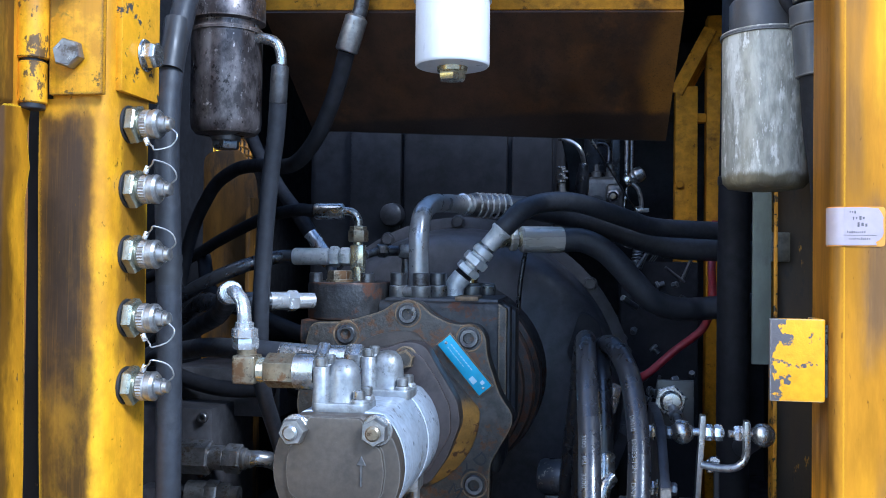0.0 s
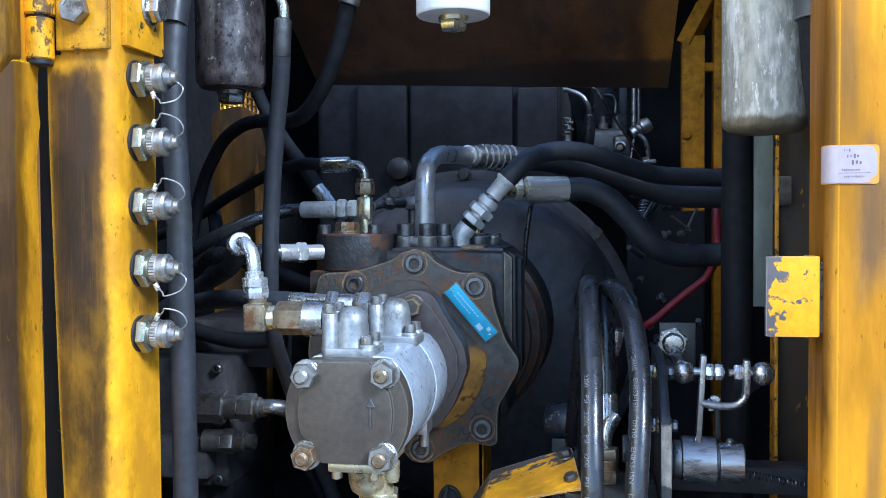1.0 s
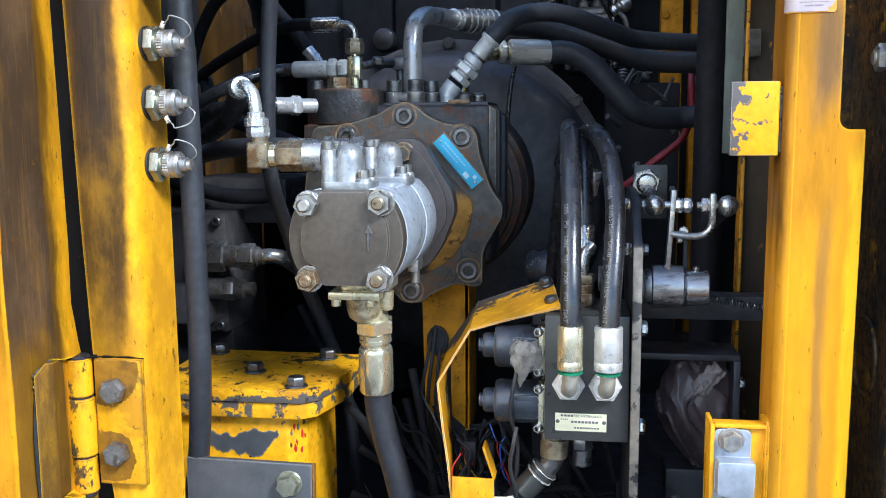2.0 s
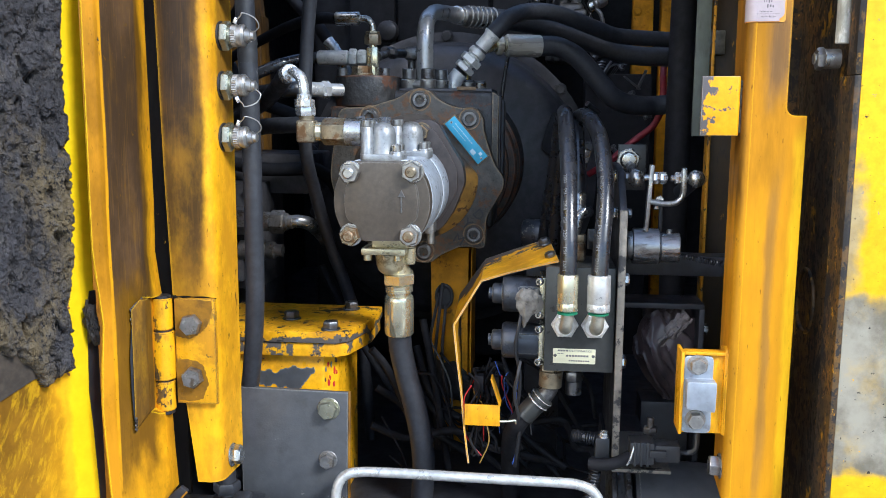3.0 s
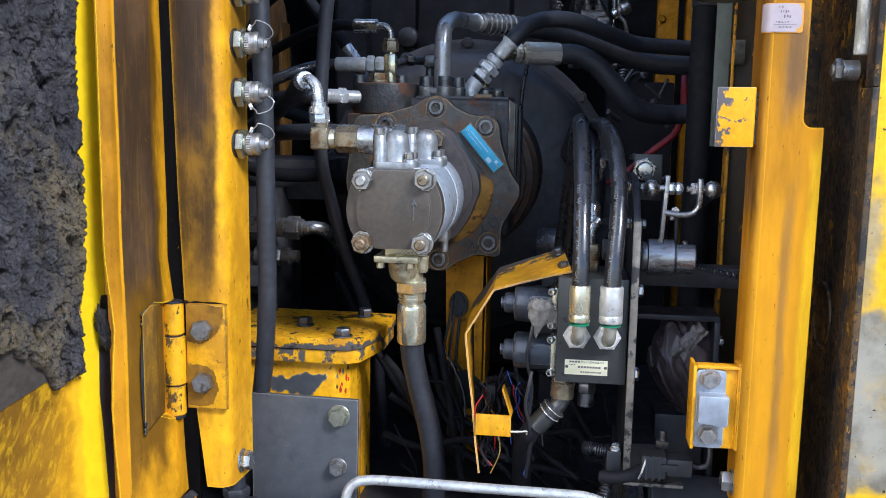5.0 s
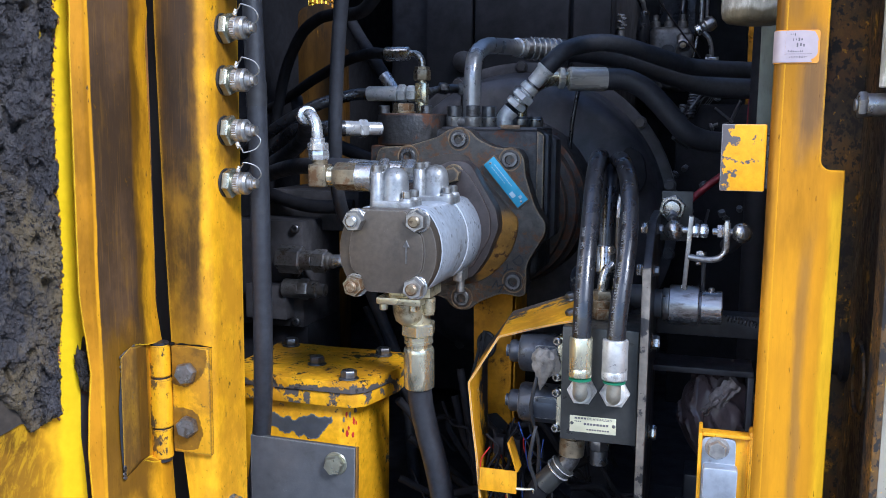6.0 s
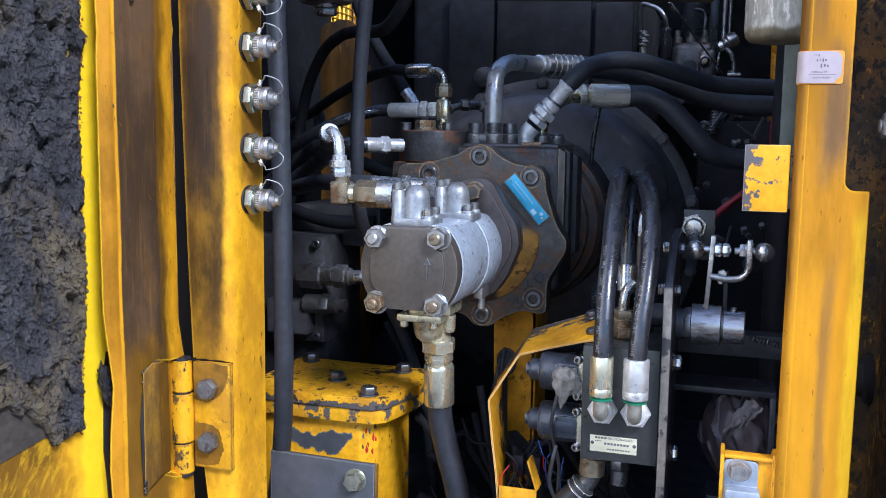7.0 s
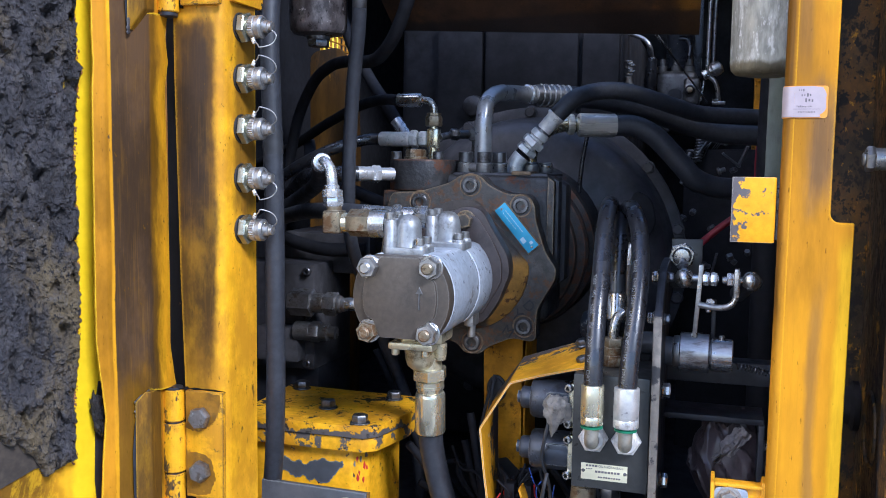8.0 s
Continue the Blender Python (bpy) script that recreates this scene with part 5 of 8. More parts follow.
def gear_pump():
    t = thing("gear_pump", (CX, 0.76, 1.38), "aluminium gear pump with a brown-grey end cover and four nuts", "pump")
    cover = part("end_cover", joined(prism(pump_outline(), 0.683, 0.703, 0.0025, 2),
                                     prism(rounded([(CX - 0.0225, CZ - 0.0425), (CX + 0.0225, CZ - 0.0425), (CX + 0.027, CZ - 0.026), (CX + 0.0385, CZ - 0.019), (CX + 0.041, CZ), (CX + 0.0385, CZ + 0.019), (CX + 0.027, CZ + 0.026), (CX + 0.0225, CZ + 0.043), (CX - 0.0225, CZ + 0.043), (CX - 0.027, CZ + 0.026), (CX - 0.0385, CZ + 0.019), (CX - 0.041, CZ), (CX - 0.0385, CZ - 0.019), (CX - 0.027, CZ - 0.026)], 0.005), 0.6785, 0.69, 0.0015)), cover_paint, t, "brown-grey cast end cover")
    arrow = [(CX + 0.0215, CZ - 0.011), (CX + 0.0232, CZ - 0.011), (CX + 0.0232, CZ + 0.006), (CX + 0.0262, CZ + 0.006), (CX + 0.0224, CZ + 0.0135), (CX + 0.0186, CZ + 0.006), (CX + 0.0215, CZ + 0.006)]
    part("arrow_mark", prism(arrow, 0.6772, 0.679, 0.0003, 1), steel_dark, cover, "raised cast arrow")
    for x, z, tw in ((-0.236, 1.459, 0.1), (-0.1685, 1.461, 0.5), (-0.2365, 1.391, 0.8), (-0.171, 1.392, 0.35)):
        part("washer", lathe((x, 0.6835, z), (0, -1, 0), [(0.0125, 0), (0.0128, 0.002), (0.012, 0.0028), (0.006, 0.0028)], 24), zinc, cover)
        nut = part("nut", hexagon((x, 0.681, z), (0, -1, 0), 0.0195, 0.0115, tw), zinc_rusty if z < 1.4 and x < -0.2 else zinc_dull, t)
        part("stud", lathe((x, 0.6695, z), (0, -1, 0), [(0.0062, 0), (0.0062, 0.0035), (0.0045, 0.005), (0, 0.005)], 16), zinc if x < -0.2 and z > 1.4 else zinc_rusty, nut)
    part("body", joined(prism(pump_outline(0.0538, 0.0445, 0.044), 0.7035, 0.806, 0.0022, 2), prism(pump_outline(0.0545, 0.0455, 0.045), 0.8065, 0.868, 0.0022, 2)), aluminium_body, t, "weathered cast aluminium body")
    part("mounting_foot", joined(box(-0.176, -0.164, 0.838, 0.868, 1.372, 1.392, 0.003), rod((-0.17, 0.852, 1.373), (-0.17, 0.852, 1.358), 0.005)), zinc_dull, t)
    lug = [(-0.201, 1.510), (-0.1874, 1.5154), (-0.171, 1.5145), (-0.1622, 1.509), (-0.149, 1.486), (-0.131, 1.4575), (-0.1275, 1.4352), (-0.1413, 1.399), (-0.158, 1.374), (-0.2, 1.362), (-0.25, 1.382), (-0.272, 1.43), (-0.262, 1.478), (-0.236, 1.502)]
    part("mounting_flange", prism(rounded(lug, 0.007, 4), 0.869, 0.896, 0.003, 2), flange_brown, t, "oily brown mounting flange")
    part("flange_step", prism(rounded([(-0.2, 1.5), (-0.183, 1.507), (-0.168, 1.503), (-0.151, 1.478), (-0.138, 1.452), (-0.137, 1.425), (-0.16, 1.385), (-0.2, 1.375), (-0.25, 1.4), (-0.25, 1.48)], 0.006, 4), 0.8655, 0.872, 0.0015), flange_brown, t)
    port_block(t, -0.207, 0.722, aluminium)
    port_block(t, -0.188, 0.808, aluminium)
    low = part("suction_flange", joined(box(-0.2385, -0.186, 0.745, 0.793, 1.3585, 1.3665, 0.002), box(-0.228, -0.178, 0.755, 0.80, 1.366, 1.3845, 0.003),
                                        lathe((-0.2075, 0.766, 1.360), (0.03, 0.12, -1), [(0.019, 0), (0.0178, 0.003), (0.0172, 0.014), (0.0155, 0.021), (0.011, 0.0255), (0.004, 0.0275), (0, 0.0275)], 28),
                                        lathe((-0.1845, 0.772, 1.364), (0, 0, -1), [(0.0072, 0), (0.007, 0.014), (0.006, 0.019), (0, 0.02)], 16), rod((-0.201, 0.777, 1.350), (-0.199, 0.778, 1.331), 0.0145, seg=24)), zinc_cast, t, "yellowed cast suction flange")
    for x in (-0.2315, -0.1965):
        part("socket_screw", socket_screw((x, 0.7515, 1.3588), (0, 0, -1), 0.005, 0.0075), zinc_yellow, low)
    # left-hand fittings of the two pressure ports
    fit = part("adapter", joined(lathe((-0.231, 0.722, 1.5015), (-1, 0, 0), [(0.0155, 0), (0.0158, 0.003), (0.0158, 0.018), (0.0145, 0.0185)], 26)), zinc, t, "zinc adapter sleeve")
    part("hex_adapter", hexagon((-0.2475, 0.722, 1.5015), (-1, 0, 0), 0.026, 0.0285, 0.52), zinc_rusty, fit, "rusted hexagon adapter")
    part("collar", rod((-0.275, 0.722, 1.5015), (-0.2835, 0.722, 1.5015), 0.011), zinc_yellow, fit)
    part("elbow_block", joined(box(-0.3045, -0.2835, 0.7115, 0.7325, 1.4895, 1.5145, 0.003, 3), rod((-0.2945, 0.722, 1.513), (-0.2945, 0.722, 1.523), 0.0085)), zinc_rusty, fit, "rust-yellowed elbow block")
    part("union_nut", joined(hexagon((-0.2955, 0.722, 1.519), (0, 0, 1), 0.0195, 0.0105), lathe((-0.2965, 0.722, 1.5285), (0, 0, 1), [(0.0105, 0), (0.0115, 0.001), (0.0115, 0.008), (0.0095, 0.009)], 24), rod((-0.297, 0.722, 1.5365), (-0.297, 0.722, 1.5425), 0.0082)), zinc_bright, fit, "bright union nut")
    part("bent_pipe", tube([(-0.297, 0.722, 1.540), (-0.2975, 0.722, 1.550), (-0.3, 0.724, 1.559), (-0.306, 0.728, 1.5655), (-0.314, 0.736, 1.568), (-0.324, 0.749, 1.566)], 0.0062, 18), zinc_bright, fit, "bright bent steel pipe")
    part("pipe_cap", rod((-0.317, 0.741, 1.5672), (-0.325, 0.752, 1.5655), 0.0105), zinc_bright, fit)
    second = part("rear_adapter", joined(hexagon((-0.212, 0.808, 1.5045), (-1, 0, 0), 0.024, 0.016), rod((-0.228, 0.808, 1.5045), (-0.244, 0.808, 1.505), 0.0115), hexagon((-0.244, 0.808, 1.505), (-1, 0, 0), 0.024, 0.012), rod((-0.256, 0.808, 1.505), (-0.295, 0.812, 1.507), 0.0105)), zinc, t, "zinc hose coupling")
    part("rear_hose", tube([(-0.29, 0.811, 1.507), (-0.34, 0.83, 1.507), (-0.42, 0.90, 1.50), (-0.55, 1.02, 1.47)], 0.0105, 12), rubber, second, "black rubber hose")
    return t


def main_pump():
    t = thing("hydraulic_pump", (-0.2, 1.0, 1.32), "dark cast-iron hydraulic pump with rust and old yellow paint", "pump")
    outline = [(-0.303, 1.529), (-0.262, 1.531), (-0.222, 1.543), (-0.207, 1.554), (-0.182, 1.554), (-0.170, 1.541), (-0.146, 1.530), (-0.118, 1.530), (-0.109, 1.517), (-0.108, 1.498), (-0.094, 1.456), (-0.080, 1.437), (-0.081, 1.423), (-0.092, 1.404), (-0.104, 1.383), (-0.104, 1.345), (-0.112, 1.341), (-0.136, 1.345), (-0.166, 1.331), (-0.178, 1.320), (-0.199, 1.320), (-0.210, 1.334), (-0.262, 1.342), (-0.302, 1.372), (-0.318, 1.437), (-0.310, 1.50)]
    flange = part("front_flange", prism(rounded(outline, 0.010, 4), 0.926, 0.956, 0.003, 2), cast_iron, t, "grimy cast-iron flange")
    for x, z in ((-0.194, 1.540), (-0.1275, 1.5155), (-0.1205, 1.361), (-0.188, 1.336), (-0.262, 1.517)):
        part("boss", lathe((x, 0.9275, z), (0, -1, 0), [(0.0155, 0), (0.0145, 0.002), (0.0135, 0.002), (0.0115, 0.0005)], 26), rust_rim, flange)
        part("socket_screw", socket_screw((x, 0.928, z), (0, -1, 0), 0.0105, 0.006), steel_dark, flange)
    ring = lathe((-0.2, 0.928, 1.437), (0, -1, 0), [(0.085, 0), (0.0845, 0.006), (0.081, 0.009), (0.072, 0.018), (0.066, 0.026), (0.062, 0.034)], 72)
    flat = Vector((0.76, 0, 0.65))
    for v in ring.verts:
        over = (v.co - Vector((-0.2, 0, 1.437))).dot(Vector((0.76, 0, 0.65))) - 0.067
        if over > 0:
            v.co -= flat * over
    part("adapter_ring", ring, iron_yellowed, t, "sloping cast ring with flaking yellow paint")
    bolt(t, (-0.184, 0.8685, 1.4985), (0, -1, 0), 0.018, cast_iron, name="lug_bolt")
    part("case", joined(box(-0.305, -0.096, 0.957, 1.06, 1.365, 1.553, 0.008, 3), box(-0.30, -0.105, 1.055, 1.10, 1.365, 1.545, 0.01, 3)), iron_rusty, t, "rust-stained pump case")
    part("case_rib", prism([(-0.1, 1.40), (-0.0905, 1.41), (-0.0905, 1.546), (-0.1, 1.552)], 0.957, 0.969, 0.002), cast_iron, t, "upright rust-edged rib of the case")
    part("case_rib", prism([(-0.1, 1.40), (-0.089, 1.41), (-0.089, 1.546), (-0.1, 1.552)], 0.985, 1.01, 0.003), black_paint, t)
    part("case_rib", prism([(-0.1, 1.40), (-0.086, 1.41), (-0.086, 1.540), (-0.1, 1.548)], 1.03, 1.07, 0.004), black_paint, t)
    part("port_pad", box(-0.148, -0.122, 0.958, 1.0, 1.5535, 1.5585, 0.0015), rust_rim, t, "rust-red machined pad")
    part("rear_case", lathe((-0.195, 1.095, 1.437), (0, 1, 0), [(0.098, 0), (0.112, 0.006), (0.114, 0.018), (0.107, 0.022), (0.106, 0.038), (0.122, 0.043), (0.125, 0.048), (0.125, 0.062), (0.118, 0.067), (0.116, 0.086), (0.129, 0.092), (0.131, 0.108), (0.122, 0.113), (0.122, 0.14), (0.137, 0.19)], 56), iron_rusty, t, "stepped black rear pump case with rusty rims", 30)
    reg = part("regulator", joined(prism_z(rounded([(-0.318, 0.955), (-0.292, 0.932), (-0.258, 0.932), (-0.232, 0.95), (-0.232, 1.03), (-0.318, 1.03)], 0.02), 1.531, 1.5725, 0.003), box(-0.319, -0.228, 0.94, 1.03, 1.505, 1.531, 0.003)), iron_rusty, t, "rust-stained regulator block")
    for x, y in ((-0.305, 0.953), (-0.246, 0.953)):
        part("socket_screw", socket_screw((x, y, 1.572), (0, 0, 1), 0.0075, 0.011), steel_dark, reg)
    part("plug", joined(hexagon((-0.278, 0.955, 1.5725), (0, 0, 1), 0.024, 0.013), lathe((-0.278, 0.955, 1.5725), (0, 0, 1), [(0.0155, 0), (0.0155, 0.003), (0.01, 0.003)], 20)), zinc_rusty, reg, "rusty hexagon plug")
    part("side_plate", box(-0.228, -0.1, 0.96, 1.08, 1.55, 1.556, 0.003), black_paint, t)
    # blue name plate on the flange
    m = Matrix.Translation((-0.1315, 0.9215, 1.4875)) @ pose(0, 0, 0, 90, 0, 0) @ pose(0, 0, 0, 0, 0, -49.5)
    plate = part("name_plate", turned(box(-0.0345, 0.0345, -0.0085, 0.0085, -0.001, 0.001, 0.0006), m), blue_plate, t, "light blue name plate")
    part("name_plate_backing", turned(box(-0.036, 0.036, -0.010, 0.010, -0.003, -0.0012, 0.0006), m), cast_iron, plate)
    bars = [box(-0.026 + i * 0.004, -0.0232 + i * 0.004, 0.0025, 0.0036, 0.001, 0.0013, 0) for i in range(9)] + [box(-0.026 + i * 0.004, -0.0235 + i * 0.004, -0.002, -0.0012, 0.001, 0.0013, 0) for i in range(7)] + [box(0.014, 0.0215, -0.006, -0.0005, 0.001, 0.0013, 0), box(0.024, 0.028, 0.001, 0.005, 0.001, 0.0013, 0)]
    part("plate_print", turned(joined(*bars), m), plate_ink, plate, "unreadable pale print")
    for x in (-0.0305, 0.031):
        part("rivet", turned(lathe((x, 0, 0.001), (0, 0, 1), [(0.0018, 0), (0.0012, 0.0008), (0, 0.001)], 10), m), zinc, plate)
    letter = turned(lettering("M", 0.019, 0.0004), Matrix.Translation((-0.150, 0.9255, 1.352)) @ pose(0, 0, 0, 90, 30, 0))
    part("cast_letter", letter, pitch, flange)
    for text, x, z, turn in (("Y", -0.1375, 1.3745, 40), ("D", -0.1235, 1.389, 48)):
        mark = turned(lettering(text, 0.019, 0.0004), Matrix.Translation((x, 0.9255, z)) @ pose(0, 0, 0, 90, turn, 0))
        part("cast_letter", mark, pitch, flange)
    return t


gear_pump()
main_pump()


# ---- pipes and hoses on the pump ----
def split_flange(parent, x, y, z, head=0.0145):
    spots = ((-0.021, -0.011), (0.0065, -0.0185), (0.021, 0.011), (-0.0065, 0.0185))
    half = [joined(*[lathe((x + a, y + b, z), (0, 0, 1), [(0.0105, 0), (0.0112, 0.001), (0.0112, 0.015), (0.0102, 0.016)], 22) for a, b in pair], rod((x + pair[0][0], y + pair[0][1], z + 0.008), (x + pair[1][0], y + pair[1][1], z + 0.008), 0.0075)) for pair in (spots[:2], spots[2:])]
    for bm in half:
        part("flange_half", bm, zinc_dull, parent, "half of a two-piece flange clamp")
    part("pipe_collar", lathe((x, y, z), (0, 0, 1), [(0.0155, 0), (0.0155, 0.01), (0.0118, 0.014)], 24), steel_dark, parent)
    for a, b in spots:
        part("socket_screw", socket_screw((x + a, y + b, z + 0.016), (0, 0, 1), 0.0098, head), steel_dark, parent)


outlet = thing("outlet_pipe", (-0.197, 1.0, 1.553), "bent bare steel outlet pipe with a ribbed hose coupling", "pipe")
part("pipe", tube([(-0.197, 1.0, 1.555), (-0.197, 1.0, 1.60), (-0.197, 1.002, 1.628), (-0.196, 1.016, 1.652), (-0.190, 1.05, 1.666), (-0.1775, 1.1, 1.670), (-0.166, 1.15, 1.672)], 0.0115, 20), pipe_steel, outlet)
split_flange(outlet, -0.197, 1.0, 1.553)
part("sleeve", lathe((-0.168, 1.142, 1.672), (0.36, 0.93, 0.01), [(0.0118, 0), (0.014, 0.002), (0.014, 0.028), (0.012, 0.03)], 24), ferrule_pale, outlet)
sl = part("coupling", rod((-0.1595, 1.162, 1.672), (-0.112, 1.20, 1.672), 0.0155), steel_dark, outlet, "ribbed dark hose coupling")
d = Vector((0.0475, 0.038, 0)).normalized()
for i in range(6):
    part("rib", lathe(Vector((-0.153, 1.167, 1.672)) + d * (0.0092 * i), d, [(0.0155, 0), (0.0175, 0.0008), (0.0175, 0.0018), (0.0155, 0.0026)], 24), ferrule_pale, sl)
part("hose", tube([(-0.115, 1.198, 1.672), (-0.06, 1.235, 1.668), (0.01, 1.26, 1.65), (0.1, 1.28, 1.622), (0.17, 1.29, 1.617), (0.24, 1.30, 1.615), (0.40, 1.32, 1.60)], 0.016, 14), rubber, outlet, "thick black rubber hose")

upper = thing("upper_hose", (-0.161, 1.037, 1.555), "thick black hose on an angled zinc coupling", "hose")
d = Vector((0.642, 0.04, 0.766)).normalized()
root = Vector((-0.1535, 1.0375, 1.5765))
part("elbow", joined(tube([(-0.161, 1.037, 1.552), (-0.161, 1.037, 1.560), (-0.160, 1.037, 1.5665), (-0.157, 1.037, 1.572), root + d * 0.004], 0.0118, 20), rod((-0.161, 1.037, 1.549), (-0.161, 1.037, 1.553), 0.0148), lathe((-0.161, 1.0375, 1.5695), (-0.766, 0, 0.642), [(0.011, 0), (0.0118, 0.002), (0.009, 0.006), (0, 0.0065)], 18)), zinc_pale, upper, "dull cast swivel elbow")
part("base_nut", hexagon((-0.161, 1.037, 1.536), (0, 0, 1), 0.031, 0.013), steel_dark, upper)
part("thread", joined(*[lathe(root + d * (0.001 + 0.0014 * i), d, [(0.0098, 0), (0.0112, 0.0006), (0.0098, 0.0012)], 20) for i in range(6)]), steel_dark, upper)
part("lower_nut", joined(hexagon(root + d * 0.0095, d, 0.027, 0.009), rod(root + d * 0.0185, root + d * 0.0225, 0.009)), zinc_pale, upper, "pale hexagon nut")
part("upper_nut", joined(hexagon(root + d * 0.0225, d, 0.0285, 0.0105), rod(root + d * 0.033, root + d * 0.0365, 0.0105)), zinc_pale, upper, "pale hexagon nut")
part("collar", lathe(root + d * 0.036, d, [(0.0105, 0), (0.0128, 0.0015), (0.0131, 0.006), (0.0118, 0.010), (0.009, 0.011)], 26), zinc_pale, upper)
part("gap_ring", rod(root + d * 0.046, root + d * 0.0505, 0.0095), steel_dark, upper)
part("ferrule", lathe(root + d * 0.0495, d, [(0.0095, 0), (0.0106, 0.0012), (0.0108, 0.021), (0.0128, 0.0235), (0.0132, 0.0265), (0.0122, 0.0275)], 28), zinc_pale, upper)
part("hose", tube([root + d * 0.074, root + d * 0.084 + Vector((0.001, 0, 0)), (-0.084, 1.05, 1.6565), (-0.067, 1.07, 1.6665), (-0.042, 1.1, 1.6725), (-0.015, 1.125, 1.6715), (0.016, 1.15, 1.6635), (0.05, 1.18, 1.6535), (0.086, 1.215, 1.6455), (0.164, 1.25, 1.6425), (0.26, 1.265, 1.6385), (0.42, 1.28, 1.6335)], 0.0122, 16), rubber, upper, "black rubber hose")

middle = thing("middle_hose", (-0.10, 1.14, 1.60), "thick black hose with a long crimped zinc ferrule", "hose")
split_flange(middle, -0.1485, 1.078, 1.5515, 0.003)
part("neck", tube([(-0.1485, 1.078, 1.556), (-0.1475, 1.083, 1.585), (-0.138, 1.10, 1.607), (-0.120, 1.127, 1.6235), (-0.09, 1.148, 1.6265)], 0.0105, 16), zinc_yellow, middle, "yellowed steel neck")
part("neck_ring", lathe((-0.105, 1.14, 1.6265), (0.93, 0.36, 0), [(0.0125, 0), (0.0155, 0.002), (0.0155, 0.008), (0.0125, 0.01)], 24), ferrule_long, middle)
part("ferrule", lathe((-0.091, 1.147, 1.6265), (0.925, 0.37, 0.0), [(0.015, 0), (0.0172, 0.002), (0.0172, 0.055), (0.0158, 0.057)], 20), ferrule_long, middle)
part("hose", tube([(-0.04, 1.167, 1.6265), (-0.012, 1.175, 1.626), (0.016, 1.18, 1.613), (0.04, 1.186, 1.590), (0.058, 1.19, 1.570), (0.077, 1.196, 1.550), (0.1, 1.21, 1.5395), (0.125, 1.225, 1.536), (0.155, 1.243, 1.537), (0.25, 1.25, 1.545), (0.42, 1.26, 1.55)], 0.0158, 16), rubber, middle, "black rubber hose")

suction = thing("suction_hose", (-0.2, 0.785, 1.03), "thick black suction hose with a bright crimped ferrule", "hose")
part("union_nut", joined(hexagon((-0.199, 0.778, 1.334), (0, 0.08, -1), 0.0352, 0.0145, 0.35), lathe((-0.199, 0.779, 1.3195), (0, 0.08, -1), [(0.0150, 0), (0.0166, 0.0008), (0.0166, 0.005), (0.0160, 0.0056), (0.0166, 0.0062), (0.0166, 0.0095), (0.0148, 0.0102), (0.0142, 0.016)], 28)), zinc_yellow, suction)
part("ferrule", lathe((-0.199, 0.780, 1.3055), (-0.01, 0.08, -1), [(0.014, 0), (0.0158, 0.0008), (0.0166, 0.002), (0.0177, 0.0055), (0.0178, 0.048), (0.0168, 0.0495), (0.014, 0.0496)], 40), zinc_yellow, suction, "bright crimped ferrule")
part("hose", tube([(-0.1995, 0.784, 1.262), (-0.198, 0.787, 1.235), (-0.191, 0.79, 1.20), (-0.182, 0.792, 1.165), (-0.174, 0.797, 1.12), (-0.171, 0.80, 1.08), (-0.174, 0.802, 1.03)], 0.0142, 20), rubber, suction, "black rubber hose")

# small pilot lines at the regulator
tee = thing("pilot_tee", (-0.277, 1.03, 1.575), "zinc tee fitting with pilot hoses on the regulator", "fitting")
part("body", joined(box(-0.2855, -0.2685, 1.022, 1.038, 1.586, 1.616, 0.003), rod((-0.277, 1.03, 1.57), (-0.277, 1.03, 1.59), 0.0085), rod((-0.277, 1.03, 1.612), (-0.277, 1.03, 1.622), 0.006)), zinc_yellow, tee)
part("top_nut", joined(hexagon((-0.277, 1.03, 1.619), (0, 0, 1), 0.021, 0.015), hexagon((-0.277, 1.03, 1.634), (0, 0, 1), 0.018, 0.004)), zinc_rusty, tee)
part("bent_tube", tube([(-0.277, 1.03, 1.636), (-0.2775, 1.03, 1.645), (-0.2815, 1.03, 1.652), (-0.288, 1.03, 1.6555), (-0.298, 1.03, 1.656)], 0.0052, 14), zinc, tee)
part("ferrule", lathe((-0.2955, 1.03, 1.656), (-1, 0, 0), [(0.008, 0), (0.0098, 0.002), (0.0098, 0.034), (0.0085, 0.036)], 20), zinc, tee)
part("pilot_hose", tube([(-0.33, 1.03, 1.656), (-0.36, 1.045, 1.658), (-0.42, 1.1, 1.652), (-0.50, 1.15, 1.625), (-0.576, 1.2, 1.595), (-0.70, 1.25, 1.55)], 0.008, 12), rubber_sooty, tee, "black pilot hose")
part("side_nut", joined(hexagon((-0.286, 1.03, 1.601), (-1, 0, 0), 0.02, 0.012), hexagon((-0.30, 1.03, 1.601), (-1, 0, 0), 0.0225, 0.011)), zinc_pale, tee)
part("side_ferrule", lathe((-0.312, 1.03, 1.601), (-1, 0, 0), [(0.0085, 0), (0.0105, 0.002), (0.0105, 0.044), (0.009, 0.046)], 20), zinc_pale, tee, "bright crimped ferrule")
part("side_hose", tube([(-0.356, 1.03, 1.601), (-0.38, 1.025, 1.599), (-0.42, 1.0, 1.585), (-0.482, 1.0, 1.555), (-0.60, 1.05, 1.49)], 0.0085, 12), rubber_gloss, tee, "black pilot hose")
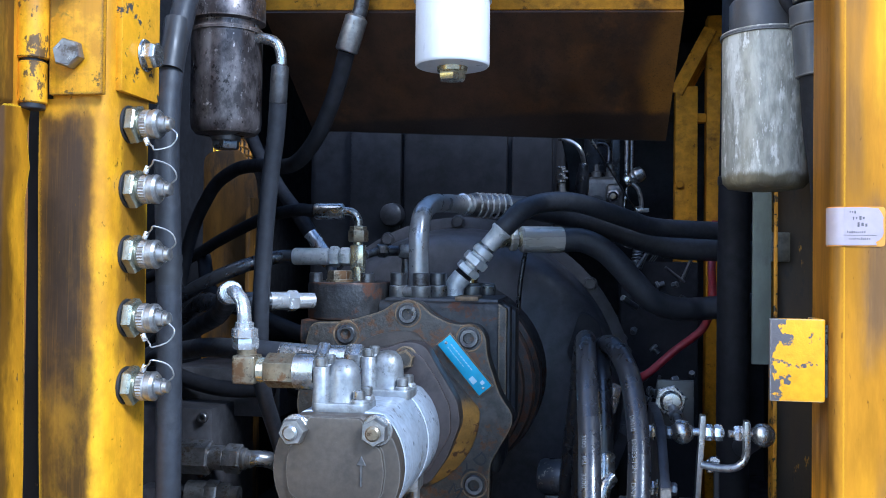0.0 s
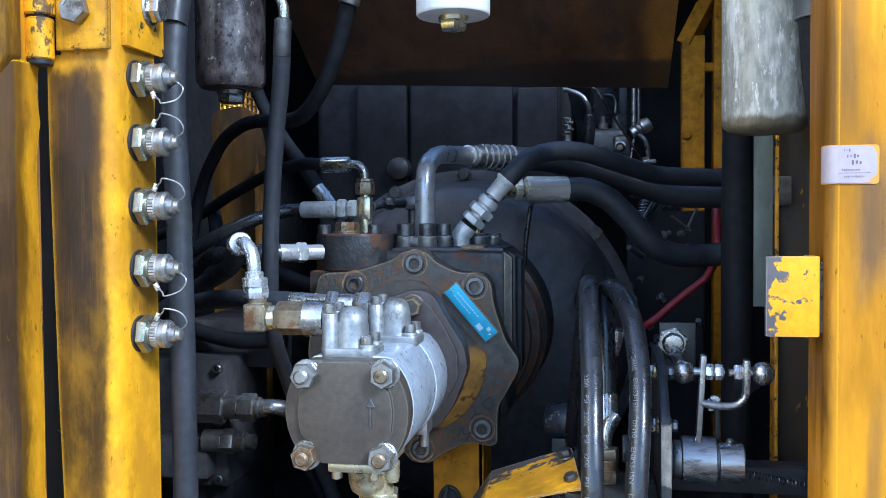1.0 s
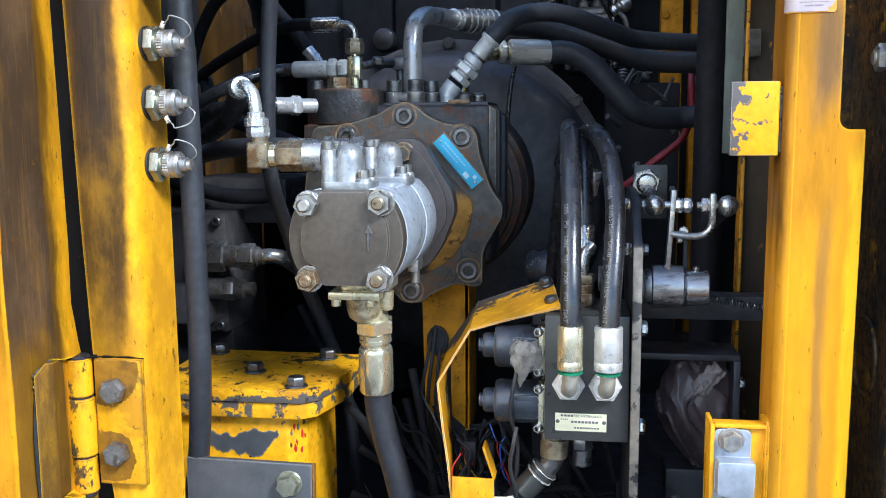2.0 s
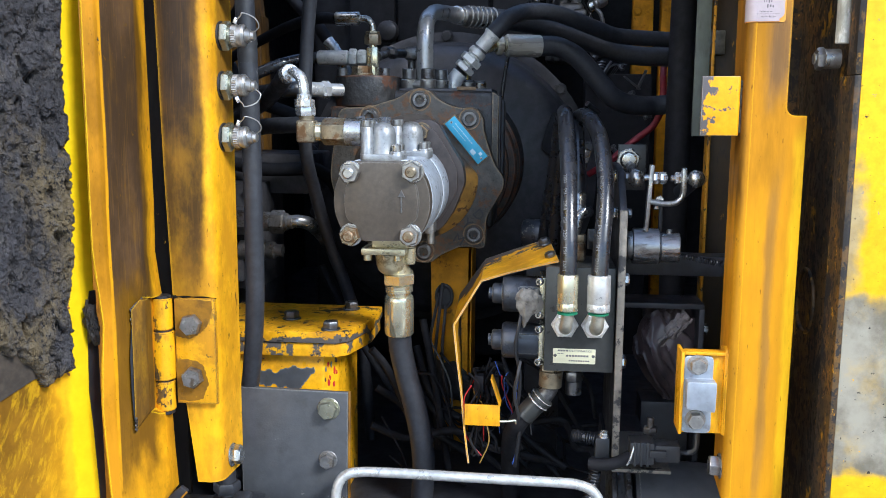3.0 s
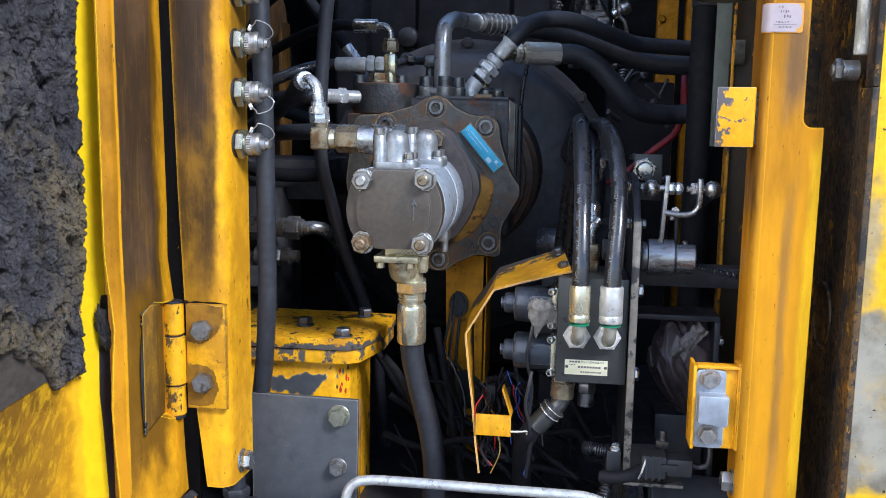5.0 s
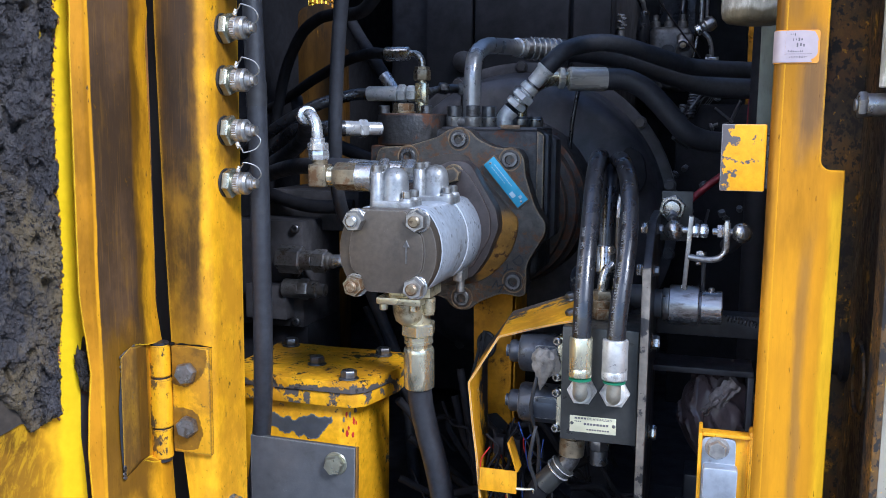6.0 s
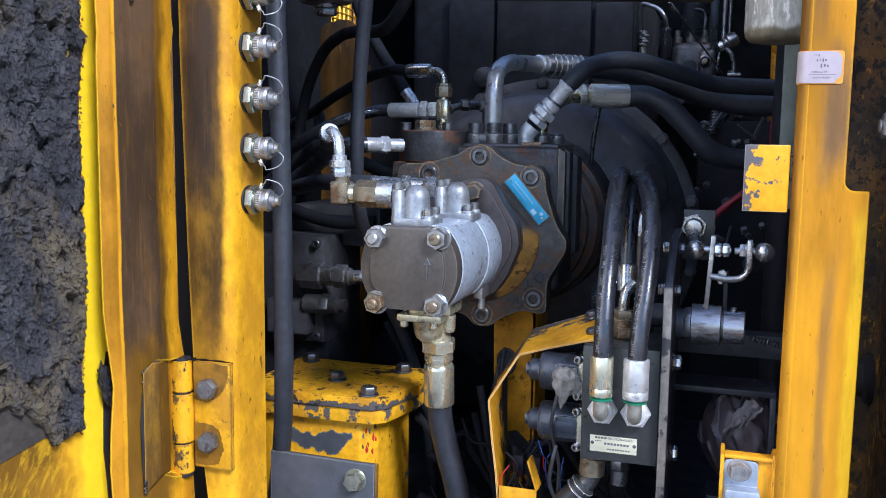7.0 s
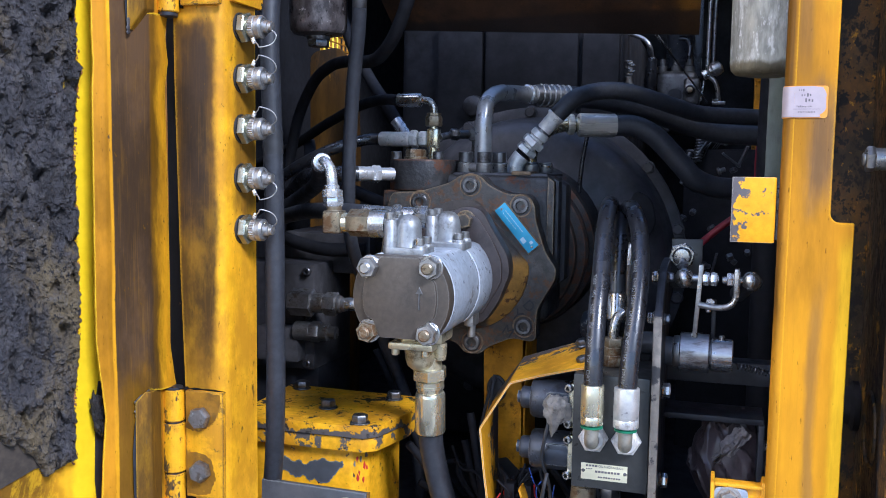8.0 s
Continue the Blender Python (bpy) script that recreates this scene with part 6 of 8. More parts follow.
part("right_branch", joined(rod((-0.269, 1.035, 1.604), (-0.258, 1.05, 1.608), 0.005), hexagon((-0.258, 1.05, 1.609), (0.8, 0.6, 0), 0.015, 0.012), rod((-0.25, 1.058, 1.609), (-0.232, 1.075, 1.609), 0.0062), box(-0.236, -0.218, 1.066, 1.084, 1.6, 1.618, 0.003), rod((-0.227, 1.075, 1.575), (-0.227, 1.075, 1.6), 0.006)), steel_dark, tee, "dark branch elbow")

diagonal = thing("diagonal_hose", (-0.34, 1.1, 1.58), "black hose with a slanting zinc ferrule", "hose")
part("ferrule", lathe((-0.338, 1.098, 1.602), (-0.53, 0.06, 0.72), [(0.007, 0), (0.0095, 0.003), (0.0095, 0.036), (0.008, 0.038)], 20), ferrule_pale, diagonal)
part("nut", hexagon((-0.331, 1.097, 1.592), (-0.53, 0.06, 0.72), 0.02, 0.012), zinc, diagonal)
part("neck", rod((-0.325, 1.09, 1.572), (-0.331, 1.097, 1.592), 0.007), steel_dark, diagonal)
part("hose", tube([(-0.358, 1.1, 1.629), (-0.385, 1.12, 1.66), (-0.442, 1.2, 1.705), (-0.5, 1.25, 1.78), (-0.54, 1.28, 1.9), (-0.55, 1.28, 2.2)], 0.0095, 12), rubber_sooty, diagonal)

elbow_line = thing("side_hose", (-0.318, 0.92, 1.54), "black hose with a bright coupling on the pump side", "hose")
part("coupling", joined(rod((-0.30, 0.93, 1.5525), (-0.318, 0.915, 1.5525), 0.0085), hexagon((-0.315, 0.917, 1.5525), (-0.76, -0.64, 0), 0.0205, 0.012), lathe((-0.322, 0.911, 1.5525), (-0.76, -0.64, 0), [(0.0085, 0), (0.0098, 0.002), (0.0098, 0.022), (0.008, 0.024)], 22)), ferrule_pale, elbow_line)
part("hose", tube([(-0.338, 0.897, 1.5525), (-0.36, 0.885, 1.552), (-0.40, 0.90, 1.548), (-0.447, 0.97, 1.545), (-0.52, 1.05, 1.51), (-0.62, 1.1, 1.45)], 0.0105, 12), rubber_gloss, elbow_line)

front_line = thing("front_hose", (-0.33, 0.76, 1.55), "black hose leaving the bent pipe", "hose")
part("hose", tube([(-0.322, 0.749, 1.566), (-0.333, 0.77, 1.564), (-0.355, 0.82, 1.555), (-0.40, 0.9, 1.535), (-0.465, 0.97, 1.51), (-0.56, 1.0, 1.46)], 0.0105, 12), rubber, front_line)

# ---- hoses behind the door post ----
bypost = thing("post_hose", (-0.346, 0.69, 1.03), "thick black hose hanging behind the door post", "hose")
part("hose", tube([(-0.345, 0.705, 1.83), (-0.349, 0.70, 1.80), (-0.352, 0.69, 1.76), (-0.3515, 0.682, 1.70), (-0.3475, 0.68, 1.60), (-0.3455, 0.68, 1.50), (-0.345, 0.68, 1.40), (-0.3475, 0.685, 1.31), (-0.361, 0.705, 1.22), (-0.385, 0.73, 1.12), (-0.40, 0.735, 1.03)], 0.0105, 18), rubber, bypost)
part("ferrule", lathe((-0.337, 0.709, 1.865), (-0.2, -0.1, -1), [(0.01, 0), (0.0128, 0.002), (0.0128, 0.035), (0.0115, 0.037)], 22), zinc_bright, bypost, "bright crimped ferrule")
for z0, z1 in ((1.755, 1.80), (1.575, 1.60)):
    part("tape", tube([(-0.3515 if z0 > 1.7 else -0.3468, 0.6855 if z0 > 1.7 else 0.68, z0), (-0.351 if z0 > 1.7 else -0.3473, 0.697 if z0 > 1.7 else 0.68, z1)], 0.0115, 18, 6, lambda s: 0.0109 + 0.0003 * math.sin(s * 25)), plastic_dark, bypost, "wound black tape")

filter_hose = thing("filter_hose", (-0.31, 0.81, 1.68), "black hose dropping from the oily filter", "hose")
part("bent_tube", tube([(-0.325, 0.80, 1.809), (-0.310, 0.80, 1.8085), (-0.299, 0.80, 1.803), (-0.2945, 0.80, 1.79), (-0.2955, 0.80, 1.776)], 0.0052, 14), zinc, filter_hose, "thin bent steel tube")
part("ferrule", lathe((-0.2955, 0.80, 1.783), (-0.05, 0.0, -1), [(0.006, 0), (0.0085, 0.002), (0.0085, 0.036), (0.007, 0.038)], 20), steel_dark, filter_hose, "dark crimped ferrule")
part("hose", tube([(-0.297, 0.80, 1.747), (-0.303, 0.81, 1.715), (-0.311, 0.82, 1.68), (-0.321, 0.833, 1.62), (-0.329, 0.845, 1.54), (-0.334, 0.865, 1.47), (-0.33, 0.90, 1.41), (-0.32, 0.935, 1.34), (-0.303, 0.97, 1.265), (-0.29, 1.0, 1.18), (-0.28, 1.02, 1.03)], 0.0085, 14), rubber, filter_hose)

over = thing("overhead_hose", (-0.24, 0.87, 1.8), "black hose hanging from a bent steel tube overhead", "hose")
part("bent_tube", tube([(-0.232, 0.85, 1.95), (-0.228, 0.85, 1.88), (-0.2295, 0.85, 1.852), (-0.2345, 0.851, 1.838)], 0.0075, 14), steel_dark, over)
part("ferrule", lathe((-0.2335, 0.85, 1.842), (-0.3, 0.02, -0.95), [(0.008, 0), (0.0115, 0.003), (0.0115, 0.036), (0.01, 0.038)], 20), zinc_dull, over, "dull crimped ferrule")
part("hose", tube([(-0.2445, 0.852, 1.807), (-0.254, 0.862, 1.783), (-0.269, 0.875, 1.752), (-0.289, 0.89, 1.722), (-0.318, 0.915, 1.702), (-0.36, 0.965, 1.703), (-0.403, 1.02, 1.711), (-0.45, 1.06, 1.708), (-0.49, 1.08, 1.68), (-0.53, 1.1, 1.6), (-0.56, 1.1, 1.4)], 0.0085, 14), rubber_sooty, over)

vertical = thing("vertical_hose", (0.184, 1.2, 1.03), "thick black hose running down past the linkage", "hose")
part("hose", tube([(0.188, 1.20, 2.0), (0.186, 1.20, 1.80), (0.184, 1.20, 1.68), (0.183, 1.20, 1.55), (0.183, 1.20, 1.40), (0.184, 1.20, 1.2), (0.185, 1.2, 1.03)], 0.0205, 20), rubber_sooty, vertical)
part("clip", lathe((0.1845, 1.20, 1.70), (0, 0, 1), [(0.0205, 0), (0.022, 0.001), (0.022, 0.011), (0.0205, 0.012)], 26), pitch, vertical, "dark hose clip")

red = thing("red_hose", (0.1, 1.3, 1.46), "thin red hose behind the linkage", "hose")
part("hose", tube([(0.05, 1.315, 1.418), (0.076, 1.3, 1.436), (0.089, 1.3, 1.446), (0.115, 1.3, 1.47), (0.139, 1.3, 1.489), (0.155, 1.3, 1.503), (0.164, 1.3, 1.52), (0.169, 1.3, 1.536), (0.170, 1.303, 1.56), (0.171, 1.32, 1.59), (0.175, 1.345, 1.62), (0.18, 1.35, 1.66)], 0.0058, 12), rubber_red, red)


# ---- filters ----
def spin_on(name, x, y, r, z0, z1, material, label, head, nut=True, tilt=0.0, curve=1.0, slim=False):
    t = thing(name, (x, y, z0), label, "filter")
    n = z1 - z0
    part("canister", lathe((x, y, z0), (tilt, 0, 1), [(0, 0), (r * 0.55, 0.0005 * curve), (r * (1 - 0.14 * curve), 0.0025 * curve), (r * (1 - 0.03 * curve), 0.007 * curve), (r, 0.014 * curve), (r, n - 0.004), (r * 1.03, n - 0.003), (r * 1.03, n), (r * 0.9, n)], 48), material, t)
    head_line = [(r * 0.84, 0), (r * 0.84, 0.027), (r * 0.8, 0.0295), (r * 0.6, 0.031), (r * 0.58, 0.08)] if slim else [(r * 0.93, 0), (r * 0.93, 0.006), (r * 1.08, 0.008), (r * 1.08, 0.03), (r * 0.8, 0.045), (r * 0.8, 0.08)]
    part("head", lathe((x, y, z1), (tilt, 0, 1), head_line, 40), head, t, "dark filter head")
    part("rim_ring", lathe((x, y, z1 - 0.0045), (tilt, 0, 1), [(r * 0.98, 0), (r * 1.05, 0.0006), (r * 1.05, 0.003), (r * 0.98, 0.005), (r * 0.8, 0.0052)], 40), head, t, "rolled canister rim")
    if nut:
        part("drain_nut", joined(lathe((x, y, z0), (0, 0, -1), [(r * 0.42, 0), (r * 0.4, 0.004), (r * 0.3, 0.004)], 24), hexagon((x, y, z0 - 0.003), (0, 0, -1), r * 0.68, 0.009)), zinc_yellow if material is white_paint else steel_dark, t, "hexagon drain nut")
    return t


spin_on("water_separator", -0.129, 0.80, 0.0345, 1.7765, 1.8415, white_paint, "white-painted fuel filter bowl with a hexagon drain nut", filter_grey, curve=0.25)
spin_on("oil_filter", -0.3515, 0.805, 0.034, 1.7155, 1.818, filter_dark, "oily brown metal filter with bare worn patches", filter_dark)
rf = spin_on("fuel_filter", 0.1545, 0.83, 0.038, 1.6635, 1.806, filter_oily, "dusty grey spin-on filter with an oily bottom", grey_paint, nut=False, slim=True)
part("clamp_loop", tube([(0.160, 0.792, 1.885), (0.1595, 0.790, 1.848), (0.161, 0.788, 1.830), (0.167, 0.787, 1.818), (0.178, 0.789, 1.8125), (0.190, 0.80, 1.815)], 0.0052, 14), rubber_sooty, rf, "black rubber clamp loop")
side = thing("filter_pipe", (0.176, 0.775, 1.66), "grey pipe coupling with a black hose beside the filter", "pipe")
part("coupling", joined(rod((0.186, 0.78, 1.757), (0.183, 0.78, 1.80), 0.0165), rod((0.183, 0.78, 1.80), (0.182, 0.78, 1.817), 0.018), rod((0.182, 0.78, 1.82), (0.18, 0.78, 1.9), 0.015)), grey_paint, side)
part("hex_union", hexagon((0.181, 0.78, 1.828), (0, 0, 1), 0.032, 0.022), zinc_olive, side, "olive hexagon union")
part("hose", tube([(0.186, 0.78, 1.76), (0.19, 0.782, 1.71), (0.197, 0.785, 1.66), (0.204, 0.80, 1.58), (0.225, 0.83, 1.50), (0.245, 0.86, 1.40)], 0.0135, 16), rubber_sooty, side)
carrier = thing("filter_carrier", (0.0, 0.83, 1.9), "dark steel bar that carries the filters", "bracket")
part("bar", box(-0.45, 0.30, 0.78, 0.84, 1.915, 1.93, 0.002), steel_dark, carrier)
for x in (-0.3515, -0.129, 0.1545):
    part("stem", rod((x, 0.805, 1.87), (x, 0.805, 1.917), 0.016), steel_dark, carrier)

# ---- cross beam under the hood ----
beam = thing("cross_beam", (-0.12, 0.9, 1.735), "rust-brown and yellow folded cross beam under the hood", "beam")
part("upper_flange", ribbon([(-0.335, 0.862, 1.853), (0.085, 0.862, 1.839)], [(-0.335, 0.905, 1.98), (0.085, 0.905, 1.966)], 0.006), frame_brown, beam, "rubbed brownish yellow upper face")
part("lower_face", ribbon([(-0.335, 0.860, 1.853), (0.085, 0.860, 1.839)], [(-0.325, 1.0, 1.752), (0.08, 1.0, 1.735)], 0.006), beam_brown, beam, "streaked brown lower face, darker along its bottom edge")
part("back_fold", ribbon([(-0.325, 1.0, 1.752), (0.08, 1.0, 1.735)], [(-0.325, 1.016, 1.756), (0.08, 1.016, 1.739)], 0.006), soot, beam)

# ---- yellow pedestal and grey plate ----
ped = thing("pedestal", (-0.33, 0.82, 1.03), "chipped yellow box pedestal with a bolted top plate", "pedestal")
outline = [(-0.44, 0.752), (-0.272, 0.752), (-0.257, 0.765), (-0.240, 0.83), (-0.242, 0.905), (-0.44, 0.91)]
top = part("top_plate", prism_z(outline, 1.2485, 1.2625, 0.0015), yellow_plate, ped, "chipped yellow top plate")
part("flange", prism_z([(-0.44, 0.755), (-0.274, 0.755), (-0.259, 0.767), (-0.243, 0.83), (-0.244, 0.90), (-0.44, 0.905)], 1.231, 1.2475, 0.0015), yellow_flange, ped, "chipped yellow flange")
part("body", prism_z([(-0.43, 0.766), (-0.291, 0.766), (-0.276, 0.785), (-0.274, 0.89), (-0.43, 0.895)], 1.03, 1.232, 0.003), yellow_chipped, ped, "yellow box body with bare patches")
for x, y in ((-0.343, 0.816), (-0.281, 0.768), (-0.280, 0.882), (-0.415, 0.892)):
    bolt(top, (x, y, 1.2625), (0, 0, 1), 0.017, steel_dark, twist=x * 9)
# ragged bare patch on the front and scraps of a decal on the bevelled corner
rng = random.Random(21)
rough_edge = [(-21, 6), (-5, 8), (4, 15), (18, 12), (30, 17), (44, 9), (58, 4), (70, 9), (92, 5), (95, 12), (86, 20), (76, 29), (70, 40), (56, 45), (44, 37), (36, 43), (26, 35), (12, 39), (-6, 31), (-21, 28)]
bare = []
for (ax, ay), (bx, by) in zip(rough_edge, rough_edge[1:] + rough_edge[:1]):
    for k in range(4):
        x, z = ax + (bx - ax) * k / 4 + rng.uniform(-1.6, 1.6), ay + (by - ay) * k / 4 + rng.uniform(-1.6, 1.6)
        bare.append((-0.372 + x * 0.00076, 1.2195 - z * 0.0008))
part("bare_patch", prism(bare, 0.7654, 0.767, 0), grey_paint, ped, "patch worn to bare grey metal")
for i in range(14):
    a = rng.uniform(0.12, 0.9)
    x, y, z = -0.291 + 0.015 * a, 0.766 + 0.019 * a, rng.uniform(1.165, 1.222)
    r = rng.uniform(0.0022, 0.0048)
    flake = [(r * rng.uniform(0.3, 1.0) * 0.7 * math.cos(k * 0.785), r * rng.uniform(0.5, 1.6) * math.sin(k * 0.785)) for k in range(8)]
    part("decal_scrap", turned(prism(flake, -0.0004, 0.0002, 0), Matrix.Translation((x + 0.0002, y - 0.0002, z)) @ pose(0, 0, 0, 0, 0, 51.7)), (wire_red, grey_paint, iron_rusty)[i % 3 if i > 5 else 0], ped, "scrap of a red decal" if i < 6 or i % 3 == 0 else "")
gp = thing("cover_plate", (-0.305, 0.7, 1.08), "slate-grey steel plate held by two bolts", "plate")
part("plate", prism([(-0.372, 1.05), (-0.2475, 1.05), (-0.245, 1.2065), (-0.372, 1.2085)], 0.697, 0.7035, 0.001), grey_paint, gp)
part("edge_strip", prism([(-0.2465, 1.0785), (-0.2445, 1.0785), (-0.2425, 1.2065), (-0.2448, 1.2065)], 0.699, 0.7035, 0), yellow_dirty, gp, "rusty yellow edge")
part("stay", box(-0.36, -0.27, 0.7035, 0.767, 1.10, 1.12, 0.002), steel_dark, gp)
bolt(gp, (-0.2675, 0.697, 1.187), (0, -1, 0), 0.019, zinc_olive, twist=0.2)
bolt(gp, (-0.269, 0.697, 1.1255), (0, -1, 0), 0.016, bolt_grey, twist=0.5)

grab = thing("grab_handle", (-0.1, 0.69, 1.08), "bent galvanised rod handle along the sill", "handle")
part("rod", tube([(-0.254, 0.668, 1.079), (-0.2535, 0.6685, 1.095), (-0.2505, 0.67, 1.109), (-0.243, 0.672, 1.118), (-0.23, 0.674, 1.1215), (-0.2, 0.676, 1.122), (-0.1, 0.68, 1.1195), (0.0, 0.684, 1.117), (0.018, 0.684, 1.1155), (0.031, 0.684, 1.111), (0.039, 0.684, 1.102), (0.0425, 0.684, 1.09), (0.0435, 0.684, 1.079)], 0.0058, 16, 6), zinc_satin, grab)
for x, y in ((-0.2538, 0.668), (0.0432, 0.684)):
    part("base_washer", lathe((x, y, 1.0795), (0, 0, 1), [(0.011, 0), (0.0115, 0.001), (0.0115, 0.003), (0.007, 0.004)], 22), zinc, grab)
    part("collar", lathe((x, y, 1.089), (0, 0, 1), [(0.007, 0), (0.0105, 0.001), (0.0105, 0.0025), (0.007, 0.0035)], 22), zinc, grab)

# ---- valve block, solenoids and mounting plate ----
mount = thing("mounting_plate", (0.058, 0.76, 1.13), "dark steel mounting plate with rough cut edges", "plate")
part("plate", prism_x([(0.7065, 1.139), (0.7065, 1.4195), (0.76, 1.459), (0.80, 1.464), (0.865, 1.464), (0.865, 1.139)], 0.0545, 0.0625, 0.0006), pitch, mount)
part("cut_edge", prism_x([(0.7035, 1.139), (0.7035, 1.420), (0.7065, 1.421), (0.7065, 1.139)], 0.0543, 0.0627, 0.0006), plate_edge, mount, "chipped pale cut edge")
part("foot", box(0.05, 0.10, 0.80, 0.865, 1.03, 1.139, 0.002), pitch, mount)
for y, z in ((0.757, 1.238), (0.752, 1.336)):
    bolt(mount, (0.0625, y, z), (1, 0, 0), 0.0135, zinc)
for y, z in ((0.728, 1.415), (0.775, 1.452)):
    bolt(mount, (0.0545, y, z), (-1, 0, 0), 0.0105, zinc)
    bolt(mount, (0.0625, y, z), (1, 0, 0), 0.009, steel_dark)
part("square_plate", box(0.0625, 0.0965, 0.86, 0.865, 1.43, 1.486, 0.0008), valve_paint, mount, "small square grey plate")

valve = thing("valve_block", (0.0145, 0.745, 1.237), "dark grey hydraulic valve block with two solenoids and a name tag", "valve")
part("block", box(-0.0235, 0.0535, 0.712, 0.80, 1.237, 1.3555, 0.0015), valve_paint, valve)
tag = part("name_tag", box(-0.0135, 0.0335, 0.7112, 0.712, 1.2465, 1.2635, 0.0003), tag_metal, valve, "small bright name tag")
rng = random.Random(3)
bars = [box(-0.0085 + i * 0.0031, -0.0085 + i * 0.0031 + 0.0024, 0.7108, 0.7112, 1.2604, 1.2622, 0) for i in range(4)]
bars.append(turned(lettering("OIL HYDRAULICS", 0.0032, 0.0002), Matrix.Translation((0.0042, 0.711, 1.2602)) @ pose(0, 0, 0, 90, 0, 0)))
bars += [box(0.001 + i * 0.0032, 0.001 + i * 0.0032 + 0.0024, 0.7108, 0.7112, 1.2545, 1.2566, 0) for i in range(8)] + [box(-0.0085 + i * 0.0018, -0.0085 + i * 0.0018 + 0.0012, 0.7108, 0.7112, 1.2574, 1.2583, 0) for i in range(4)] + [box(0.004 + i * 0.0026, 0.004 + i * 0.0026 + 0.0019, 0.7108, 0.7112, 1.2492, 1.2506, 0) for i in range(9)]
part("print", joined(*bars), ink, tag, "unreadable dark print")
for x in (-0.0112, 0.0312):
    part("rivet", lathe((x, 0.7112, 1.2555), (0, -1, 0), [(0.0019, 0), (0.0012, 0.0008), (0, 0.001)], 10), steel_dark, tag)


def solenoid(z, film):
    c = part("coil", joined(lathe((-0.030, 0.747, z), (-1, 0, 0), [(0.0205, 0), (0.021, 0.001), (0.021, 0.039), (0.019, 0.042), (0.013, 0.043)], 32), box(-0.055, -0.03, 0.727, 0.767, z - 0.012, z + 0.012, 0.004)), solenoid_paint, valve, "bluish grey solenoid coil")
    part("end_nut", joined(lathe((-0.073, 0.747, z), (-1, 0, 0), [(0.012, 0), (0.012, 0.009), (0.0105, 0.011), (0.0065, 0.0115), (0.0065, 0.015), (0, 0.016)], 20)), solenoid_paint, c)
    part("flange", box(-0.030, -0.0235, 0.725, 0.769, z - 0.0235, z + 0.0235, 0.002), zinc_yellow, c, "thin yellowed flange")
    for dz in (-0.019, 0.019):
        part("flange_screw", socket_screw((-0.0285, 0.729, z + dz), (-0.3, -1, 0), 0.0045, 0.008), zinc, c)
    if film:
        bm = bmesh.new()
        bmesh.ops.create_icosphere(bm, subdivisions=4, radius=1)
        for v in bm.verts:
            n = v.co.normalized()
            k = 1 + 0.26 * noise.fractal(n * 2.8, 1.0, 2, 4)
            drop = 0.024 * max(0, -n.z - 0.3) * max(0, 1 - abs(n.x + 0.35) * 1.8)
            v.co = Vector((-0.0415, 0.7225, z - 0.004)) + Vector((n.x * 0.0145, n.y * 0.006, max(-0.8, min(0.8, n.z)) * 0.0165 - drop)) * k
        part("film_wrap", bm, wrap_plastic, c, "crumpled pale film", 32)
    part("lead", tube([(-0.05, 0.722, z - 0.018), (-0.053, 0.717, z - 0.035), (-0.056, 0.722, z - 0.06), (-0.05, 0.74, z - 0.10), (-0.055, 0.76, z - 0.16)], 0.002, 8), plastic_dark, c, "black cable")


solenoid(1.3175, True)
solenoid(1.2625, False)


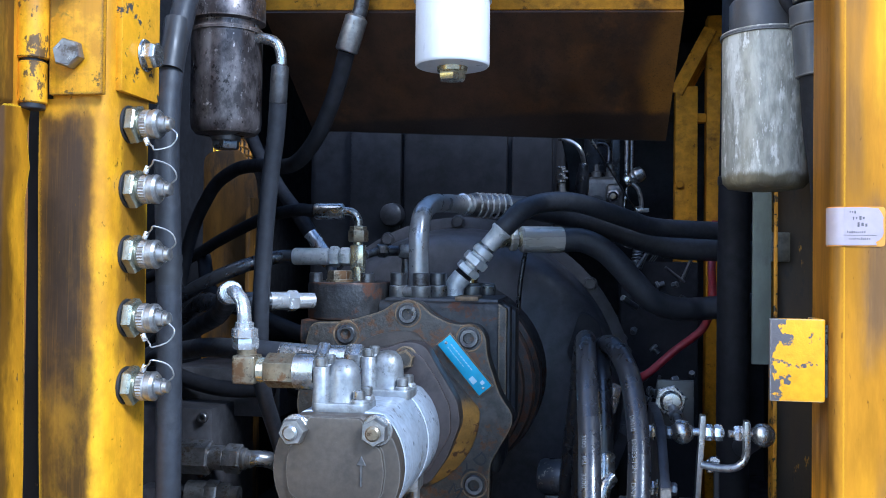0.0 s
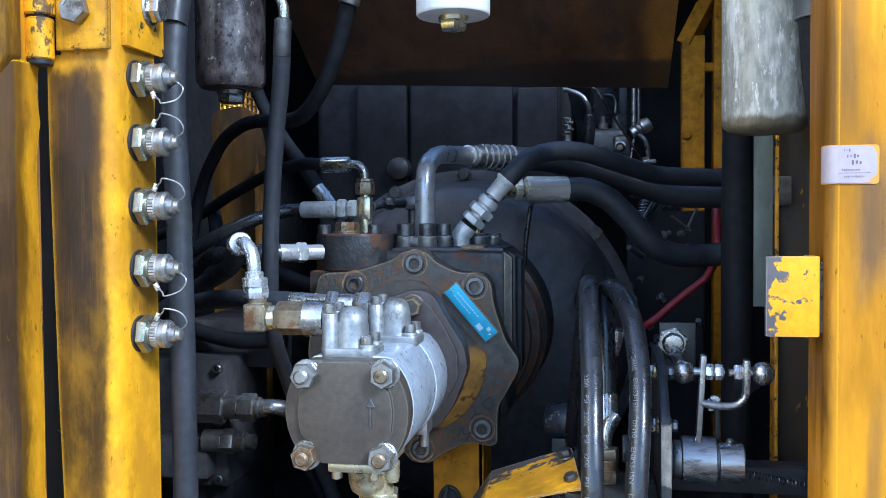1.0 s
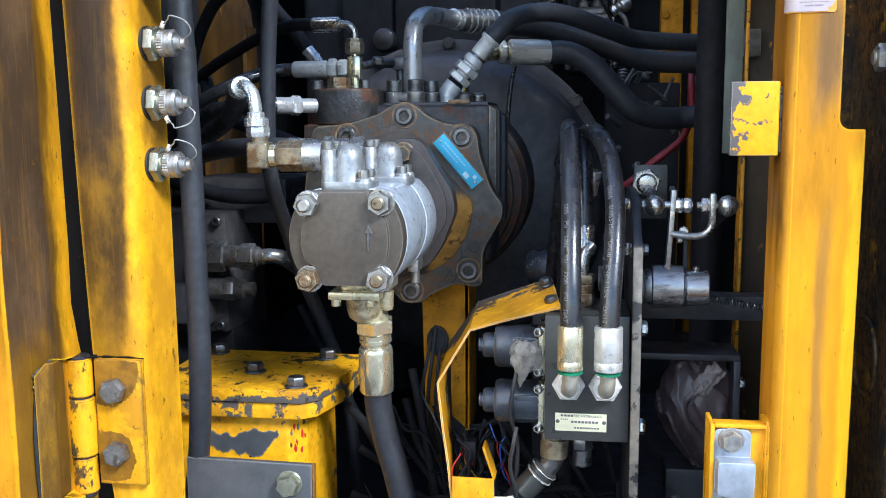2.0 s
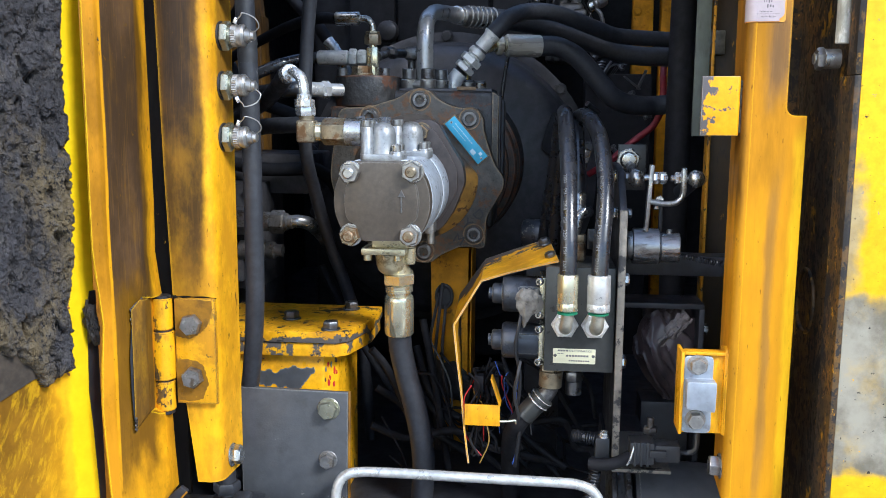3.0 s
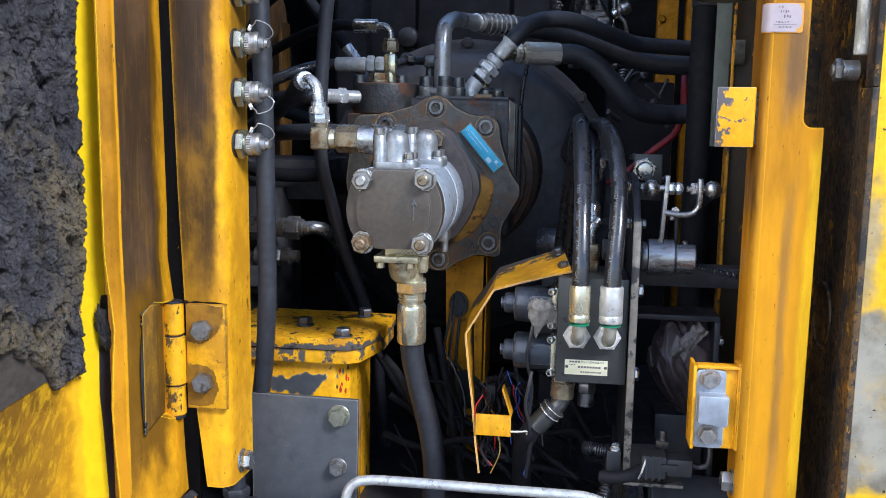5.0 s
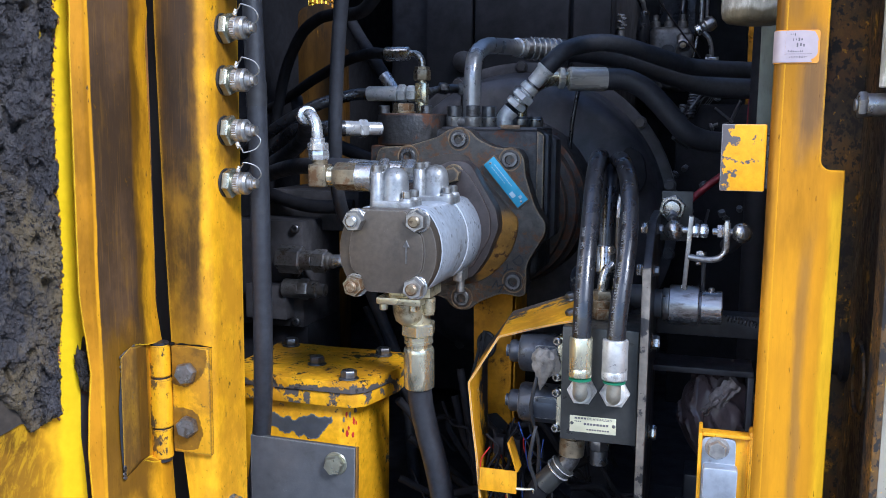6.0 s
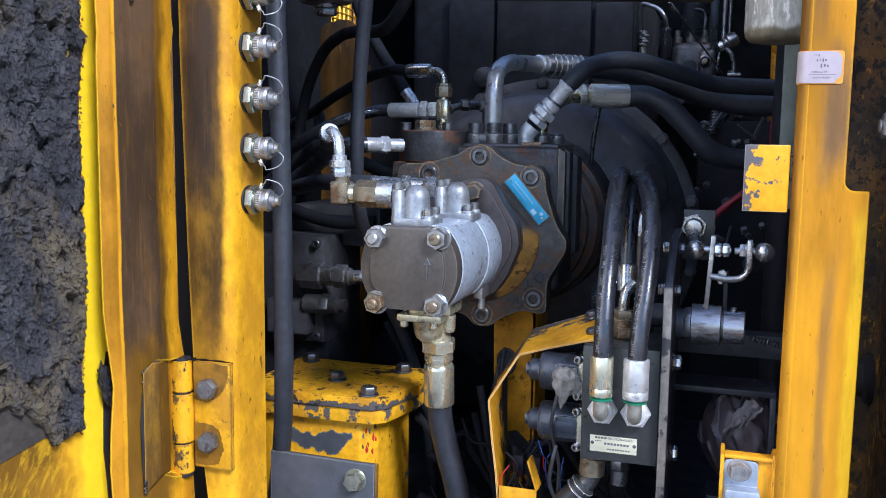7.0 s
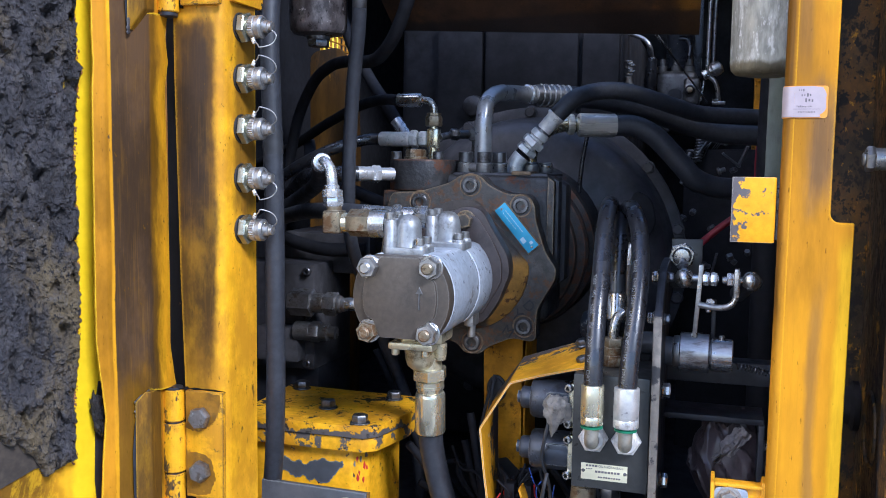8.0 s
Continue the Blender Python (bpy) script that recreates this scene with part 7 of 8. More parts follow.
def jumper(x, top, label, marks, ferrule):
    t = thing("control_hose", (x, 0.69, 1.29), label, "hose", "control hoses at the valve")
    z = 1.2915
    r = 0.0113 if ferrule is zinc_yellow else 0.0124
    part("adapter_nut", joined(hexagon((x - 0.0015, 0.7125, z), (0, -1, 0), 0.0262, 0.009, 0.0), lathe((x - 0.0015, 0.704, z), (0, -1, 0), [(0.0125, 0), (0.0125, 0.002), (0.0105, 0.004), (0, 0.004)], 22)), zinc_pale, t)
    part("elbow", tube([(x - 0.0015, 0.702, z), (x - 0.0012, 0.690, z + 0.0005), (x - 0.0005, 0.682, z + 0.006), (x, 0.679, z + 0.015), (x, 0.679, z + 0.025)], 0.0070, 18), elbow_satin, t, "bent steel elbow")
    part("ring", lathe((x, 0.679, 1.3105), (0, 0, 1), [(0.0085, 0), (0.011, 0.0004), (0.011, 0.0018), (0.009, 0.0028)], 24), green_band, t, "green marking ring")
    part("ferrule", lathe((x, 0.679, 1.3135), (0, 0.03, 1), [(r - 0.0017, 0), (r - 0.0003, 0.0008), (r, 0.0015), (r, 0.0085), (r - 0.0003, 0.009), (r, 0.0096), (r, 0.0385), (r - 0.0005, 0.0398), (0.0095, 0.04)], 36), ferrule, t, "bright crimped ferrule")
    hose = part("hose", tube(top, 0.0092, 18, 10), rubber_gloss, t, "glossy black rubber hose")
    line = glide(top, 10)
    run = [0.0]
    for a, b in zip(line, line[1:]):
        run.append(run[-1] + (b - a).length)

    def on_hose(s, v, lift):
        k = max(i for i in range(len(run) - 1) if run[i] <= s or i == 0)
        f = (s - run[k]) / (run[k + 1] - run[k])
        p, tan = line[k].lerp(line[k + 1], f), (line[k + 1] - line[k]).normalized()
        out = Vector((0, -1, 0.2))
        out = (out - tan * out.dot(tan)).normalized()
        across = tan.cross(out)
        a = v / 0.0092
        return p + (0.0092 + lift) * (math.cos(a) * out - math.sin(a) * across)

    bm = bmesh.new()
    s = 0.012
    for text in marks:
        word = lettering(text, 0.0057, 0.0)
        bmesh.ops.subdivide_edges(word, edges=word.edges, cuts=1)
        width = max(v.co.x for v in word.verts)
        for v in word.verts:
            v.co = on_hose(s + width - v.co.x, 0.0064 - v.co.y, 0.0002)
        s += width + 0.007
        bm = joined(bm, word)
    part("marking", bm, pale_print, hose, "pale printed hose marking")


jumper(0.0, [(0.0, 0.680, 1.345), (0.0, 0.684, 1.38), (-0.0005, 0.70, 1.42), (-0.001, 0.725, 1.455), (-0.0035, 0.765, 1.495), (-0.0045, 0.80, 1.5175), (-0.005, 0.835, 1.525), (-0.008, 0.875, 1.512), (-0.012, 0.92, 1.47), (-0.02, 0.97, 1.40), (-0.03, 1.02, 1.30)], "glossy black hose rising from the valve block in an arch", ("DAT", "PSI", "3200", "PSI", "3200", "PSI", "3200"), zinc_yellow)
jumper(0.033, [(0.033, 0.680, 1.345), (0.0345, 0.685, 1.38), (0.0375, 0.70, 1.42), (0.0385, 0.722, 1.455), (0.034, 0.76, 1.495), (0.0255, 0.795, 1.515), (0.0165, 0.83, 1.521), (0.005, 0.87, 1.508), (-0.005, 0.92, 1.465), (-0.01, 0.96, 1.40), (-0.012, 1.0, 1.30)], "glossy black hose with printed marking arching from the valve", ("DN10", "EN853-1SN", "DN10", "EN853-1SN", "DN10"), zinc_satin)

third = thing("rear_jumper", (0.01, 0.765, 1.355), "black hose on a bent tube behind the control hoses", "hose")
part("adapter", joined(hexagon((0.010, 0.762, 1.356), (0, 0, 1), 0.022, 0.012), lathe((0.010, 0.762, 1.368), (0, 0, 1), [(0.0115, 0), (0.0118, 0.008), (0.0095, 0.010)], 22), hexagon((0.010, 0.762, 1.376), (0, 0, 1), 0.022, 0.010)), zinc_rusty, third, "rusty adapter nuts")
part("bent_tube", tube([(0.010, 0.762, 1.384), (0.0105, 0.762, 1.395), (0.013, 0.765, 1.406), (0.019, 0.77, 1.413)], 0.0058, 14), zinc, third)
part("ferrule", lathe((0.011, 0.775, 1.402), (0.0, 0.1, 1), [(0.008, 0), (0.0105, 0.002), (0.0105, 0.028), (0.009, 0.03)], 22), zinc, third)
part("hose", tube([(0.011, 0.778, 1.43), (0.011, 0.785, 1.46), (0.010, 0.81, 1.495), (0.008, 0.85, 1.51), (0.0, 0.9, 1.49), (-0.005, 0.95, 1.42)], 0.0088, 14), rubber_gloss, third)

pale = thing("pale_sleeve", (0.02, 0.85, 1.455), "pale zinc sleeve between the arched hoses", "fitting")
part("sleeve", rod((0.016, 0.86, 1.455), (0.022, 0.855, 1.48), 0.008), zinc_bright, pale)
part("stem", rod((0.016, 0.87, 1.39), (0.0165, 0.86, 1.456), 0.006), steel_dark, pale)

blue = thing("accumulator", (-0.03, 1.0, 1.33), "bluish grey steel cylinder behind the valve", "cylinder")
part("shell", lathe((-0.055, 1.02, 1.352), (1, -0.25, 0.02), [(0.018, 0), (0.0205, 0.004), (0.0205, 0.05), (0.017, 0.055)], 30), solenoid_paint, blue)
part("rest", box(-0.05, 0.0, 1.0, 1.03, 1.03, 1.335, 0.003), pitch, blue)

lower = thing("valve_outlet", (-0.016, 0.745, 1.17), "dull zinc elbow and hose under the valve block", "fitting")
part("nut", joined(hexagon((-0.0145, 0.745, 1.2365), (0, 0, -1), 0.025, 0.008), rod((-0.0145, 0.745, 1.2285), (-0.0155, 0.745, 1.209), 0.0135)), zinc_rusty, lower)
part("elbow", tube([(-0.0155, 0.745, 1.214), (-0.017, 0.745, 1.205), (-0.023, 0.745, 1.196), (-0.030, 0.744, 1.190)], 0.0105, 16), steel_dark, lower)
part("ferrule", lathe((-0.022, 0.745, 1.198), (-0.66, 0, -0.75), [(0.011, 0), (0.0138, 0.002), (0.0138, 0.008), (0.0125, 0.009), (0.0125, 0.035), (0.0115, 0.036)], 24), valve_paint, lower, "dark grey ferrule")
for k in (0.003, 0.0105):
    part("wire_ring", lathe(Vector((-0.022, 0.745, 1.198)) + Vector((-0.66, 0, -0.75)) * k, (-0.66, 0, -0.75), [(0.0128, 0), (0.0146, 0.0004), (0.0146, 0.0011), (0.0128, 0.0015)], 28), zinc_bright, lower, "thin bright ring")
part("hose", tube([(-0.044, 0.745, 1.173), (-0.053, 0.75, 1.16), (-0.060, 0.77, 1.135), (-0.062, 0.80, 1.09), (-0.06, 0.82, 1.03)], 0.0115, 14), rubber_sooty, lower)
plug = thing("valve_plug", (0.012, 0.76, 1.205), "dark plug fitting under the valve block", "fitting")
part("plug", joined(rod((0.012, 0.76, 1.2365), (0.012, 0.76, 1.224), 0.009), hexagon((0.012, 0.76, 1.225), (0, 0, -1), 0.02, 0.012), rod((0.012, 0.76, 1.213), (0.012, 0.76, 1.196), 0.0095)), steel_dark, plug)

# ---- throttle linkage and actuator ----
act = thing("actuator", (0.104, 0.80, 1.37), "bare steel round actuator with a clamp lever", "actuator")
part("drum", lathe((0.0772, 0.80, 1.3685), (1, 0, 0), [(0.012, 0), (0.0205, 0.0004), (0.0215, 0.0012), (0.0215, 0.030), (0.0205, 0.031), (0.016, 0.031)], 44), steel_mid, act, "scuffed bare steel drum")
part("collar", lathe((0.0705, 0.80, 1.3685), (1, 0, 0), [(0.012, 0), (0.017, 0.0005), (0.0175, 0.0015), (0.0175, 0.0067)], 40), zinc_dull, act)
part("hub", rod((0.056, 0.80, 1.3685), (0.0708, 0.80, 1.3685), 0.0155), grey_paint, act, "bluish dark hub")
part("rear_drum", rod((0.026, 0.81, 1.374), (0.05, 0.81, 1.374), 0.0125), grey_paint, act, "bluish dark hub")
part("ring", lathe((0.110, 0.80, 1.3675), (1, 0, 0), [(0.016, 0), (0.0178, 0.0008), (0.0178, 0.021), (0.0168, 0.0222), (0.008, 0.0225)], 40), steel_mid, act)
part("groove", rod((0.107, 0.80, 1.3685), (0.111, 0.80, 1.3685), 0.0165), steel_dark, act)
part("grub_screw", socket_screw((0.1205, 0.80, 1.3848), (0, 0, 1), 0.0032, 0.004), zinc, act)
part("spring", coil((0.136, 0.80, 1.3575), (0.19, 0.805, 1.347), 0.0031, 0.0008, 15), rubber_gloss, act, "small black coil spring")
link = thing("throttle_linkage", (0.1, 0.795, 1.385), "bare steel lever and ball joints of the throttle linkage", "linkage")
part("lever", joined(turned(box(-0.0024, 0.0024, -0.006, 0.006, -0.039, 0.039, 0.0008), Matrix.Translation((0.0945, 0.794, 1.426)) @ pose(0, 0, 0, 0, 3.5, 0)), rod((0.092, 0.789, 1.390), (0.0925, 0.799, 1.388), 0.0036, seg=14)), zinc_dull, link, "flat bare steel lever")
part("arm", tube([(0.095, 0.79, 1.4225), (0.108, 0.789, 1.4205), (0.12, 0.789, 1.4205), (0.128, 0.789, 1.424), (0.1325, 0.789, 1.433), (0.133, 0.789, 1.459)], 0.0034, 10), zinc_dull, link, "bent steel arm")
part("arm_plate", box(0.1305, 0.1355, 0.784, 0.796, 1.432, 1.462, 0.001), zinc, link)
for x, r in ((0.0795, 0.0105), (0.1475, 0.0105)):
    part("ball_joint", lathe((x, 0.795, 1.4385), (0, 0, 1), [(0, 0)] + [(r * math.sin(a), r - r * math.cos(a)) for a in [math.pi * i / 12 for i in range(1, 12)]] + [(0, 2 * r)], 24), zinc, link, "round ball joint")
for x, s in ((0.0985, 1), (0.1065, 1), (0.1300, -1)):
    part("nut", hexagon((x, 0.793, 1.450), (s, 0, 0), 0.0125, 0.007), zinc_bright, link)
part("pin", joined(rod((0.085, 0.793, 1.450), (0.115, 0.793, 1.450), 0.0038), rod((0.118, 0.793, 1.4495), (0.142, 0.794, 1.4495), 0.0038)), zinc, link)
part("rod", rod((0.0775, 0.803, 1.4545), (0.0745, 0.862, 1.467), 0.0042), steel_dark, link, "dark threaded rod")
part("rod_nut", hexagon((0.0768, 0.818, 1.4575), (-0.05, 1, 0.2), 0.012, 0.007), steel_dark, link)
part("bulkhead_nut", joined(hexagon((0.0745, 0.858, 1.4675), (0, -1, 0), 0.026, 0.007), lathe((0.0745, 0.852, 1.4675), (0, -1, 0), [(0.0105, 0), (0.0105, 0.006), (0.0085, 0.012), (0.005, 0.0125)], 22)), zinc, link, "hexagon bulkhead nut")
part("small_nut", hexagon((0.107, 0.80, 1.424), (0, -1, 0), 0.009, 0.006), zinc_bright, link)
part("back_link", joined(rod((0.1475, 0.80, 1.449), (0.135, 0.83, 1.43), 0.009), box(0.109, 0.1135, 0.81, 0.816, 1.375, 1.425, 0.001)), pitch, link, "dark rear link")
part("link_nut", hexagon((0.1085, 0.812, 1.4165), (-1, 0, 0), 0.011, 0.006), zinc_bright, link)

shelf = thing("support_bracket", (0.12, 0.83, 1.03), "black angled support bracket under the actuator", "bracket")
part("arm", box(0.0625, 0.168, 0.815, 0.87, 1.290, 1.2965, 0.001), pitch, shelf)
part("leg", box(0.1625, 0.169, 0.815, 0.87, 1.03, 1.29, 0.001), pitch, shelf)
part("upper_arm", box(0.0625, 0.22, 0.85, 0.88, 1.325, 1.35, 0.001), pitch, shelf)
bolt(shelf, (0.169, 0.835, 1.262), (1, 0, 0), 0.011, zinc)
sack = bmesh.new()
bmesh.ops.create_icosphere(sack, subdivisions=6, radius=1)
for v in sack.verts:
    n = v.co.normalized()
    low = max(0, -n.z)
    fold = noise.noise(Vector((n.x * 1.7 + n.z * 0.9, n.y * 1.7, n.z * 0.9 + 3))) + 0.35 * noise.noise(Vector((n.x * 3.4 - n.z * 1.6, n.y * 3.4, n.z * 1.3 + 8)))
    crease = abs(noise.noise(Vector((n.x * 2.1 + n.z * 1.5, n.y * 2.1, n.z * 1.1 - 4))))
    k = 1 + 0.13 * fold + 0.1 * max(0, 0.1 - crease) / 0.1
    squeeze = 1 - 0.55 * low ** 1.4
    v.co = Vector((0.1325 + 0.014 * low, 0.858, 1.226)) + Vector((n.x * 0.041 * squeeze, n.y * 0.03 * squeeze, n.z * (0.064 if n.z > 0 else 0.07))) * k
bundle = thing("wrapped_bundle", (0.135, 0.862, 1.15), "crumpled brown film-wrapped bundle on the floor bracket", "bundle")
part("wrap", sack, sack_cloth, bundle, "", 50)
flap = bmesh.new()
bmesh.ops.create_grid(flap, x_segments=24, y_segments=10, size=1)
for v in flap.verts:
    x, y = v.co.x, v.co.y
    tail = 0.45 if x < -0.35 else 1.0
    v.co = Vector((0.1345 + 0.0065 * y * tail + 0.0165 * x, 0.8215 + 0.005 * noise.noise(Vector((x * 3, y * 3, 1))) + 0.004 * y * y, 1.262 + 0.019 * x - 0.007 * y * tail + 0.003 * noise.noise(Vector((x * 4, y * 2, 6)))))
part("flap", flap, flap_paper, bundle, "pale torn flap", 30)
part("support", box(0.10, 0.16, 0.84, 0.89, 1.03, 1.165, 0.004), pitch, bundle)

plugc = thing("cable_connector", (0.1, 0.69, 1.12), "dark grey locking cable connector on a small bracket", "connector")
part("housing", joined(box(0.073, 0.100, 0.688, 0.716, 1.140, 1.166, 0.003), box(0.100, 0.128, 0.690, 0.714, 1.143, 1.163, 0.003), *[box(0.077 + 0.007 * i, 0.080 + 0.007 * i, 0.686, 0.69, 1.139, 1.167, 0.001) for i in range(3)]), plastic_dark, plugc)
part("latch", box(0.094, 0.112, 0.6855, 0.692, 1.150, 1.158, 0.001), plastic_dark, plugc)
part("clip", tube([(0.0705, 0.69, 1.139), (0.073, 0.686, 1.147), (0.0765, 0.687, 1.158), (0.079, 0.69, 1.166)], 0.0012, 8), zinc_bright, plugc, "bright wire clip")
part("cable", tube([(0.128, 0.702, 1.153), (0.138, 0.702, 1.152), (0.146, 0.70, 1.16), (0.148, 0.71, 1.19)], 0.003, 8), plastic_dark, plugc)
part("bracket", box(0.055, 0.12, 0.70, 0.74, 1.126, 1.13, 0.001), plate_edge, plugc)
part("mount_nut", joined(hexagon((0.098, 0.72, 1.166), (0, 0, 1), 0.014, 0.008), rod((0.098, 0.72, 1.1645), (0.098, 0.72, 1.185), 0.004)), steel_dark, plugc)
conduit = thing("corrugated_conduit", (0.03, 0.705, 1.05), "black corrugated cable conduit with a stub and a clip block", "conduit")
part("tube", tube([(0.0395, 0.708, 1.139), (0.0375, 0.706, 1.127), (0.034, 0.705, 1.107), (0.0285, 0.705, 1.082), (0.026, 0.706, 1.05)], 0.006, 14, 18, lambda s: 0.0064 + 0.001 * (1 if math.sin(s * 150) > 0 else -1)), rubber_gloss, conduit, "", 60)
part("stub", tube([(0.012, 0.722, 1.1585), (0.022, 0.716, 1.160), (0.036, 0.712, 1.1595)], 0.006, 14, 16, lambda s: 0.0064 + 0.001 * (1 if math.sin(s * 62) > 0 else -1)), rubber_gloss, conduit, "", 60)
part("clip_block", box(0.036, 0.0525, 0.705, 0.73, 1.136, 1.163, 0.003), plastic_dark, conduit, "dark plastic clip block")
bolt(conduit, (0.0455, 0.711, 1.163), (0, -0.3, 1), 0.008, zinc_bright)
part("sheath", tube([(0.030, 0.70, 1.135), (0.045, 0.695, 1.136), (0.06, 0.694, 1.140), (0.075, 0.697, 1.147)], 0.0068, 12), rubber_sooty, conduit, "black woven cable sheath")
motor = thing("swing_housing", (0.14, 0.76, 1.03), "dark grey round housing with a bright clamp ring", "housing")
part("drum", lathe((0.085, 0.78, 1.025), (1, 0, -0.04), [(0.078, 0), (0.083, 0.004), (0.083, 0.09), (0.074, 0.115), (0.05, 0.13)], 48), grey_paint, motor)
part("clamp_ring", lathe((0.056, 0.78, 1.025), (1, 0, 0), [(0.072, 0), (0.086, 0.003), (0.086, 0.008), (0.08, 0.01), (0.08, 0.018), (0.086, 0.020), (0.086, 0.025), (0.074, 0.028)], 48), steel_dark, motor, "dull bright clamp ring")

# ---- bent yellow shield and wiring ----
shield = thing("wire_shield", (-0.11, 0.77, 1.11), "bent yellow sheet shield with scraped paint", "shield")
part("sheet", ribbon([(-0.009, 0.722, 1.3605), (-0.03, 0.728, 1.3545), (-0.065, 0.738, 1.343), (-0.0972, 0.7455, 1.3315), (-0.0985, 0.7455, 1.3295), (-0.1274, 0.7375, 1.2812), (-0.128, 0.7375, 1.279), (-0.1235, 0.738, 1.235), (-0.119, 0.739, 1.20), (-0.1145, 0.74, 1.15), (-0.1095, 0.74, 1.112)],
                     [(-0.020, 0.80, 1.374), (-0.04, 0.805, 1.367), (-0.065, 0.81, 1.3575), (-0.0962, 0.817, 1.345), (-0.0975, 0.817, 1.343), (-0.1275, 0.82, 1.300), (-0.1283, 0.82, 1.298), (-0.1275, 0.82, 1.24), (-0.126, 0.82, 1.20), (-0.122, 0.815, 1.15), (-0.114, 0.77, 1.112)], 0.0022), yellow_scraped, shield, "", 25)
for p in ((-0.018, 0.742, 1.3605), (-0.025, 0.785, 1.3705)):
    bolt(shield, p, (-0.3, -0.15, 0.95), 0.011, steel_dark)
part("tab", box(-0.1145, -0.073, 0.737, 0.7395, 1.160, 1.1855, 0.0006), yellow, shield, "clean yellow tab")
part("tab_arm", turned(box(-0.0012, 0.0012, -0.011, 0.011, -0.017, 0.017, 0.0005), Matrix.Translation((-0.0785, 0.75, 1.2)) @ pose(0, 0, 0, 0, -18, 0)), yellow, shield, "upright yellow strip")
part("tab_clip", tube([(-0.073, 0.738, 1.166), (-0.062, 0.737, 1.167), (-0.055, 0.737, 1.168), (-0.054, 0.738, 1.164)], 0.0016, 8), zinc_yellow, shield)
rng = random.Random(12)
loom = thing("wiring_loom", (-0.085, 0.78, 1.1), "loose bundle of black, red and blue wires", "wiring", kind="stuff")
for material, n in ((rubber_sooty, 14), (wire_red, 3), (wire_blue, 3), (wire_yellow, 1)):
    wires = []
    for i in range(n):
        x, y = rng.uniform(-0.112, -0.05), rng.uniform(0.752, 0.80)
        pts = [(x, y, rng.uniform(1.20, 1.23))]
        for k in range(5):
            x, y = x + rng.uniform(-0.013, 0.013), y + rng.uniform(-0.008, 0.008)
            pts.append((max(-0.116, x), max(0.745, y), pts[-1][2] - rng.uniform(0.008, 0.03)))
        wires.append(tube(pts, 0.0008 if material is not rubber_sooty else rng.uniform(0.0012, 0.0026), 6, 5))
    part("wires", joined(*wires), material, loom)
part("connector", joined(box(-0.106, -0.094, 0.765, 0.78, 1.192, 1.212, 0.002), box(-0.086, -0.076, 0.77, 0.785, 1.186, 1.21, 0.002)), rubber_sooty, loom, "black plug connectors")

SX = 0.018
column = thing("pump_support", (-0.173, 0.98, 1.03), "yellow support column under the pump with an oval cable hole", "support")
hole = [(SX - 0.183 + 0.011 * math.cos(2 * math.pi * i / 20), 1.265 + 0.016 * math.sin(2 * math.pi * i / 20)) for i in range(20)]
part("web", joined(prism([(SX - 0.2, 1.178), (SX - 0.185, 1.166), (SX - 0.168, 1.17), (SX - 0.146, 1.15), (SX - 0.144, 1.335), (SX - 0.203, 1.335)], 0.975, 0.982, 0.001), box(SX - 0.15, SX - 0.144, 0.975, 1.05, 1.15, 1.335, 0.001)), frame_brown, column)
part("foot", box(SX - 0.2, SX - 0.146, 0.985, 1.05, 1.03, 1.335, 0.004), pitch, column, "oily black foot")
part("grommet", tube([(x, 0.972, z) for x, z in hole + hole[:1]], 0.0028, 8, 1), plastic_dark, column, "black rubber grommet")
# no hole is cut; a dark disc gives the shade inside it
part("hole_shadow", prism(hole, 0.9725, 0.9755, 0), plastic_dark, column, "dark oval disc standing in for the shaded opening")
part("gusset", ribbon([(-0.178, 0.955, 1.127), (-0.1745, 0.953, 1.108), (-0.167, 0.951, 1.087), (-0.157, 0.951, 1.066), (-0.146, 0.953, 1.05)], [(-0.128, 0.972, 1.108), (-0.128, 0.97, 1.094), (-0.129, 0.968, 1.078), (-0.131, 0.966, 1.06), (-0.133, 0.965, 1.046)], 0.004), frame_brown, column, "curved grimy yellow gusset")
part("cable", tube([(-0.184, 0.93, 1.225), (-0.176, 0.928, 1.205), (-0.163, 0.925, 1.182), (-0.151, 0.925, 1.152), (-0.148, 0.925, 1.12), (-0.152, 0.927, 1.085), (-0.15, 0.93, 1.05)], 0.0012, 8), wire_grey, column, "thin pale cable")
for p, q in (((SX - 0.185, 0.968, 1.285), (-0.165, 0.93, 1.06)), ((SX - 0.18, 0.966, 1.255), (-0.15, 0.94, 1.1)), ((SX - 0.19, 0.967, 1.27), (-0.178, 0.95, 1.12))):
    part("cable", tube([p, ((p[0] + q[0]) / 2 - 0.008, (p[1] + q[1]) / 2 - 0.01, (p[2] + q[2]) / 2), q], 0.0022, 8), pitch, column, "thin cable")

# ---- dark machinery behind ----
bell = thing("bell_housing", (-0.2, 1.34, 1.15), "oily black flywheel bell housing behind the pump", "housing")
part("shell", lathe((-0.2, 1.27, 1.40), (0, 1, 0), [(0.12, 0), (0.215, 0.012), (0.235, 0.03), (0.242, 0.06), (0.25, 0.10)], 72), black_paint, bell)
part("rim", lathe((-0.2, 1.365, 1.40), (0, 1, 0), [(0.255, 0), (0.266, 0.004), (0.266, 0.022), (0.255, 0.025)], 72), black_paint, bell)
for i in range(14):
    a = radians(14 + 25.7 * i)
    bolt(bell, (-0.2 + 0.258 * math.cos(a), 1.365, 1.40 + 0.258 * math.sin(a)), (0, -1, 0), 0.016, black_paint)
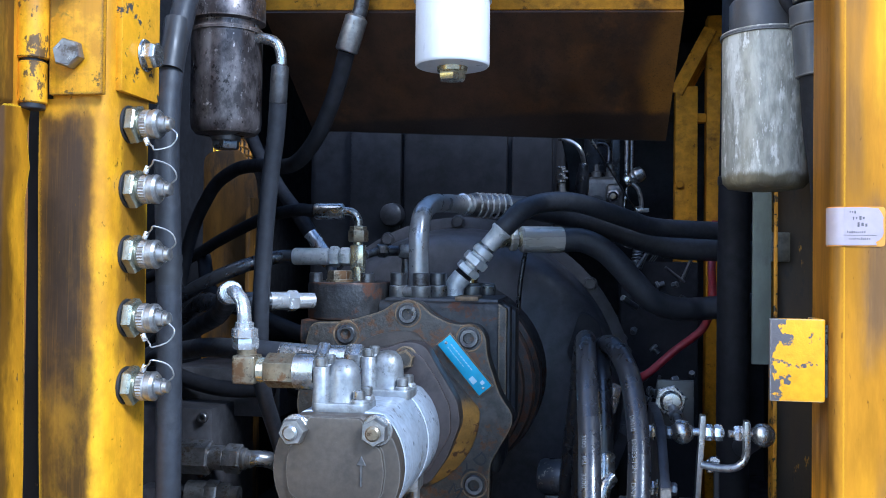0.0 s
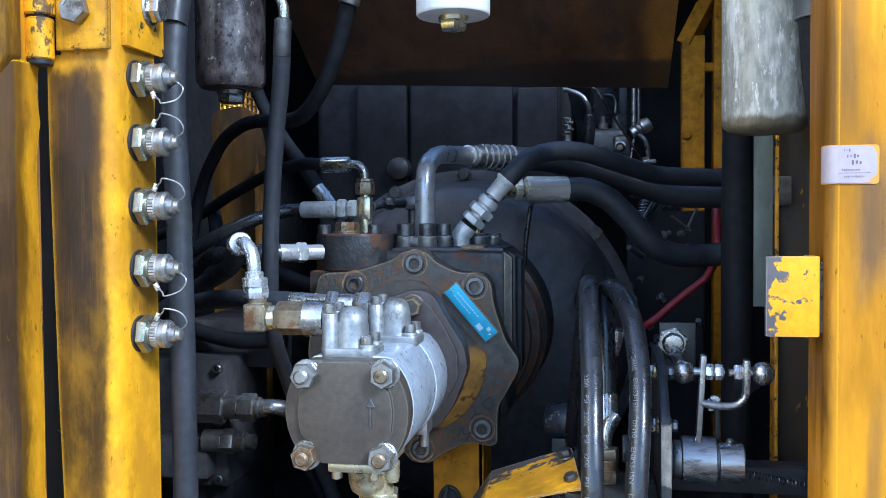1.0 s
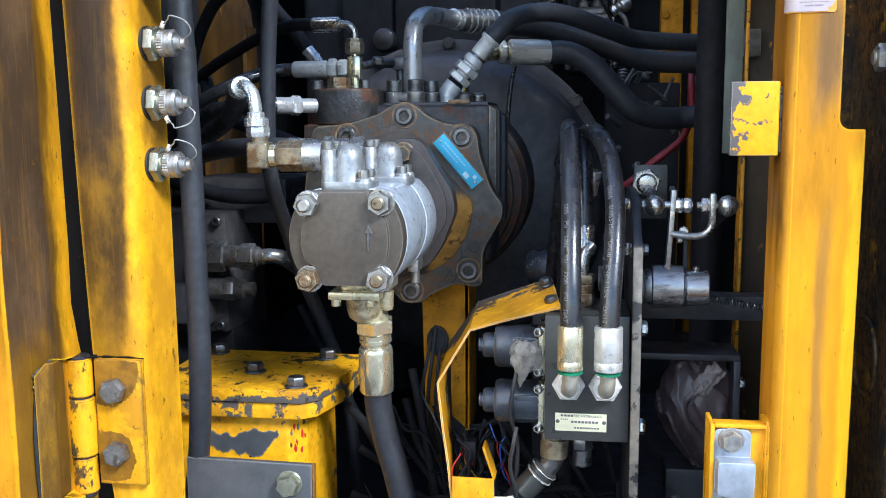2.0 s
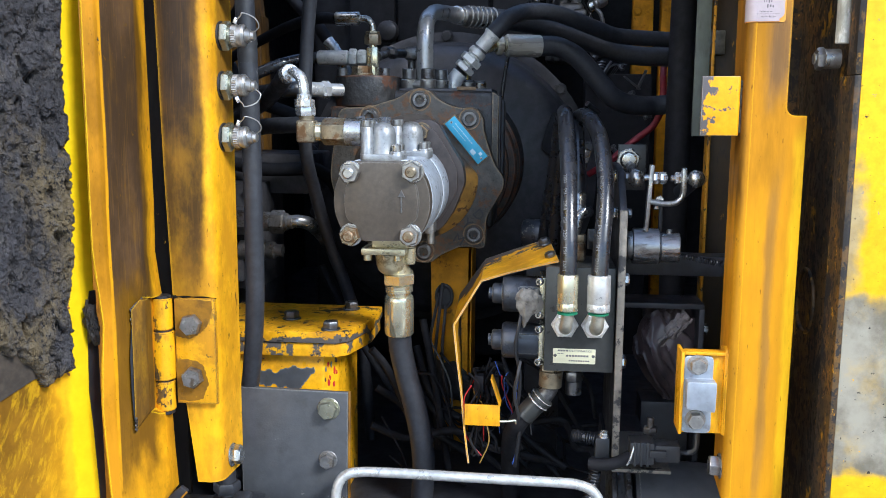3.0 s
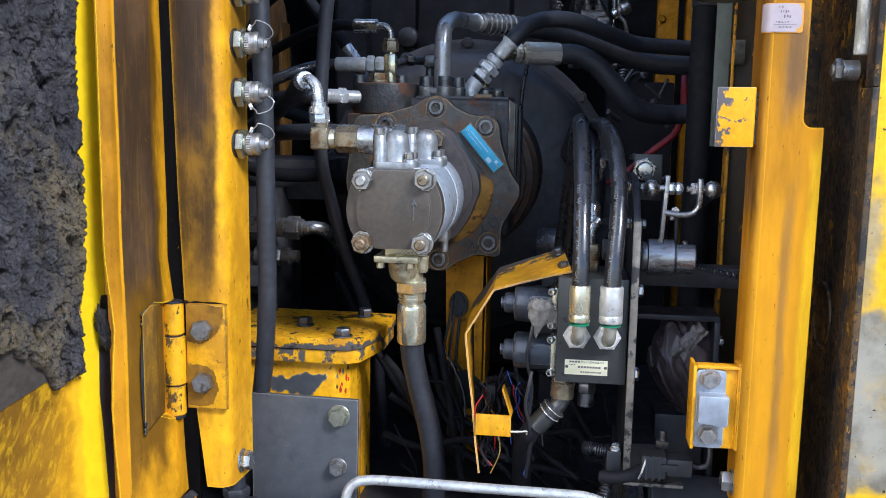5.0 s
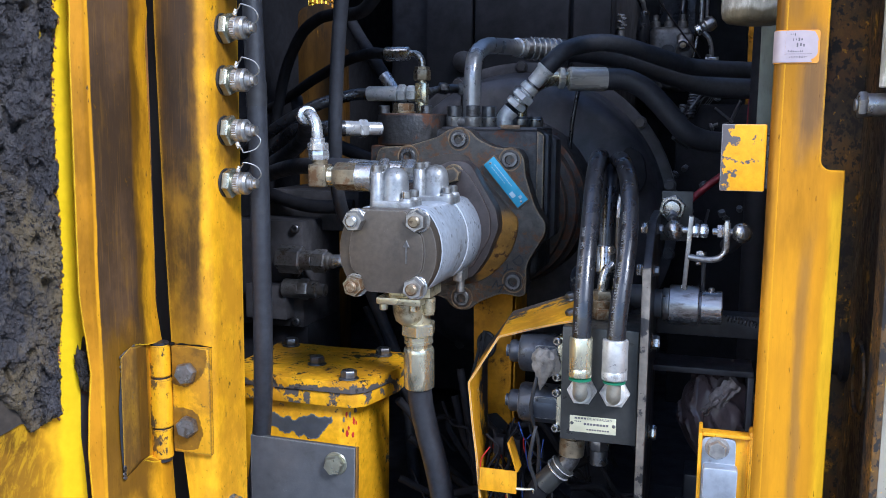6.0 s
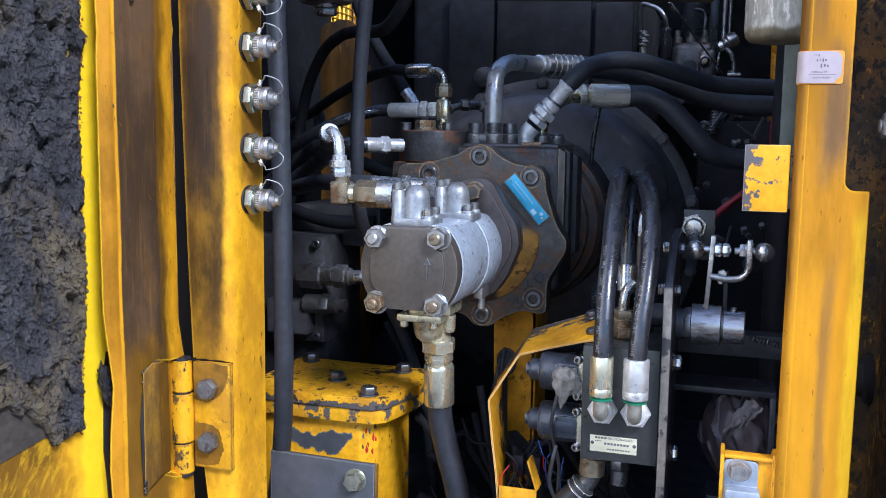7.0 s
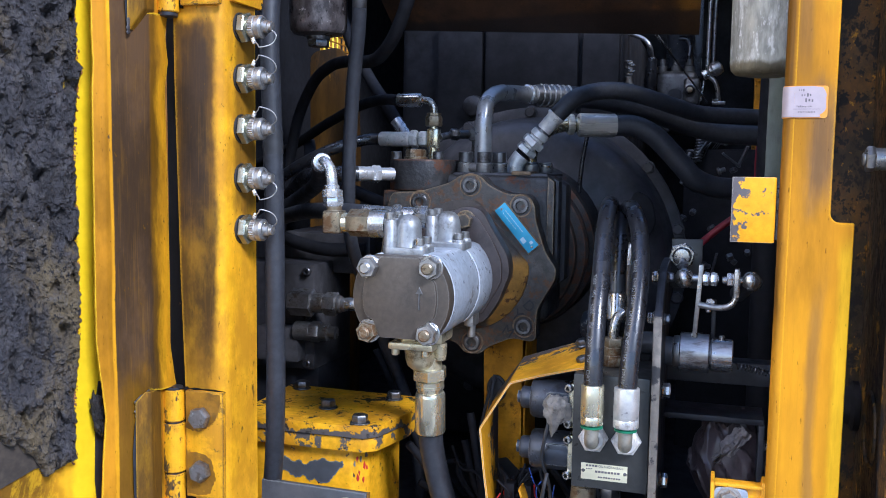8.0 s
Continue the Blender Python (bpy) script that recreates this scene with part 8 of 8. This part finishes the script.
part("window", prism(rounded([(-0.035, 1.465), (0.0, 1.44), (0.02, 1.475), (0.012, 1.515), (-0.015, 1.53)], 0.012), 1.262, 1.285, 0.004), rubber_sooty, bell, "dark recessed cover")
part("stay_pipe", tube([(-0.092, 1.262, 1.615), (-0.099, 1.258, 1.57), (-0.103, 1.257, 1.515)], 0.0035, 10), rubber_gloss, bell, "thin glossy tube")
eng = thing("engine", (-0.25, 1.9, 1.05), "sooty black engine block deep in the compartment", "engine")
part("block", box(-0.47, -0.058, 1.44, 2.35, 1.05, 1.84, 0.012, 3), soot, eng)
for x0, x1, z1 in ((-0.396, -0.31, 1.82), (-0.305, -0.135, 1.835), (-0.128, -0.062, 1.8)):
    part("cover_plate", box(x0, x1, 1.425, 1.445, 1.5, z1, 0.006), soot, eng, "flat sooty cover plate")
part("boss", lathe((-0.322, 1.425, 1.672), (0, -1, 0), [(0.02, 0), (0.018, 0.02), (0.01, 0.025), (0, 0.025)], 22), black_paint, eng)
inj = thing("injection_pump", (0.02, 1.95, 1.6), "dusty metal injection pump with thin fuel pipes", "engine part")
part("body", joined(box(-0.030, 0.058, 1.925, 2.03, 1.64, 1.7815, 0.016, 3), box(0.03, 0.066, 1.905, 1.96, 1.70, 1.765, 0.012, 3), *[box(-0.03 + 0.02 * i, -0.018 + 0.02 * i, 1.915, 1.93, 1.645, 1.70, 0.003) for i in range(4)], *[lathe((-0.02 + 0.03 * i, 1.96, 1.78), (0, 0, 1), [(0.011, 0), (0.011, 0.014), (0.006, 0.016), (0.006, 0.03)], 14) for i in range(3)]), inj_metal, inj, "dusty cast pump body", 50)
part("boss_ring", lathe((0.0445, 1.906, 1.737), (0, -1, 0), [(0.014, 0), (0.014, 0.004), (0.010, 0.006), (0.008, 0.001), (0, 0.001)], 22), steel_dark, inj)
part("plug_screw", lathe((0.0445, 1.903, 1.737), (0, -1, 0), [(0.006, 0), (0.006, 0.006), (0, 0.007)], 12), zinc_rusty, inj)
# near-black disc on the casting, its colour gives a recess's shade
part("cast_eye", lathe((0.010, 1.926, 1.725), (0, -1, 0), [(0.017, 0), (0.016, 0.003), (0.0, 0.003)], 20), pitch, inj, "dark raised disc standing in for a shaded recess")
part("dip_rod", rod((-0.004, 1.464, 1.80), (0.084, 1.75, 1.699), 0.0016, seg=10), steel_dark, inj, "thin slanting rod")
part("rod_tip", rod((-0.006, 1.458, 1.802), (0.006, 1.497, 1.788), 0.0026, seg=12), zinc_bright, inj, "bright rod tip")
part("fuel_hose", tube([(-0.072, 1.53, 1.812), (-0.05, 1.528, 1.808), (-0.028, 1.525, 1.798), (-0.017, 1.525, 1.782), (-0.014, 1.54, 1.762)], 0.0042, 12), steel_mid, inj, "bent steel fuel pipe")
part("boot", lathe((-0.0135, 1.535, 1.768), (-0.08, 0.25, -1), [(0.006, 0), (0.0085, 0.004), (0.0085, 0.014), (0.011, 0.02), (0.012, 0.045), (0.011, 0.062)], 20), rubber_gloss, inj, "black rubber boot")
part("spring_union", joined(*[lathe((-0.050 + 0.004 * (i % 2), 1.466, 1.728 + 0.0055 * i), (0.1, 0, 1), [(0.006, 0), (0.0075, 0.001), (0.0075, 0.0035), (0.006, 0.0045)], 16) for i in range(5)]), zinc_bright, inj, "pale ribbed union")
part("union_elbow", tube([(-0.05, 1.468, 1.726), (-0.048, 1.468, 1.712), (-0.036, 1.47, 1.698), (-0.028, 1.475, 1.68)], 0.007, 12), zinc_dull, inj)
part("ball_end", joined(lathe((0.082, 1.946, 1.777), (0.86, 0, 0.5), [(0.008, 0), (0.012, 0.004), (0.012, 0.008), (0.016, 0.012), (0.0165, 0.02), (0.0135, 0.03), (0, 0.034)], 22)), zinc_dull, inj, "dull ball-ended banjo bolt")
part("banjo", lathe((0.07, 1.946, 1.77), (0.86, 0, 0.5), [(0.009, 0), (0.0125, 0.002), (0.0125, 0.011), (0.009, 0.013)], 20), zinc_bright, inj)
part("return_bow", tube([(0.086, 1.945, 1.768), (0.097, 1.945, 1.757), (0.103, 1.946, 1.74), (0.106, 1.948, 1.713)], 0.005, 12), zinc_dull, inj, "bare bent fuel pipe")
part("clamp_foot", joined(box(0.092, 0.121, 1.94, 1.97, 1.707, 1.714, 0.001), hexagon((0.099, 1.945, 1.713), (0, 0, 1), 0.012, 0.006)), zinc_dull, inj)
part("white_stick", rod((0.0735, 1.92, 1.757), (0.067, 1.92, 1.712), 0.0026, seg=10), zinc_bright, inj, "short pale rod")
for x, y, r in ((0.078, 2.06, 0.0055), (0.09, 2.1, 0.004)):
    part("riser", rod((x, y, 1.79), (x + 0.003, y, 2.1), r), zinc_dull, inj, "bare riser pipe")
part("filter_bowl", lathe((0.012, 2.09, 1.80), (0, 0, 1), [(0.028, 0), (0.031, 0.004), (0.031, 0.16), (0.02, 0.17)], 26), solenoid_paint, inj, "grey filter bowl above the pump")
part("bowl_post", box(0.046, 0.064, 2.09, 2.11, 1.78, 2.1, 0.002), solenoid_paint, inj)
part("leak_hose", tube([(0.012, 2.02, 1.865), (0.03, 2.02, 1.862), (0.038, 2.02, 1.845), (0.036, 2.015, 1.82), (0.032, 2.0, 1.79), (0.03, 1.99, 1.775)], 0.0055, 12), rubber_gloss, inj, "thin black hose")
part("starter_wires", joined(*[tube([(0.068 + 0.008 * i, 1.56, 1.585), (0.082 + 0.006 * i, 1.555, 1.60 + 0.004 * i), (0.098 + 0.003 * i, 1.56, 1.613 + 0.003 * i), (0.108 + 0.004 * i, 1.565, 1.616), (0.098 + 0.004 * i, 1.57, 1.60), (0.084 + 0.006 * i, 1.575, 1.587)], 0.0009, 6, 6) for i in range(3)]), wire_grey, inj, "loose thin wires")
part("coil_spring", coil((0.072, 1.55, 1.575), (0.08, 1.55, 1.625), 0.008, 0.0016, 9), steel_dark, inj, "dark coil spring")
side_parts = thing("engine_fittings", (0.1, 1.45, 1.4), "clutter of dark steel fittings beside the engine", "engine part", kind="stuff")
lumps = []
for i in range(30):
    x, y, z = rng.uniform(0.055, 0.17), rng.uniform(1.42, 1.6), rng.uniform(1.36, 1.64)
    ax = Vector((rng.uniform(-1, 1), rng.uniform(-1, 0.2), rng.uniform(-1, 1)))
    lumps.append(rng.choice((lambda: hexagon((x, y, z), ax, rng.uniform(0.008, 0.016), 0.010), lambda: rod((x, y, z), Vector((x, y, z)) + ax.normalized() * 0.04, rng.uniform(0.002, 0.006), seg=12), lambda: lathe((x, y, z), ax, [(0.004, 0), (0.0075, 0.002), (0.0075, 0.006), (0.0045, 0.007), (0.0045, 0.016)], 14)))())
part("fittings", joined(*lumps), grey_paint, side_parts)
part("carrier", box(0.05, 0.18, 1.56, 1.66, 1.03, 1.6, 0.004), rubber_sooty, side_parts)

mast = thing("radiator_frame", (0.25, 2.1, 1.03), "yellow upright frame at the far side of the engine", "frame")
part("inner_post", box(0.187, 0.236, 2.08, 2.13, 1.03, 2.0, 0.002), frame_brown, mast)
part("outer_post", box(0.256, 0.292, 2.08, 2.13, 1.03, 2.16, 0.002), frame_brown, mast)
part("brace", ribbon([(0.187, 2.078, 1.985), (0.262, 2.078, 2.13)], [(0.205, 2.13, 1.985), (0.28, 2.13, 2.13)], 0.03), frame_brown, mast)
part("rail", box(0.23, 0.26, 2.09, 2.12, 1.92, 1.94, 0.002), frame_brown, mast)
bolt(mast, (0.196, 2.08, 1.775), (0, -1, 0), 0.016, frame_brown)
strip = thing("grey_strip", (0.175, 0.94, 1.50), "narrow grey-green steel strip behind the lock post", "strip")
part("strip", box(0.1625, 0.181, 0.938, 0.944, 1.495, 1.70, 0.001), strip_green, strip)
part("strip_arm", box(0.175, 0.20, 0.942, 0.955, 1.60, 1.63, 0.001), steel_dark, strip)
jamb = thing("inner_jamb", (0.22, 0.97, 1.03), "grimy yellow inner jamb darkened for shade, with a bright thin edge", "jamb", kind="structure")
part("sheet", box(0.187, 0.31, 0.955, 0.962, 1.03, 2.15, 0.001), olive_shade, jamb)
part("lip", box(0.1835, 0.1875, 0.94, 0.965, 1.03, 2.15, 0.001), yellow_flecked, jamb, "chipped yellow lip")

# left back: yellow partition, grille and valve bank
wing = thing("partition", (-0.6, 1.45, 1.03), "grimy yellow partition sheet behind the hoses", "partition")
part("sheet", prism(rounded([(-0.665, 1.03), (-0.56, 1.03), (-0.56, 1.62), (-0.57, 1.74), (-0.60, 1.79), (-0.665, 1.78)], 0.02), 1.45, 1.456, 0.001), wing_brown, wing)
part("edge", box(-0.567, -0.56, 1.40, 1.452, 1.03, 1.70, 0.001), wing_brown, wing)
grille = thing("grille", (-0.77, 1.85, 1.8), "small yellow mesh grille over an outside opening", "grille")
bars = [box(-0.779, -0.774, 1.75 + 0.025 * i, 1.7535 + 0.025 * i, 1.795, 1.905, 0) for i in range(9)] + [box(-0.777, -0.772, 1.745, 1.955, 1.80 + 0.016 * i, 1.8022 + 0.016 * i, 0) for i in range(7)]
part("mesh", joined(*bars), yellow_dirty, grille)
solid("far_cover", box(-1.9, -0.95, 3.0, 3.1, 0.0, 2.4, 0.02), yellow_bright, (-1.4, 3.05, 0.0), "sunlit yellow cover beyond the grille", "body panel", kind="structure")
bank = thing("valve_bank", (-0.46, 1.0, 1.03), "oily dark valve bank with large hose fittings", "valve")
part("block", joined(box(-0.56, -0.44, 0.985, 1.12, 1.265, 1.42, 0.004), box(-0.52, -0.455, 0.96, 1.0, 1.28, 1.33, 0.004), box(-0.53, -0.38, 1.05, 1.2, 1.40, 1.46, 0.005)), black_paint, bank)
part("pedestal", box(-0.56, -0.44, 1.0, 1.12, 1.03, 1.266, 0.004), pitch, bank)
part("upper_fitting", joined(hexagon((-0.465, 0.96, 1.3685), (1, 0, 0), 0.034, 0.036), rod((-0.43, 0.96, 1.3685), (-0.412, 0.96, 1.3685), 0.014), hexagon((-0.412, 0.96, 1.3685), (1, 0, 0), 0.029, 0.02), lathe((-0.392, 0.96, 1.3685), (1, 0, 0), [(0.0125, 0), (0.0125, 0.004), (0.010, 0.006), (0.010, 0.012)], 20)), bolt_grey, bank, "large dark hexagon fitting")
part("bent_pipe", tube([(-0.385, 0.96, 1.3685), (-0.372, 0.962, 1.3695), (-0.361, 0.97, 1.366), (-0.3545, 0.985, 1.357), (-0.352, 1.01, 1.345), (-0.352, 1.05, 1.325)], 0.0095, 16), steel_mid, bank, "dull bent pipe")
part("lower_fitting", joined(rod((-0.46, 0.965, 1.3265), (-0.435, 0.965, 1.3265), 0.0135), hexagon((-0.437, 0.965, 1.3265), (1, 0, 0), 0.026, 0.016), lathe((-0.421, 0.965, 1.3265), (1, 0, 0), [(0.011, 0), (0.0125, 0.002), (0.0125, 0.012), (0.009, 0.014), (0.009, 0.024)], 20)), bolt_grey, bank, "dark fitting")
for x in (-0.55, -0.45):
    for z in (1.275, 1.345, 1.41):
        part("cap_screw", socket_screw((x, 0.985, z), (0, -1, 0), 0.006, 0.008), steel_dark, bank)
hoses = thing("background_hoses", (-0.45, 1.1, 1.03), "tangle of dull black hoses at the compartment side", "hoses", kind="stuff")
tangle = [[(-0.46, 1.1, 1.42), (-0.40, 1.08, 1.44), (-0.36, 1.1, 1.42), (-0.34, 1.15, 1.35)], [(-0.7, 1.1, 1.50), (-0.55, 1.05, 1.46), (-0.45, 1.02, 1.44), (-0.38, 1.03, 1.44)], [(-0.55, 1.2, 1.6), (-0.50, 1.12, 1.55), (-0.42, 1.1, 1.52), (-0.34, 1.1, 1.49)],
          [(-0.35, 1.0, 1.3), (-0.31, 1.0, 1.22), (-0.25, 0.95, 1.15), (-0.2, 0.92, 1.10), (-0.12, 0.9, 1.06)], [(-0.25, 0.86, 1.11), (-0.2, 0.87, 1.09), (-0.14, 0.88, 1.10), (-0.08, 0.87, 1.08), (0.0, 0.86, 1.07)], [(-0.19, 0.93, 1.24), (-0.178, 0.92, 1.19), (-0.165, 0.915, 1.12), (-0.15, 0.91, 1.03)], [(-0.20, 0.94, 1.20), (-0.18, 0.93, 1.14), (-0.15, 0.925, 1.11), (-0.10, 0.92, 1.09)], [(-0.25, 0.9, 1.15), (-0.21, 0.91, 1.12), (-0.16, 0.93, 1.07), (-0.1, 0.92, 1.05)],
          [(-0.245, 0.84, 1.22), (-0.225, 0.85, 1.19), (-0.20, 0.87, 1.12), (-0.19, 0.88, 1.04)]]
part("hoses", joined(*[tube(p, 0.0052 if i > 2 else 0.01, 10) for i, p in enumerate(tangle)]), rubber_sooty, hoses)
rng = random.Random(31)
strands = []
for i in range(26):
    x, y, z = rng.uniform(-0.24, -0.02), rng.uniform(0.86, 0.95), rng.uniform(1.06, 1.21)
    pts = [(x, y, z)]
    for k in range(4):
        x, y, z = x + rng.uniform(0.005, 0.04), min(0.955, max(0.85, y + rng.uniform(-0.02, 0.02))), max(1.036, z + rng.uniform(-0.05, 0.015))
        pts.append((x, y, z))
    strands.append(tube(pts, rng.choice((0.0014, 0.002, 0.003, 0.0045)), 8, 6))
part("loose_cables", joined(*strands), rubber_sooty, hoses, "thin black cables")
part("small_fittings", joined(*[rod((-0.235 + 0.012 * i, 0.86 + 0.004 * i, 1.20 - 0.025 * i), (-0.228 + 0.012 * i, 0.863 + 0.004 * i, 1.186 - 0.025 * i), 0.0045, seg=12) for i in range(5)]), steel_dark, hoses)
